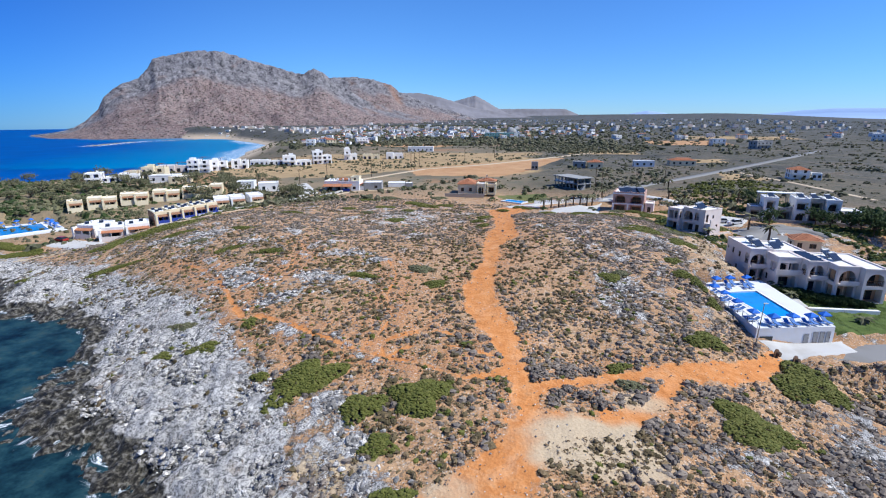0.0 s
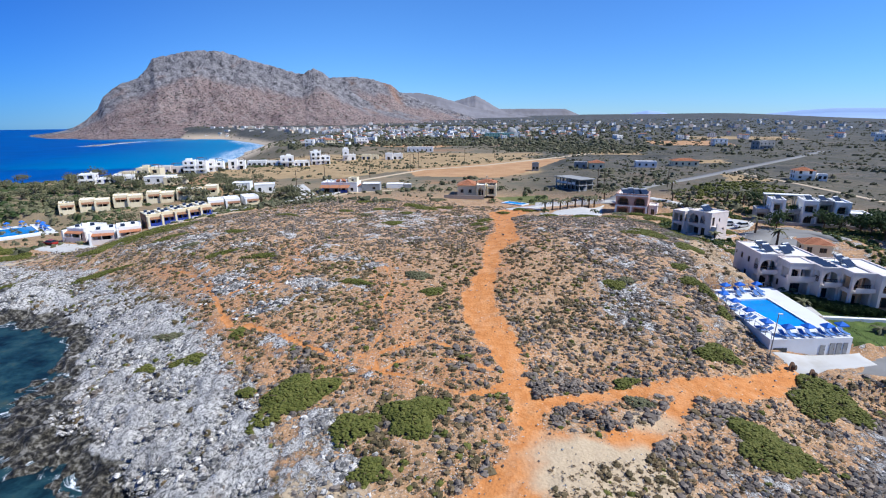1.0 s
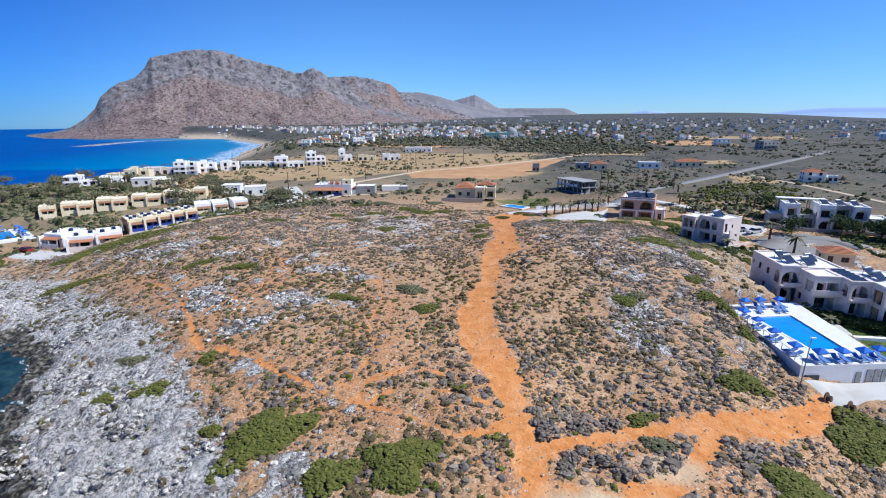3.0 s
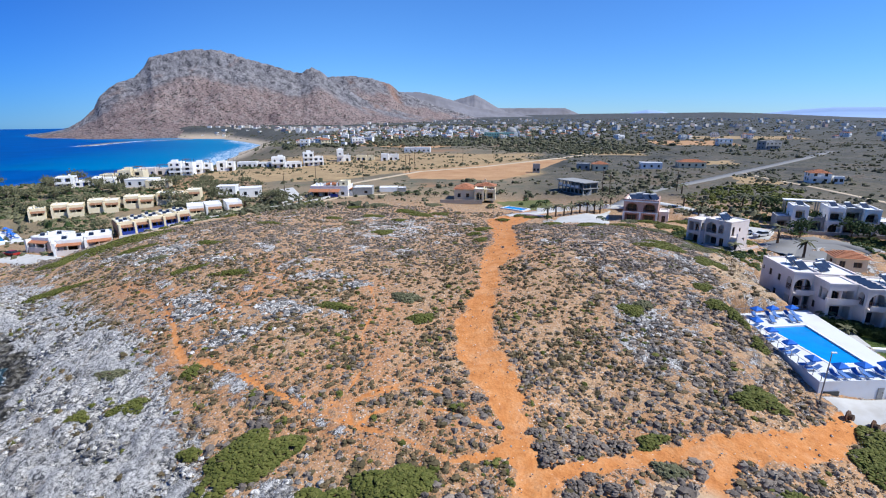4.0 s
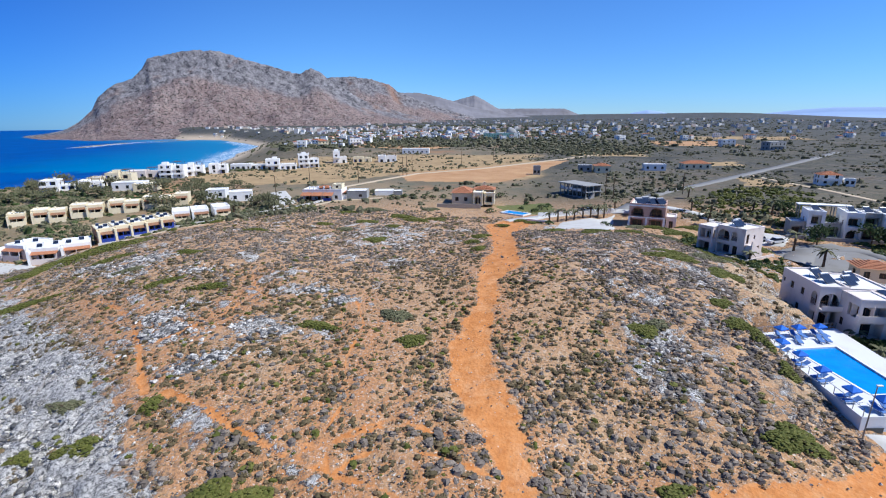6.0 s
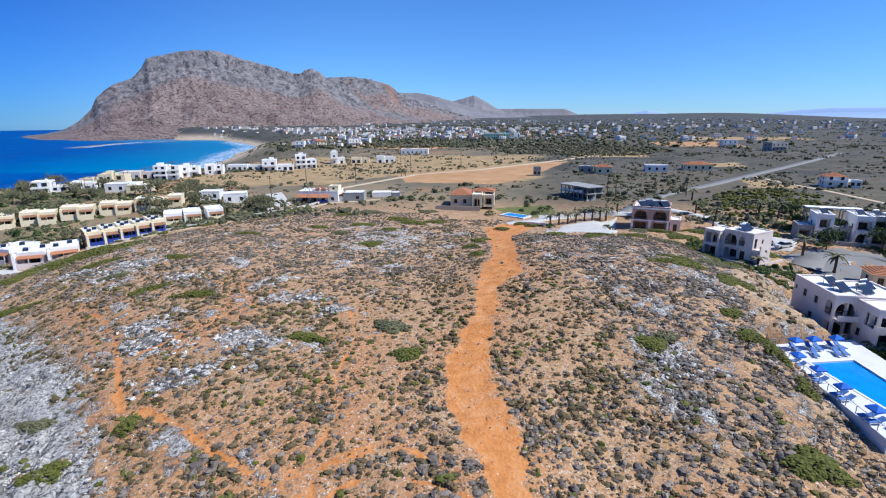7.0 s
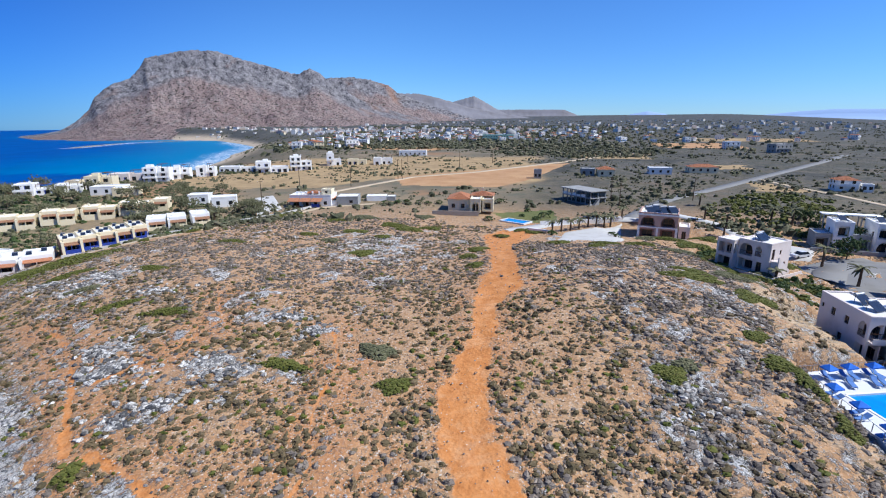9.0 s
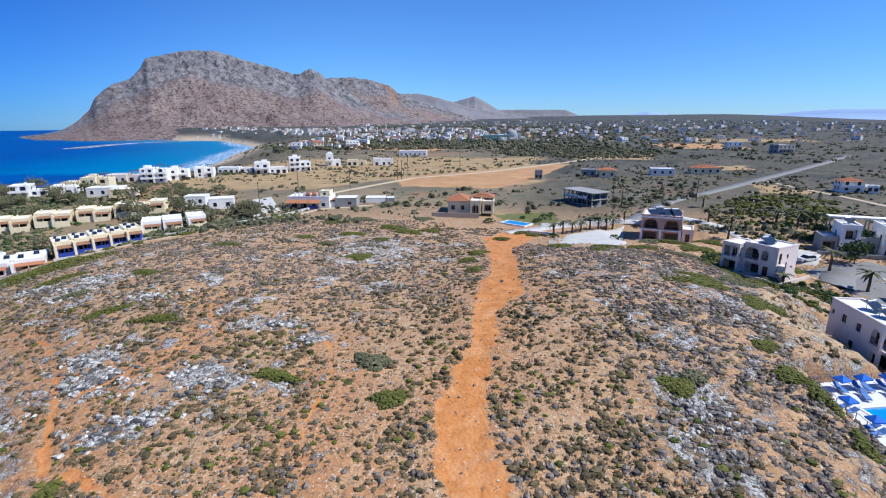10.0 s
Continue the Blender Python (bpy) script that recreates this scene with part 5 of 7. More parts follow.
def sun_lounger(x, y, turn):
    ob = root("sun_lounger", pose(x, y, DECK_Z, 0, 0, turn), "white sun lounger with a blue cushion", "sun lounger", "pool loungers")
    part("frame", *boxes((-0.33, -0.95, 0.26, -0.28, 0.95, 0.32), (0.28, -0.95, 0.26, 0.33, 0.95, 0.32), (-0.28, -0.95, 0.26, 0.28, -0.9, 0.32), (-0.28, 0.3, 0.26, 0.28, 0.35, 0.32)), M_WHITE, ob)
    part("cushion", *boxes((-0.3, -0.93, 0.325, 0.3, 0.33, 0.41)), M_SHADEDCLOTH, ob, "faded blue cushion")
    part("backrest", *hexa([(-0.3, 0.34, 0.33), (0.3, 0.34, 0.33), (0.3, 0.9, 0.68), (-0.3, 0.9, 0.68)], [(-0.3, 0.3, 0.41), (0.3, 0.3, 0.41), (0.3, 0.86, 0.76), (-0.3, 0.86, 0.76)]), M_SHADEDCLOTH, ob, "raised faded blue backrest")
    for lx in (-0.3, 0.27):
        for ly in (-0.85, 0.6):
            part("leg", *boxes((lx, ly, 0, lx + 0.04, ly + 0.04, 0.26)), M_WHITE, ob)
    return ob


def build_pool_furniture():
    spots = ((50.7, 83.6), (53.5, 83.8), (56.7, 84.0), (47.9, 79.5), (47.8, 75.8), (47.7, 71.9), (47.4, 67.8), (49.4, 65.8), (52.2, 65.9), (55.2, 66.1), (57.4, 66.4))
    first = parasol(*spots[0], 10, 0.05)
    rnd = random.Random(4)
    for x, y in spots[1:]:
        copy_thing(first, pose(x, y, DECK_Z, rnd.uniform(-5, 5), rnd.uniform(-5, 5), rnd.uniform(-12, 12)))
    bed = sun_lounger(*spots[0], 0)
    for x, y in spots[1:]:
        for d in (-0.5, 0.5):
            side = x < 49
            copy_thing(bed, pose(x + (0 if side else d), y + (d if side else 0), DECK_Z, 0, 0, rnd.uniform(-8, 8) + (-90 if side else 0)))
    village = pose(-138.5, 151.5, 3.92, 0, 0, 48)
    for x, y in ((9.2, -4), (9.0, 0), (9.4, 4), (9.0, 8), (5, 11.2), (1, 11.4), (-3, 11.0), (-10, 3), (-10, 8)):
        copy_thing(first, village @ pose(x, y, 0, rnd.uniform(-4, 4), rnd.uniform(-4, 4), rnd.uniform(0, 60)))
        for d in (-0.6, 0.6):
            copy_thing(bed, village @ pose(x + d, y - 0.4, 0, 0, 0, rnd.uniform(-30, 30)))
    for x, y in ((52.3, 82.0), (55.4, 82.2), (56.4, 82.3)):
        copy_thing(bed, pose(x, y, DECK_Z, 0, 0, rnd.uniform(-20, 20)))


build_pool_terrace()
build_pool_furniture()
# ---- roads and paved ground ----
def ribbon(name, line, material, label, category, lift=0.07, step=4.0):
    """A road of (x, y, half width) that lies on the land, with a slight edge."""
    pts = []
    for a, b in zip(line, line[1:]):
        n = max(1, int(math.hypot(b[0] - a[0], b[1] - a[1]) / step))
        pts += [tuple(p + (q - p) * k / n for p, q in zip(a, b)) for k in range(n)]
    pts.append(line[-1])
    verts, faces = [], []
    for k, (x, y, w) in enumerate(pts):
        a, b = pts[max(k - 1, 0)], pts[min(k + 1, len(pts) - 1)]
        dx, dy = b[0] - a[0], b[1] - a[1]
        s = w / math.hypot(dx, dy)
        nx, ny = dy * s, -dx * s
        for f, drop in ((-1.06, -0.4), (-1, 0), (0, 0.04), (1, 0), (1.06, -0.4)):
            px, py = x + nx * f, y + ny * f
            verts.append((px, py, max(height(px, py), height(x, y) - 0.3) + lift + drop))
        if k:
            m = 5 * k
            faces += [(m - 5 + s, m - 4 + s, m + 1 + s, m + s) for s in range(4)]
    ob = part(name, verts, faces, material, None, "", False)
    return tagged(ob, label, category, kind="structure")


ribbon("road", ((60, 172, 2.2), (71, 185, 2.2), (80, 194, 2.2), (91, 205, 2.2), (110, 221, 2.2), (130, 238, 2.3), (157, 261, 2.3), (188, 287, 2.4), (242, 333, 2.5), (300, 385, 2.6)),
       M_ASPHALT, "worn grey asphalt road across the plain", "road", 0.12)
ribbon("dirt_track", ((153, 254, 1.5), (152, 245, 1.5), (151, 228, 1.5), (151, 206, 1.5), (149, 185, 1.5), (147, 160, 1.5)), M_DIRT, "pale dirt track through scrub", "track", 0.10)
ribbon("dirt_track", ((-43, 224, 1.5), (-11, 276, 1.8), (24, 298, 2.0), (89, 358, 2.4), (163, 437, 3.0)), M_DIRT, "pale farm track along a field", "track", 0.12)
ribbon("lane", ((-135, 117, 1.4), (-112, 123.5, 1.4), (-99, 129, 1.3), (-92, 136, 1.2), (-85.5, 140.3, 1.2), (-72.5, 152.6, 1.2), (-64.5, 159.3, 1.2), (-55.5, 168.3, 1.2), (-44.5, 180, 1.2), (-37, 193, 1.2), (-20, 200, 1.0)), M_DIRT, "narrow pale lane beside the garden wall", "lane", 0.08)
ribbon("drive", ((22, 163, 1.6), (29, 166.5, 2.4), (36, 170, 2.4), (52, 175, 2.4), (64, 172, 2.4)), M_PAVE, "pale concrete drive", "drive", 0.08)
ribbon("drive", ((78, 118, 2.4), (83, 124, 2.8), (90, 128, 2.8), (97, 126, 2.6), (100, 118, 2.4)), M_ASPHALT, "grey courtyard drive behind the hotel", "drive", 0.25)
ribbon("drive", ((75, 143, 1.6), (80, 150, 1.6), (80, 160, 1.6), (74, 172, 1.6)), M_PAVE, "pale service drive", "drive", 0.15)


def plaza(name, loop, z, material, label, category, thick=0.6):
    n = len(loop)
    verts = [(x, y, z) for x, y in loop] + [(x, y, z - thick) for x, y in loop]
    faces = [tuple(range(n)), tuple(reversed(range(n, 2 * n)))] + [(n + k, n + (k + 1) % n, (k + 1) % n, k) for k in range(n)]
    ob = part(name, verts, faces, material)
    return tagged(ob, label, category, kind="structure")


def draped(name, corners, material, label, category, lift=0.1, n=14):
    """A paved sheet between four corners that follows the land."""
    (ax, ay), (bx, by), (cx, cy), (dx, dy) = corners
    u, v = np.meshgrid(np.linspace(0, 1, n), np.linspace(0, 1, n), indexing="ij")
    x = ax * (1 - u) * (1 - v) + bx * u * (1 - v) + cx * u * v + dx * (1 - u) * v
    y = ay * (1 - u) * (1 - v) + by * u * (1 - v) + cy * u * v + dy * (1 - u) * v
    z = ground(x, y)
    edge = (np.minimum(np.minimum(u, 1 - u), np.minimum(v, 1 - v)) < 1e-6)
    return tagged(sheet(name, x, y, z + np.where(edge, -0.2, lift), material, {}), label, category, kind="structure")


draped("parking", ((30.9, 142.5), (47.5, 140.5), (58, 171), (37, 158)), M_PAVE, "pale concrete car park edged with palms", "car park", 0.22)
draped("pavement", ((45.6, 64.4), (60.5, 65.3), (60.2, 61.8), (48.0, 60.0)), M_PAVE, "pale concrete apron below the pool terrace", "pavement", 0.26)
draped("pavement", ((50.2, 59.5), (110, 57.0), (110, 65.6), (59.5, 64.6)), M_ASPHALT, "grey paved forecourt", "pavement", 0.14)
draped("pavement", ((61.4, 75.5), (62.6, 75.5), (65.4, 85.5), (61.9, 88.5)), M_PAVE, "pale garden paving beside the pool", "pavement", 0.22)
draped("pavement", ((-117, 132), (-99.5, 127.5), (-97, 134.5), (-113, 139)), M_PAVE, "white paved yard of the holiday houses", "pavement", 0.15)
draped("pavement", ((-69, 215), (-63, 221), (-49, 190), (-54, 178)), M_PAVE, "pale dusty court beside the taverna", "pavement", 0.15)
draped("pavement", ((77, 108), (97, 112), (98, 134), (79, 130)), M_ASPHALT, "grey asphalt court behind the hotel", "pavement", 0.18)
draped("pavement", ((74, 139), (85, 131), (92, 139), (84, 150)), M_PAVE, "pale paved garden court", "pavement", 0.25)


def kerb_wall(line, tall, thick, material, name, label, category):
    ob = root(name, pose(0, 0, 0), label, category)
    for (ax, ay), (bx, by) in zip(line, line[1:]):
        n = max(1, int(math.hypot(bx - ax, by - ay) / 4))
        for k in range(n):
            x0, y0, x1, y1 = (ax + (bx - ax) * k / n, ay + (by - ay) * k / n, ax + (bx - ax) * (k + 0.98) / n, ay + (by - ay) * (k + 0.98) / n)
            z = (height(x0, y0) + height(x1, y1)) / 2
            dx, dy = (y0 - y1), (x1 - x0)
            s = thick / 2 / max(0.01, math.hypot(dx, dy))
            low = [(x0 - dx * s, y0 - dy * s), (x1 - dx * s, y1 - dy * s), (x1 + dx * s, y1 + dy * s), (x0 + dx * s, y0 + dy * s)]
            part("wall_panel", *hexa([(a, b, z - 0.8) for a, b in low], [(a, b, z + tall) for a, b in low]), material, ob)
    return ob


kerb_wall(((33, 169.5), (58, 171.5)), 1.3, 0.25, M_WHITE, "parking_wall", "low white wall behind the palms", "wall")
kerb_wall(((61.8, 75.0), (72.5, 73.4)), 0.5, 0.7, M_WHITE, "planter_wall", "low pale wall at the end of the hedges", "wall")
kerb_wall(((28, 163.5), (34, 160)), 0.5, 0.4, M_WHITE, "kerb_wall", "low white kerb wall by the drive", "wall")


# ---- poles ----
def street_pole(x, y, tall, lean=0.0, arms=True):
    ob = root("utility_pole", pose(x, y, height(x, y) - 0.3, 0, lean, 25), "dark wooden utility pole with crossarms", "utility pole", "utility poles")
    part("shaft", *tube([(0, 0, 0), (0, 0, tall)], (0.16, 0.1), 7), M_BARK, ob)
    if arms:
        part("crossarm", *boxes((-0.9, -0.06, tall - 0.5, 0.9, 0.06, tall - 0.38)), M_BARK, ob)
        for k in (-0.8, 0.0, 0.8):
            part("insulator", *tube([(k, 0, tall - 0.38), (k, 0, tall - 0.2)], (0.05, 0.04), 6), M_WHITE, ob)
    return ob


for x, y, t in ((-36, 242, 9), (-14, 290, 10), (15, 322, 10), (-17.5, 268, 10), (-15.5, 268.5, 10), (65, 202, 8.5), (63, 188, 8.5), (91, 195, 8), (38, 352, 9), (-60, 200, 9), (-58, 240, 9)):
    street_pole(x, y, t)
lamp = root("street_lamp", pose(45.8, 63.6, height(45.8, 63.6) - 0.2, 0, 2, 0), "slim white lamp post beside the pool terrace", "street lamp")
part("shaft", *tube([(0, 0, 0), (0, 0, 6.4)], (0.08, 0.05), 7), M_METAL, lamp)
part("lamp_head", *boxes((-0.1, -0.1, 6.4, 0.5, 0.1, 6.52)), M_WHITE, lamp)
for x, y in ((47.3, 61.2), (49.2, 60.0)):
    hose = root("cable_drum", pose(x, y, height(x, y) + 0.3, 80, 0, 30), "old wooden cable drum lying by the path", "cable drum")
    part("rim", *tube([(0, 0, -0.06), (0, 0, 0.06)], (0.7, 0.7), 14), M_WOOD, hose)
    part("core", *tube([(0, 0, 0.06), (0, 0, 0.5)], (0.35, 0.35), 10), M_BARK, hose)


# ---- cars ----
def car(m, paint, label):
    ob = root("car", m, label, "car", "parked cars")
    body = [(-0.85, -2.1, 0.35), (0.85, -2.1, 0.35), (0.85, 2.1, 0.35), (-0.85, 2.1, 0.35)]
    top = [(-0.82, -2.0, 0.9), (0.82, -2.0, 0.9), (0.82, 2.0, 0.85), (-0.82, 2.0, 0.85)]
    part("body", *hexa(body, top), paint, ob)
    part("cabin", *hexa([(-0.78, -1.7, 0.9), (0.78, -1.7, 0.9), (0.78, 1.0, 0.88), (-0.78, 1.0, 0.88)], [(-0.62, -1.3, 1.42), (0.62, -1.3, 1.42), (0.62, 0.35, 1.42), (-0.62, 0.35, 1.42)]), M_GLASS, ob, "dark car windows")
    part("roof", *boxes((-0.6, -1.25, 1.421, 0.6, 0.3, 1.46)), paint, ob)
    for x in (-0.85, 0.68):
        for y in (-1.3, 1.3):
            part("wheel", *tube([(x, y, 0.32), (x + 0.17, y, 0.32)], (0.32, 0.32), 10), M_TYRE, ob)
    return ob


def parked(x, y, turn, paint, label):
    return car(pose(x, y, height(x, y) + 0.2, 0, 0, turn), paint, label)


parked(-112.5, 135.8, 75, M_CAR_RED, "small red car parked by the holiday houses")
parked(84.5, 134.5, 100, M_CAR_WHITE, "white car parked in the garden court")
parked(82, 137.5, 80, M_CAR_WHITE, "white car parked near a flower bed")
parked(70.5, 181, 40, M_CAR_DARK, "dark car parked beside the road")
parked(47, 172.5, 70, M_CAR_DARK, "dark blue car parked behind the palms")
parked(50, 173.2, 70, M_CAR_WHITE, "silver car parked behind the palms")


# ---- seafront and town ----
def flat_house(m, wide, deep, tall, floors, material, label, group, tiled=False, name="house"):
    """A plain Mediterranean house: pierced walls, windows, balcony and a flat or tiled roof."""
    ob = root(name, m, label, "house", group)
    spots = []
    per = max(2, int(wide / 3.2))
    for f in range(floors):
        for k in range(per):
            spots.append(((k + 0.5) * wide / per, f * tall / floors + 0.9))
    part("wall", *boxes((0, 0, -1.5, wide, deep, tall)), material, ob)
    if tiled:
        part("roof", *hip_roof(0, wide, 0, deep, tall + 0.02, 1.5), M_TILE, ob, "terracotta tiles")
    else:
        part("roof", *boxes((0.3, 0.3, tall, wide - 0.3, deep - 0.3, tall + 0.12)), M_ROOF, ob)
        part("parapet", *boxes((-0.05, -0.05, tall, wide + 0.05, 0.25, tall + 0.45), (-0.05, deep - 0.25, tall, wide + 0.05, deep + 0.05, tall + 0.45), (-0.05, 0.25, tall, 0.25, deep - 0.25, tall + 0.45), (wide - 0.25, 0.25, tall, wide + 0.05, deep - 0.25, tall + 0.45)), material, ob)
    for c, s in spots:
        part("window", *boxes((c - 0.55, -0.05, s, c + 0.55, 0.02, s + 1.3)), M_GLASS, ob)
    for f in range(floors):
        for c in (deep * 0.3, deep * 0.7):
            s = f * tall / floors + 0.9
            part("window", *boxes((-0.05, c - 0.5, s, 0.02, c + 0.5, s + 1.3)), M_GLASS, ob)
    if floors > 1:
        part("balcony", *boxes((wide * 0.1, -1.2, tall / 2 - 0.1, wide * 0.9, -0.06, tall / 2 + 0.05), (wide * 0.1, -1.2, tall / 2 + 0.05, wide * 0.9, -1.1, tall / 2 + 0.9)), material, ob)
    return ob


def seaside_house(x, y, turn, wide, deep, tall, floors, material, label, seed):
    """A block of flats grown over the years: stepped volumes, deep balconies, roof room, pergola and chimneys."""
    rnd = random.Random(seed)
    ob = root("house", pose(x, y, height(x + 3, y + 3) - 0.3, 0, 0, turn), label, "house", "seafront houses")
    split = wide * rnd.uniform(0.4, 0.65)
    back = rnd.uniform(0.6, 1.8)
    low = tall - (tall / floors if floors > 1 and rnd.random() < 0.6 else 0.5)
    for x0, x1, y0, top in ((0, split, 0, tall), (split + 0.02, wide, back, low)):
        part("wall", *boxes((x0, y0, -2.0, x1, deep, top)), material, ob)
        part("roof", *boxes((x0 + 0.3, y0 + 0.3, top, x1 - 0.3, deep - 0.3, top + 0.1)), M_ROOF, ob)
        part("parapet", *boxes((x0, y0, top, x1, y0 + 0.22, top + 0.55), (x0, deep - 0.22, top, x1, deep, top + 0.55), (x0, y0 + 0.22, top, x0 + 0.22, deep - 0.22, top + 0.55), (x1 - 0.22, y0 + 0.22, top, x1, deep - 0.22, top + 0.55)), material, ob)
        n = max(1, int((x1 - x0) / 2.7))
        per = (x1 - x0) / n
        for f in range(max(1, int(round(top / (tall / floors))))):
            s = f * tall / floors
            for k in range(n):
                c = x0 + (k + 0.5) * per
                w, h, z = (1.5, 2.05, s + 0.15) if rnd.random() < 0.55 else (1.0, 1.15, s + 1.0)
                window = part("window", *boxes((c - w / 2, y0 - 0.04, z, c + w / 2, y0 + 0.02, z + h)), M_GLASS, ob)
                part("shutter", *boxes((c - w / 2 - 0.3, y0 - 0.07, z, c - w / 2, y0 - 0.01, z + h)), rnd.choice((M_BLUE, M_WOOD, M_WHITE)), window)
            if f and rnd.random() < 0.85:
                part("balcony", *boxes((x0 + 0.2, y0 - 1.4, s - 0.08, x1 - 0.2, y0 - 0.08, s + 0.08), (x0 + 0.2, y0 - 1.4, s + 0.08, x1 - 0.2, y0 - 1.3, s + 0.85)), material, ob)
    for f in range(floors):
        for c in (deep * 0.3, deep * 0.7):
            part("window", *boxes((-0.04, c - 0.5, f * tall / floors + 0.9, 0.02, c + 0.5, f * tall / floors + 2.1)), M_GLASS, ob)
    rx = rnd.uniform(0.5, max(0.6, split - 3.2))
    if floors > 1 and tall > 5:
        part("roof_room", *boxes((rx, deep * 0.45, tall + 0.1, rx + 2.6, deep * 0.85, tall + 1.5)), material, ob)
    for k in range(3):
        cx = rnd.uniform(0.6, wide - 1.0)
        base = tall if cx < split else low
        part("chimney", *boxes((cx, deep * 0.3 + 0.8 * k, base, cx + 0.4, deep * 0.3 + 0.8 * k + 0.4, base + rnd.uniform(0.8, 1.5))), material, ob)
    px = split + 0.5
    for k in range(max(2, int((wide - split - 1) / 0.7))):
        part("pergola_slat", *boxes((px + 0.7 * k, back + 0.4, low + 2.2, px + 0.7 * k + 0.14, deep - 1.5, low + 2.34)), M_WOOD, ob)
    for qx in (px, wide - 0.6):
        for qy in (back + 0.5, deep - 1.7):
            part("pergola_post", *boxes((qx, qy, low, qx + 0.14, qy + 0.14, low + 2.2)), M_WOOD, ob)
    return ob


# x, y, turn, width, depth, height, floors, wall
SEAFRONT = ((-163, 217, 24, 12, 8, 4.4, 2, M_WHITE), (-151, 222.5, 26, 8, 8, 3.6, 1, M_WHITE), (-156.5, 235, 14, 13, 8, 3.4, 1, M_CREAM), (-146.5, 233, 12, 10, 8, 5.6, 2, M_CREAM), (-156, 262, 16, 16, 8, 3.4, 1, M_PINK),
            (-138, 259.5, 14, 11, 9, 6.6, 3, M_WHITE), (-130.5, 270.5, 16, 8, 8, 5.4, 2, M_WHITE), (-123.5, 281, 16, 9, 8, 5.0, 2, M_WHITE), (-120, 300, 10, 20, 8, 3.0, 1, M_WHITE),
            (-98.5, 297, 16, 17, 9, 6.0, 2, M_WHITE), (-83, 309, 18, 12, 9, 7.8, 3, M_WHITE), (-69, 339, 12, 9, 8, 7.4, 2, M_WHITE), (-57, 345, 6, 12, 7, 3.2, 1, M_CREAM), (-40, 344, 4, 12, 8, 4.2, 1, M_WHITE))
for k, (x, y, turn, w, d, h, f, wall_mat) in enumerate(SEAFRONT):
    seaside_house(x, y, turn, w, d, h, f, wall_mat, "cream seafront house with stepped flat roofs" if wall_mat is not M_WHITE else "white seafront house with balconies, pergola and flat roofs", 30 + k)
for x, y, w, d, h, turn in ((-136, 221, 12, 7, 3.0, 10), (-126, 219, 9, 6, 2.8, 14), (-76, 196, 8, 6, 3.2, 20), (-88, 203, 7, 6, 3.0, 10)):
    flat_house(pose(x, y, height(x + 3, y + 3), 0, 0, turn), w, d, h, 1, M_CREAM if w == 9 else M_WHITE, "low cream and white house among trees", "village houses")
flat_house(pose(158.5, 217.5, height(162, 218), 0, 0, -20), 7.5, 7, 4.2, 2, M_WHITE, "white country house with a tiled roof", "country houses", True)
flat_house(pose(166.2, 214.5, height(170, 214), 0, 0, -30), 3.6, 4, 2.6, 1, M_WHITE, "white annex of a country house", "country houses")
flat_house(pose(83, 273, height(87, 276), 0, 0, -10), 8, 8, 3.4, 1, M_CREAM, "cream country house with a tiled roof", "country houses", True)
flat_house(pose(75.5, 278, height(79, 280), 0, 0, -16), 7, 6, 3.2, 1, M_GREY, "grey blockwork outbuilding beside a farmhouse", "country houses")
flat_house(pose(49.5, 267, height(51, 268), 0, 0, -10), 3.6, 4, 4.0, 1, M_GREY, "small grey pump house at the field's edge", "country houses")
flat_house(pose(112, 280.5, height(116, 282), 0, 0, -14), 11, 7, 3.0, 1, M_WHITE, "long white country house beside dark trees", "country houses")
flat_house(pose(135, 284, height(139, 286), 0, 0, -10), 14, 8, 3.0, 1, M_CREAM, "long cream house with a low tiled roof", "country houses", True)
flat_house(pose(259, 466, height(263, 468), 0, 0, -10), 12, 9, 6.0, 2, M_WHITE, "white house on the plain", "country houses")
flat_house(pose(268, 413, height(272, 416), 0, 0, 10), 15, 9, 6.4, 2, M_GREY, "unfinished grey concrete frame house", "country houses")
flat_house(pose(452, 512, height(458, 515), 0, 0, -40), 20, 10, 7.0, 2, M_WHITE, "large white villa on the plain", "country houses")
flat_house(pose(-30, 420, height(-26, 424), 0, 0, -2), 22, 9, 3.6, 1, M_WHITE, "long low white building behind trees", "country houses")
flat_house(pose(58, 668, height(70, 674), 0, 0, -6), 40, 14, 7.0, 2, M_MINT, "long pale green public building", "country houses")
dome = root("domed_church", pose(98, 690, height(98, 690), 0, 0, 0), "church with a large grey dome", "church")
part("wall", *boxes((-8, -8, -2, 8, 8, 7)), M_WHITE, dome)
part("dome", *tube([(0, 0, 7), (0, 0, 9), (0, 0, 11.5), (0, 0, 13.2), (0, 0, 14)], (7.2, 7.0, 5.6, 3.2, 0.4), 20), M_GREY, dome, "grey dome", False)


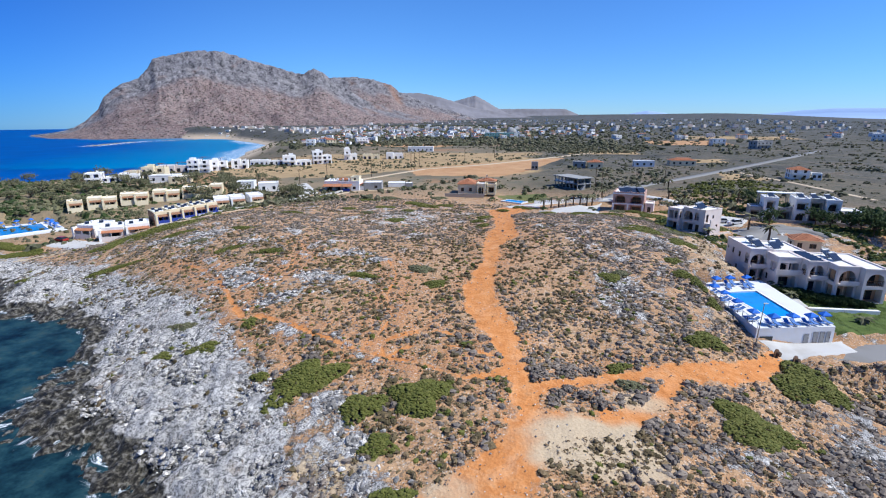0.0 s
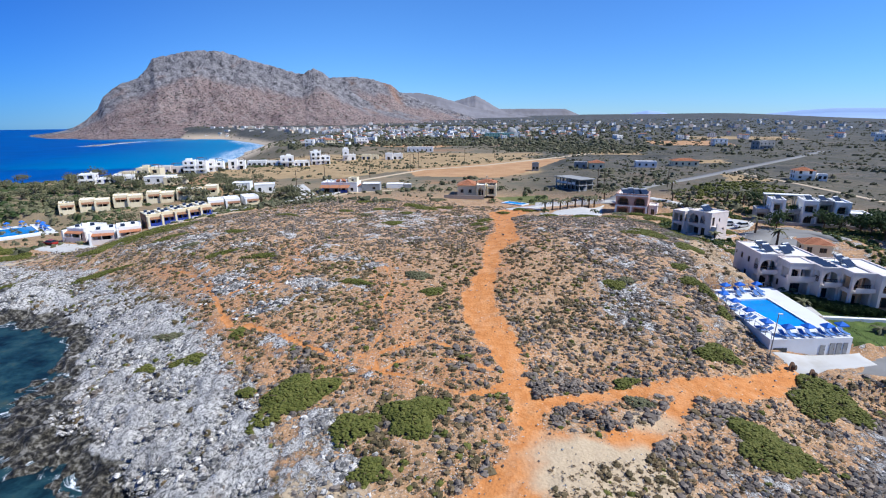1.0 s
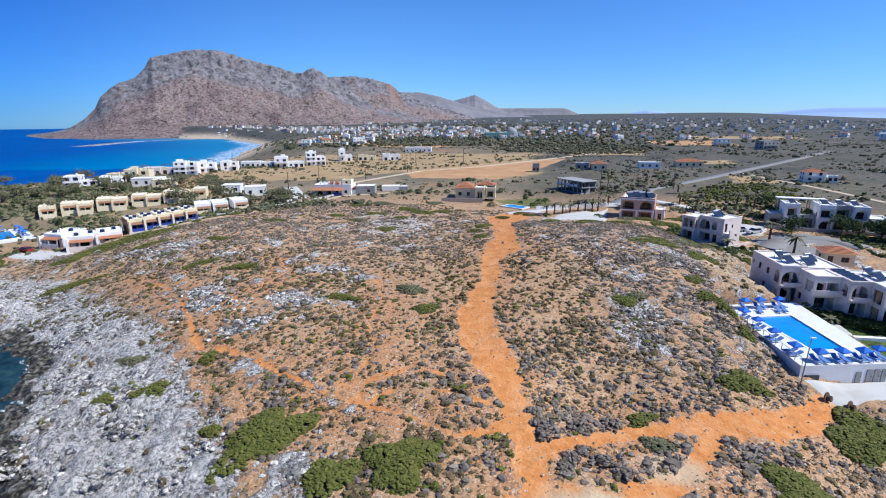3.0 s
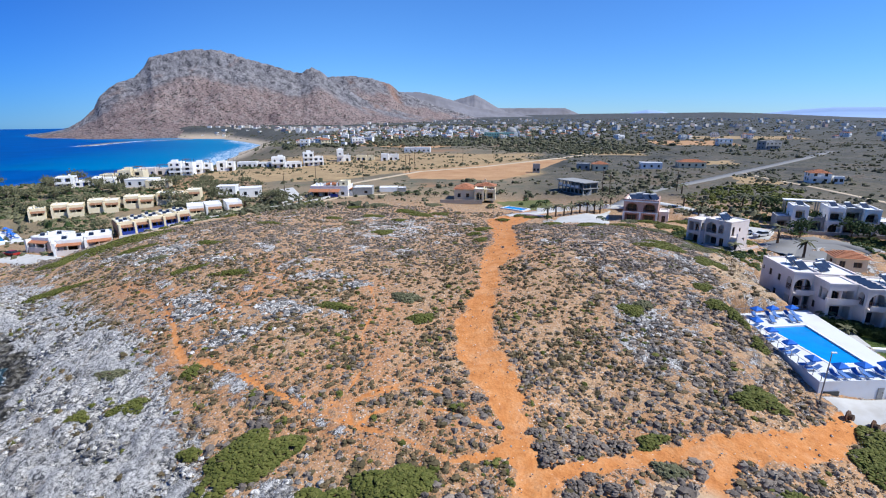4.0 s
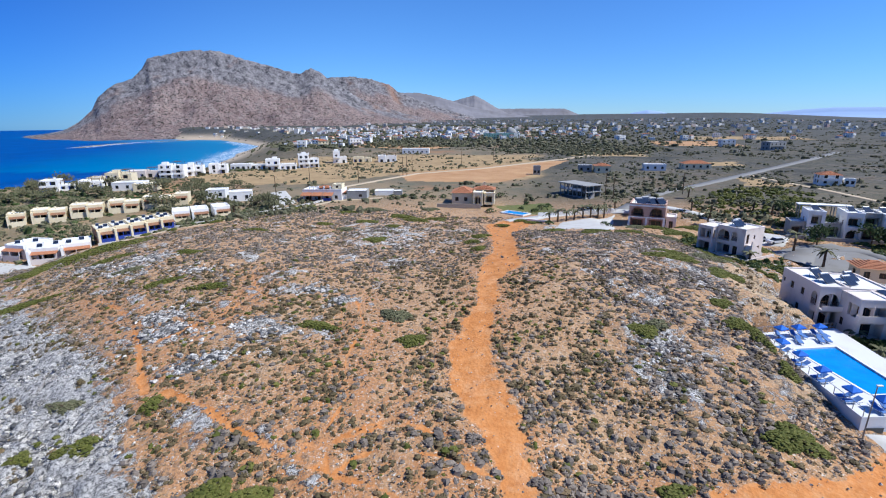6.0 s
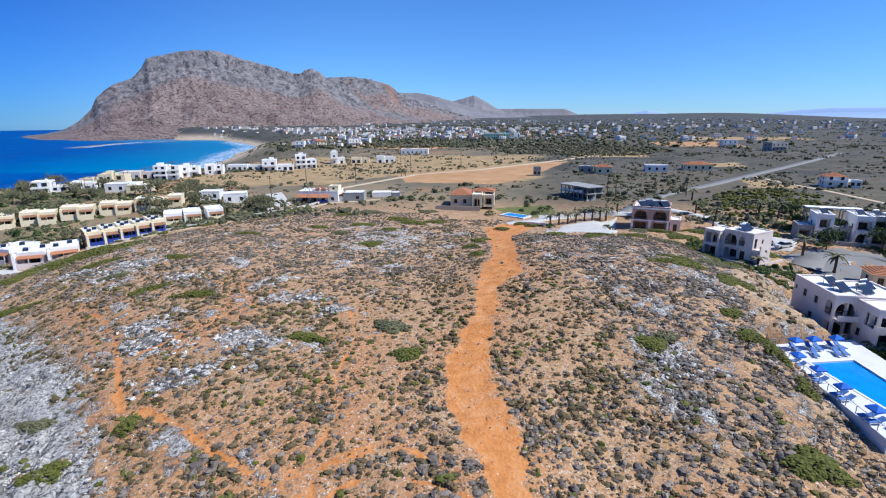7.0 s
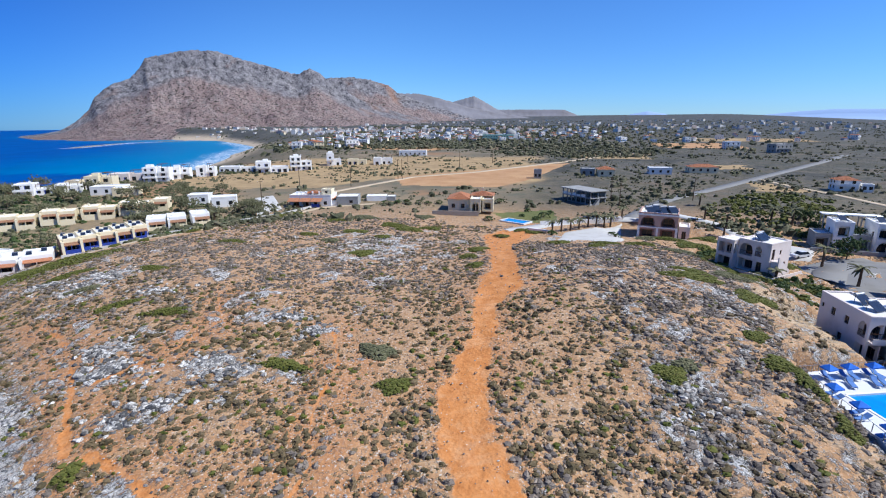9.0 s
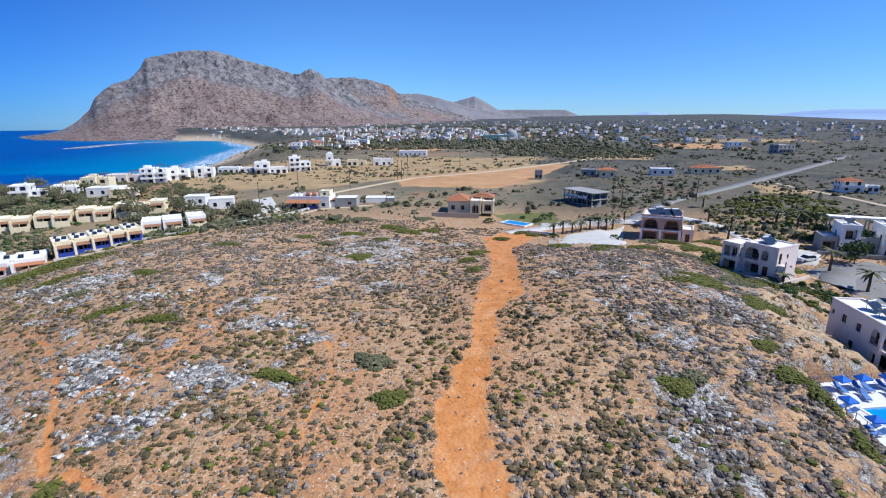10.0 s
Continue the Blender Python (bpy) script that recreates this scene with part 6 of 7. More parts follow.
def build_town():
    """The town on the plain: house kinds built once and copied; the farthest are one mass."""
    rnd = random.Random(11)
    kinds = []
    for w, d, h, f, mat, tiled, text in ((9, 8, 6.2, 2, M_WHITE, False, "white two-storey town house"), (11, 9, 3.4, 1, M_WHITE, False, "low white town house"),
                                         (10, 8, 6.0, 2, M_CREAM, True, "cream town house with tiled roof"), (8, 8, 6.4, 2, M_WHITE, True, "white town house with tiled roof"),
                                         (13, 9, 6.6, 2, M_WHITE, False, "wide white apartment house"), (9, 8, 3.6, 1, M_PINK, True, "pale pink cottage with tiled roof")):
        kinds.append((w, d, h, f, mat, tiled, text))
    protos, spots = [], []
    while len(spots) < 700:
        if rnd.random() < 0.7:
            dist, az = rnd.uniform(520, 1250), rnd.gauss(-6, 11)
        else:
            dist, az = rnd.uniform(600, 2300), rnd.uniform(-12, 42)
        x, y = dist * math.sin(radians(az)), dist * math.cos(radians(az))
        if az < -19 or az > 43 or any(abs(x - a) < 9 and abs(y - b) < 9 for a, b in spots) or (x < -170 and y < 900) or (dist < 640 and -8 < az < 40):
            continue
        spots.append((x, y))
    spots.sort(key=lambda p: math.hypot(*p))
    near, far = spots[:285], spots[285:]
    for k, (x, y) in enumerate(near):
        turn = rnd.uniform(-25, 35)
        kind = rnd.randrange(6)
        m = pose(x, y, height(x, y) + 0.4, 0, 0, turn)
        if kind not in [p[0] for p in protos]:
            w, d, h, f, mat, tiled, text = kinds[kind]
            protos.append((kind, flat_house(m, w, d, h, f, mat, text + " on the plain", "town houses", tiled)))
        else:
            copy_thing(dict(protos)[kind], m @ Matrix.Scale(rnd.uniform(0.5, 0.78), 4))
    pieces = []
    for x, y in far:
        w, d, h = rnd.uniform(5, 12), rnd.uniform(5, 9), rnd.choice((3.0, 3.4, 5.4, 6.2))
        z = height(x, y)
        pieces.append(turned(boxes((0, 0, -1, w, d, h), (0.4, 0.4, h, w - 0.4, d - 0.4, h + 0.3)), pose(x, y, z, 0, 0, rnd.uniform(-30, 30))))
    for k in range(42):
        t = rnd.random() ** 0.8
        x, y = -390 - 300 * t + rnd.uniform(30, 130), 985 + 270 * t + rnd.uniform(20, 170)
        w, d, h = rnd.uniform(5, 11), rnd.uniform(5, 9), rnd.choice((2.8, 3.2, 5.0))
        pieces.append(turned(boxes((0, 0, -1, w, d, h), (0.4, 0.4, h, w - 0.4, d - 0.4, h + 0.3)), pose(x, y, height(x, y), 0, 0, rnd.uniform(-30, 30))))
    tagged(part("far_houses", *joined(*pieces), M_TOWN), "distant white houses scattered on the plain", "houses", kind="stuff")


build_town()
# ---- plants and stones ----
RNG = np.random.RandomState(7)


def dome_proto(seed, rings=3, segs=7, rough=0.34, spikes=9, flat=0.75):
    """A low bush: an uneven dome with twigs of leaves standing out of it."""
    rs = np.random.RandomState(seed)
    verts, faces = [], []
    for i in range(rings):
        el = (i / rings) * 0.5 * math.pi
        for j in range(segs):
            az = 2 * math.pi * (j + 0.5 * (i % 2)) / segs
            r = 0.5 * (1 + rs.uniform(-rough, rough))
            verts.append((r * math.cos(el) * math.cos(az), r * math.cos(el) * math.sin(az), r * flat * 2 * math.sin(el) * 0.8 - (0.12 if i == 0 else 0)))
    verts.append((0, 0, 0.5 * flat * 1.7))
    for i in range(rings - 1):
        for j in range(segs):
            a, b, c, d = i * segs + j, i * segs + (j + 1) % segs, (i + 1) * segs + (j + 1) % segs, (i + 1) * segs + j
            faces += [(a, b, c), (a, c, d)]
    faces += [((rings - 1) * segs + j, (rings - 1) * segs + (j + 1) % segs, rings * segs) for j in range(segs)]
    for _ in range(spikes):
        az, el = rs.uniform(0, 2 * math.pi), rs.uniform(0.05, 1.3)
        d = np.array([math.cos(el) * math.cos(az), math.cos(el) * math.sin(az), math.sin(el) * flat * 1.6])
        side = np.cross(d, rs.normal(size=3))
        side *= 0.10 / max(1e-6, np.linalg.norm(side))
        n = len(verts)
        verts += [tuple(0.40 * d + side), tuple(0.40 * d - side), tuple((0.55 + 0.18 * rs.rand()) * d)]
        faces.append((n, n + 1, n + 2))
    return np.array(verts), np.array(faces)


def stone_proto(seed, sharp=0.35):
    rs = np.random.RandomState(seed)
    t = (1 + 5 ** 0.5) / 2
    v = np.array([(-1, t, 0), (1, t, 0), (-1, -t, 0), (1, -t, 0), (0, -1, t), (0, 1, t), (0, -1, -t), (0, 1, -t), (t, 0, -1), (t, 0, 1), (-t, 0, -1), (-t, 0, 1)], float)
    v = v / np.linalg.norm(v[0]) * 0.5 * (1 + rs.uniform(-sharp, sharp, (12, 1)))
    v[:, 2] *= 0.8
    f = np.array([(0, 11, 5), (0, 5, 1), (0, 1, 7), (0, 7, 10), (0, 10, 11), (1, 5, 9), (5, 11, 4), (11, 10, 2), (10, 7, 6), (7, 1, 8),
                  (3, 9, 4), (3, 4, 2), (3, 2, 6), (3, 6, 8), (3, 8, 9), (4, 9, 5), (2, 4, 11), (6, 2, 10), (8, 6, 7), (9, 8, 1)])
    return v, f


def crag_proto(seed):
    """A jagged weathered block: each face of a rough stone split in four, its new corners pushed in or out."""
    rs = np.random.RandomState(seed)
    v, f = stone_proto(seed, 0.38)
    verts, mids, faces = [tuple(p) for p in v], {}, []
    for a, b, c in f:
        ids = []
        for p, q in ((a, b), (b, c), (c, a)):
            key = (min(p, q), max(p, q))
            if key not in mids:
                mids[key] = len(verts)
                verts.append(tuple((v[p] + v[q]) / 2 * rs.uniform(0.78, 1.32)))
            ids.append(mids[key])
        faces += [(a, ids[0], ids[2]), (b, ids[1], ids[0]), (c, ids[2], ids[1]), tuple(ids)]
    return np.array(verts), np.array(faces)


def strew(name, protos, x, y, z, size, tall, material, label, category, smooth_it=False):
    """Many small growths or stones joined into one mesh."""
    vs, fs, n = [], [], 0
    which = RNG.randint(0, len(protos), len(x))
    for k, (pv, pf) in enumerate(protos):
        pick = np.where(which == k)[0]
        if not len(pick):
            continue
        a = RNG.uniform(0, 2 * np.pi, len(pick))
        c, s = np.cos(a)[:, None], np.sin(a)[:, None]
        stretch = RNG.uniform(0.8, 1.25, (len(pick), 1))
        sx, sz = size[pick][:, None], (size * tall)[pick][:, None]
        vx = (pv[None, :, 0] * c - pv[None, :, 1] * s) * sx * stretch + x[pick][:, None]
        vy = (pv[None, :, 0] * s + pv[None, :, 1] * c) * sx / stretch + y[pick][:, None]
        vz = pv[None, :, 2] * sz + z[pick][:, None]
        vs.append(np.stack([vx, vy, vz], -1).reshape(-1, 3))
        fs.append((pf[None] + (n + np.arange(len(pick)) * len(pv))[:, None, None]).reshape(-1, 3))
        n += len(pick) * len(pv)
    v, f = np.concatenate(vs), np.concatenate(fs)
    me = bpy.data.meshes.new(name)
    me.vertices.add(len(v))
    me.vertices.foreach_set("co", v.astype(np.float32).ravel())
    me.loops.add(f.size)
    me.loops.foreach_set("vertex_index", f.astype(np.int32).ravel())
    me.polygons.add(len(f))
    me.polygons.foreach_set("loop_start", np.arange(0, f.size, 3, dtype=np.int32))
    me.polygons.foreach_set("use_smooth", np.full(len(f), smooth_it))
    me.materials.append(material)
    me.update()
    return tagged(new(name, me), label, category, kind="stuff")


M_SCRUB = leafy("olive_scrub", [(0.15, (0.085, 0.07, 0.035)), (0.45, (0.14, 0.108, 0.055)), (0.7, (0.19, 0.14, 0.075)), (0.9, (0.27, 0.185, 0.095))])
M_CUSHION = leafy("grey_cushion", [(0.15, (0.125, 0.105, 0.088)), (0.45, (0.20, 0.168, 0.138)), (0.7, (0.275, 0.23, 0.185)), (0.9, (0.35, 0.29, 0.225))])
M_GREEN = leafy("green_scrub", [(0.15, (0.08, 0.092, 0.018)), (0.5, (0.12, 0.128, 0.026)), (0.9, (0.17, 0.165, 0.042))])
M_GRASS = leafy("dry_grass", [(0.15, (0.24, 0.17, 0.10)), (0.5, (0.34, 0.25, 0.14)), (0.9, (0.46, 0.36, 0.22))])
M_TREE = leafy("tree_leaves", [(0.15, (0.085, 0.088, 0.045)), (0.5, (0.145, 0.145, 0.075)), (0.9, (0.22, 0.205, 0.115))])
M_HEDGE = leafy("hedge_leaves", [(0.15, (0.03, 0.05, 0.016)), (0.5, (0.05, 0.08, 0.024)), (0.9, (0.08, 0.11, 0.035))])
M_FAR = leafy("far_leaves", [(0.15, (0.06, 0.066, 0.036)), (0.45, (0.105, 0.108, 0.06)), (0.7, (0.155, 0.145, 0.085)), (0.9, (0.22, 0.19, 0.12))])


def limestone():
    n = Nodes("limestone")
    f = n.math("ADD", n.math("MULTIPLY", n.island(), 0.55), n.math("MULTIPLY", n.noise(1.6, 5, 0.7), 0.45))
    base = n.ramp(f, [(0.25, (0.10, 0.10, 0.10)), (0.45, (0.31, 0.295, 0.27)), (0.68, (0.65, 0.62, 0.57)), (0.9, (0.85, 0.82, 0.76))])
    base = n.mix(n.math("MULTIPLY", n.step(n.noise(0.8, 4, 0.7), 0.55, 0.7), 0.5), base, (0.34, 0.28, 0.21))
    # shade of cracks painted on the blocks as near-black streaks
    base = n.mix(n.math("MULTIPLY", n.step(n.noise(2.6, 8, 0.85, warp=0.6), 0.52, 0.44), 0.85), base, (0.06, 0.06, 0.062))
    n.bump(n.noise(4.0, 6, 0.75), 0.8, 0.1)
    return n.done(base, 0.95, 0.0, 0.15)


M_LIME = limestone()
def tuft_proto(seed, blades=13):
    """A tuft: leaves that stand out from one point, each a small triangle."""
    rs = np.random.RandomState(seed)
    verts, faces = [], []
    for _ in range(blades):
        az, el = rs.uniform(0, 2 * math.pi), rs.uniform(0.1, 1.4)
        d = np.array([math.cos(el) * math.cos(az), math.cos(el) * math.sin(az), math.sin(el)])
        side = np.cross(d, rs.normal(size=3))
        side *= 0.24 / max(1e-6, np.linalg.norm(side))
        n = len(verts)
        tip = (0.42 + 0.2 * rs.rand()) * d
        verts += [tuple(tip * 0.3 + side), tuple(tip * 0.3 - side), tuple(tip)]
        faces.append((n, n + 1, n + 2))
    return np.array(verts), np.array(faces)


def pebble_proto(seed):
    rs = np.random.RandomState(seed)
    v = np.array([(0.5, 0, 0), (0, 0.5, 0), (-0.5, 0, 0), (0, -0.5, 0), (0.06, -0.04, 0.42), (-0.1, 0.12, 0.36), (0, 0, -0.3)]) + rs.uniform(-0.13, 0.13, (7, 3))
    f = np.array([(0, 1, 5), (0, 5, 4), (1, 2, 5), (2, 3, 4), (2, 4, 5), (3, 0, 4), (1, 0, 6), (2, 1, 6), (3, 2, 6), (0, 3, 6)])
    return v, f


DOMES = [dome_proto(k, 2, 7, 0.34, 11) for k in range(12)]
TWIGGY = [dome_proto(20 + k, 2, 6, 0.32, 7, 0.75) for k in range(8)]
LOW = [dome_proto(50 + k, 2, 6, 0.36, 3) for k in range(8)]
TUFTS = [tuft_proto(70 + k) for k in range(10)]
PEBBLES = [pebble_proto(90 + k) for k in range(10)]
STONES = [stone_proto(40 + k) for k in range(8)]
SLABS = [crag_proto(60 + k) for k in range(8)]


def build_scrub():
    n = 185000
    y = RNG.uniform(2, 175, n)
    x = RNG.uniform(-1, 1, n) * (35 + 0.62 * y)
    z = ground(x, y)
    trod, rock = path_mask(x, y), rock_mask(x, y)
    patch = rugged(x, y, 5.0, 3.0)
    slow = rugged(x, y, 16.0, 9.0)
    built = inside(x, y, ((45.5, 61), (47.3, 87), (52, 97), (57, 110), (60, 120), (58, 128), (53, 150), (53, 136), (30, 136), (28, 160), (60, 185), (160, 185), (160, 57), (60, 58)))
    lane = inside(x, y, ((-200, 120), (-101, 131), (-88, 139), (-75, 144.5), (-60, 155), (-49, 180), (-40, 200), (-300, 200)))
    lawns = inside(x, y, ((5, 168), (5, 190), (40, 190), (40, 168)))
    field = inside(x, y, ((20, 150), (16, 156), (33, 172), (56, 172), (52, 140), (32, 136)))
    free = (z > 1.2) & (trod < 0.25) & ~built & ~lane & ~lawns & ~field
    cover = np.clip(0.50 + 0.36 * smooth(x, 15, 28) * smooth(y, 48, 66) + 0.30 * smooth(y, 85, 118) + 0.30 * patch + 0.15 * slow - (0.55 - 0.22 * smooth(y, 68, 90)) * np.clip(rock - 0.36 * smooth(x, 12, 20), 0, 1), 0.02, 0.97)
    keep = free & (RNG.rand(n) < cover)
    x, y, z, rock, slow, patch = (a[keep] for a in (x, y, z, rock, slow, patch))
    size = 0.20 + 0.80 * RNG.rand(len(x)) ** 2.2 * (1 + 0.2 * (patch > 0.3))
    closeness = np.clip((72 - y) / 25, 0, 1) * (rugged(x, y, 6.0, 6.0) > -0.25)
    crest = smooth(y, 88, 122) * 0.6
    right = 0.8 * smooth(x, 18, 32)
    grey = RNG.rand(len(x)) < np.clip(0.12 + 0.40 * closeness + crest + right * 0.6 + 0.2 * slow, 0, 0.9)
    green = ~grey & (RNG.rand(len(x)) < 0.13 + 0.12 * (rock > 0.5))
    brown = ~grey & ~green
    size = np.where(grey & (closeness > 0.3), size * 1.2, size) * (1 + 0.05 * smooth(x, 24, 40) * smooth(y, 55, 75))
    for mask, mat, name, text in ((brown, M_SCRUB, "dry_scrub", "low olive-brown scrub covering the red earth"), (grey, M_CUSHION, "cushion_scrub", "grey rounded spiny cushion shrubs"), (green, M_GREEN, "green_scrub", "small green tufts among the rocks")):
        strew(name, TWIGGY if mat is M_CUSHION else DOMES, x[mask], y[mask], z[mask] - 0.06, size[mask], RNG.uniform(0.42, 0.78, mask.sum()), mat, text, "scrub")


def build_dry_grass():
    """Fine dry litter and grass between the shrubs."""
    n = 34000
    y = 34 + 110 * RNG.rand(n) ** 1.3
    x = RNG.uniform(-1, 1, n) * (32 + 0.6 * y)
    z = ground(x, y)
    keep = (z > 1.5) & (path_mask(x, y) < 0.4) & (rock_mask(x, y) < 0.6) & ~inside(x, y, ((45.5, 61), (47.3, 87), (52, 97), (57, 110), (160, 120), (160, 57), (60, 58)))
    x, y, z = x[keep], y[keep], z[keep]
    strew("dry_grass", [tuft_proto(140 + k, 6) for k in range(8)], x, y, z, RNG.uniform(0.25, 0.6, len(x)), RNG.uniform(0.5, 0.9, len(x)), M_GRASS, "sparse dry grass and litter between shrubs", "grass")


def build_stones():
    n = 225000
    y = RNG.uniform(4, 180, n)
    x = RNG.uniform(-1, 0.75, n) * (45 + 0.72 * y)
    z = ground(x, y)
    rock, trod = rock_mask(x, y), path_mask(x, y)
    clump = rugged(x, y, 3.0, 12.0)
    built = inside(x, y, ((45.5, 61), (47.3, 87), (52, 97), (57, 110), (60, 120), (58, 128), (53, 150), (53, 136), (30, 136), (28, 160), (60, 185), (160, 185), (160, 57), (60, 58)))
    lane = inside(x, y, ((-200, 120), (-101, 131), (-88, 139), (-75, 144.5), (-60, 155), (-49, 180), (-40, 200), (-300, 200)))
    keep = (z > 0.7) & ~built & ~lane & (RNG.rand(n) < np.clip((0.25 + 0.62 * rock + 0.12 * clump + 0.12 * smooth(y, 95, 130)) * (1 - 0.75 * trod), 0, 1))
    x, y, z, rock, clump = (a[keep] for a in (x, y, z, rock, clump))
    size = 0.12 + 0.50 * RNG.rand(len(x)) ** 3.0 * (0.4 + 0.8 * rock) + 0.16 * (rock > 0.4) * (clump > 0.25) * RNG.rand(len(x)) ** 2
    small = size < 0.5
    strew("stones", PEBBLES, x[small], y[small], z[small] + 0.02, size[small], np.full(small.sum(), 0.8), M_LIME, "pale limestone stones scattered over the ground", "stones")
    for ox, oy, rx, ry in OUTCROPS[:4] + OUTCROPS[12:] + ((-21, 83, 4.5, 1.8), (-27, 77, 4, 2), (-19, 97, 2.6, 1.8), (29, 71, 3, 3), (41, 85, 3, 3), (-62, 112, 5, 2.5), (-72, 118, 5, 2.5), (-45, 108, 4, 2)):
        m = int(30 + 34 * rx * ry)
        a, r = RNG.uniform(0, 2 * np.pi, m), np.abs(RNG.normal(0, 0.85, m))
        bx, by = ox + rx * r * np.cos(a), oy + ry * r * np.sin(a)
        fit = (path_mask(bx, by) < 0.2) & (ground(bx, by) > 0.8)
        bx, by = bx[fit], by[fit]
        x, y, z = np.r_[x, bx], np.r_[y, by], np.r_[z, ground(bx, by)]
        size = np.r_[size, (0.2 + (0.8 if ox < 0 else 0.4) * RNG.rand(len(bx)) ** 2.6) * (1.15 - 0.4 * np.clip(r[fit], 0, 1))]
    small = size < 0.5
    big, mid = size >= 0.68, (size >= 0.5) & (size < 0.68)
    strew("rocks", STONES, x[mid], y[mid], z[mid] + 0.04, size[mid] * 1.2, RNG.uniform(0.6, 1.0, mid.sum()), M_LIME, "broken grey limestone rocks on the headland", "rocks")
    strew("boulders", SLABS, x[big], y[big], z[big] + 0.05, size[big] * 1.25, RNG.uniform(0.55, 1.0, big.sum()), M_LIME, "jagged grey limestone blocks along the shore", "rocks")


def green_mat(x, y, rx, ry, tall, turn, material, label, group="", name="bush", count=None):
    """One broad bush: limbs under a crown of many leafy clumps with an uneven outline."""
    rs = np.random.RandomState(int(abs(x * 7 + y * 13)) % 9999)
    n = count or int(min(900, 70 + 72 * rx * ry))
    ang, rad = rs.uniform(0, 2 * np.pi, n), np.sqrt(rs.rand(n))
    edge = 1 + 0.22 * np.sin(3 * ang + rs.rand() * 6) + 0.14 * np.sin(5 * ang + rs.rand() * 6)
    px, py = rad * rx * np.cos(ang) * edge, rad * ry * np.sin(ang) * edge
    c, s = math.cos(radians(turn)), math.sin(radians(turn))
    wx, wy = x + px * c - py * s, y + px * s + py * c
    base = height(x, y)
    wz = ground(wx, wy) + tall * np.sqrt(np.clip(1 - rad ** 2, 0, 1)) * rs.uniform(0.85, 1.0, n) * 0.62 - 0.08
    global RNG
    keep_rng, RNG = RNG, rs
    size = rs.uniform(0.45, 0.9, n) * min(0.76, 0.5 + 0.1 * min(rx, ry))
    crown = strew("crown", LOW, wx - x, wy - y, wz - base, size, rs.uniform(0.35, 0.6, n), material, "", "")
    RNG = keep_rng
    for key in ("kind", "category", "label"):
        if key in crown:
            del crown[key]
    ob = root(name, pose(x, y, base), label, "bush", group)
    crown.parent = ob
    stems = []
    for k in range(5):
        a = 2 * math.pi * k / 5 + rs.rand()
        stems.append(tube([(0, 0, -0.3), (0.3 * rx * math.cos(a), 0.3 * ry * math.sin(a), tall * 0.35), (0.55 * rx * math.cos(a), 0.55 * ry * math.sin(a), tall * 0.5)], (0.09, 0.06, 0.03), 5))
    part("woody_base", *joined(*stems), M_BARK, ob)
    return ob


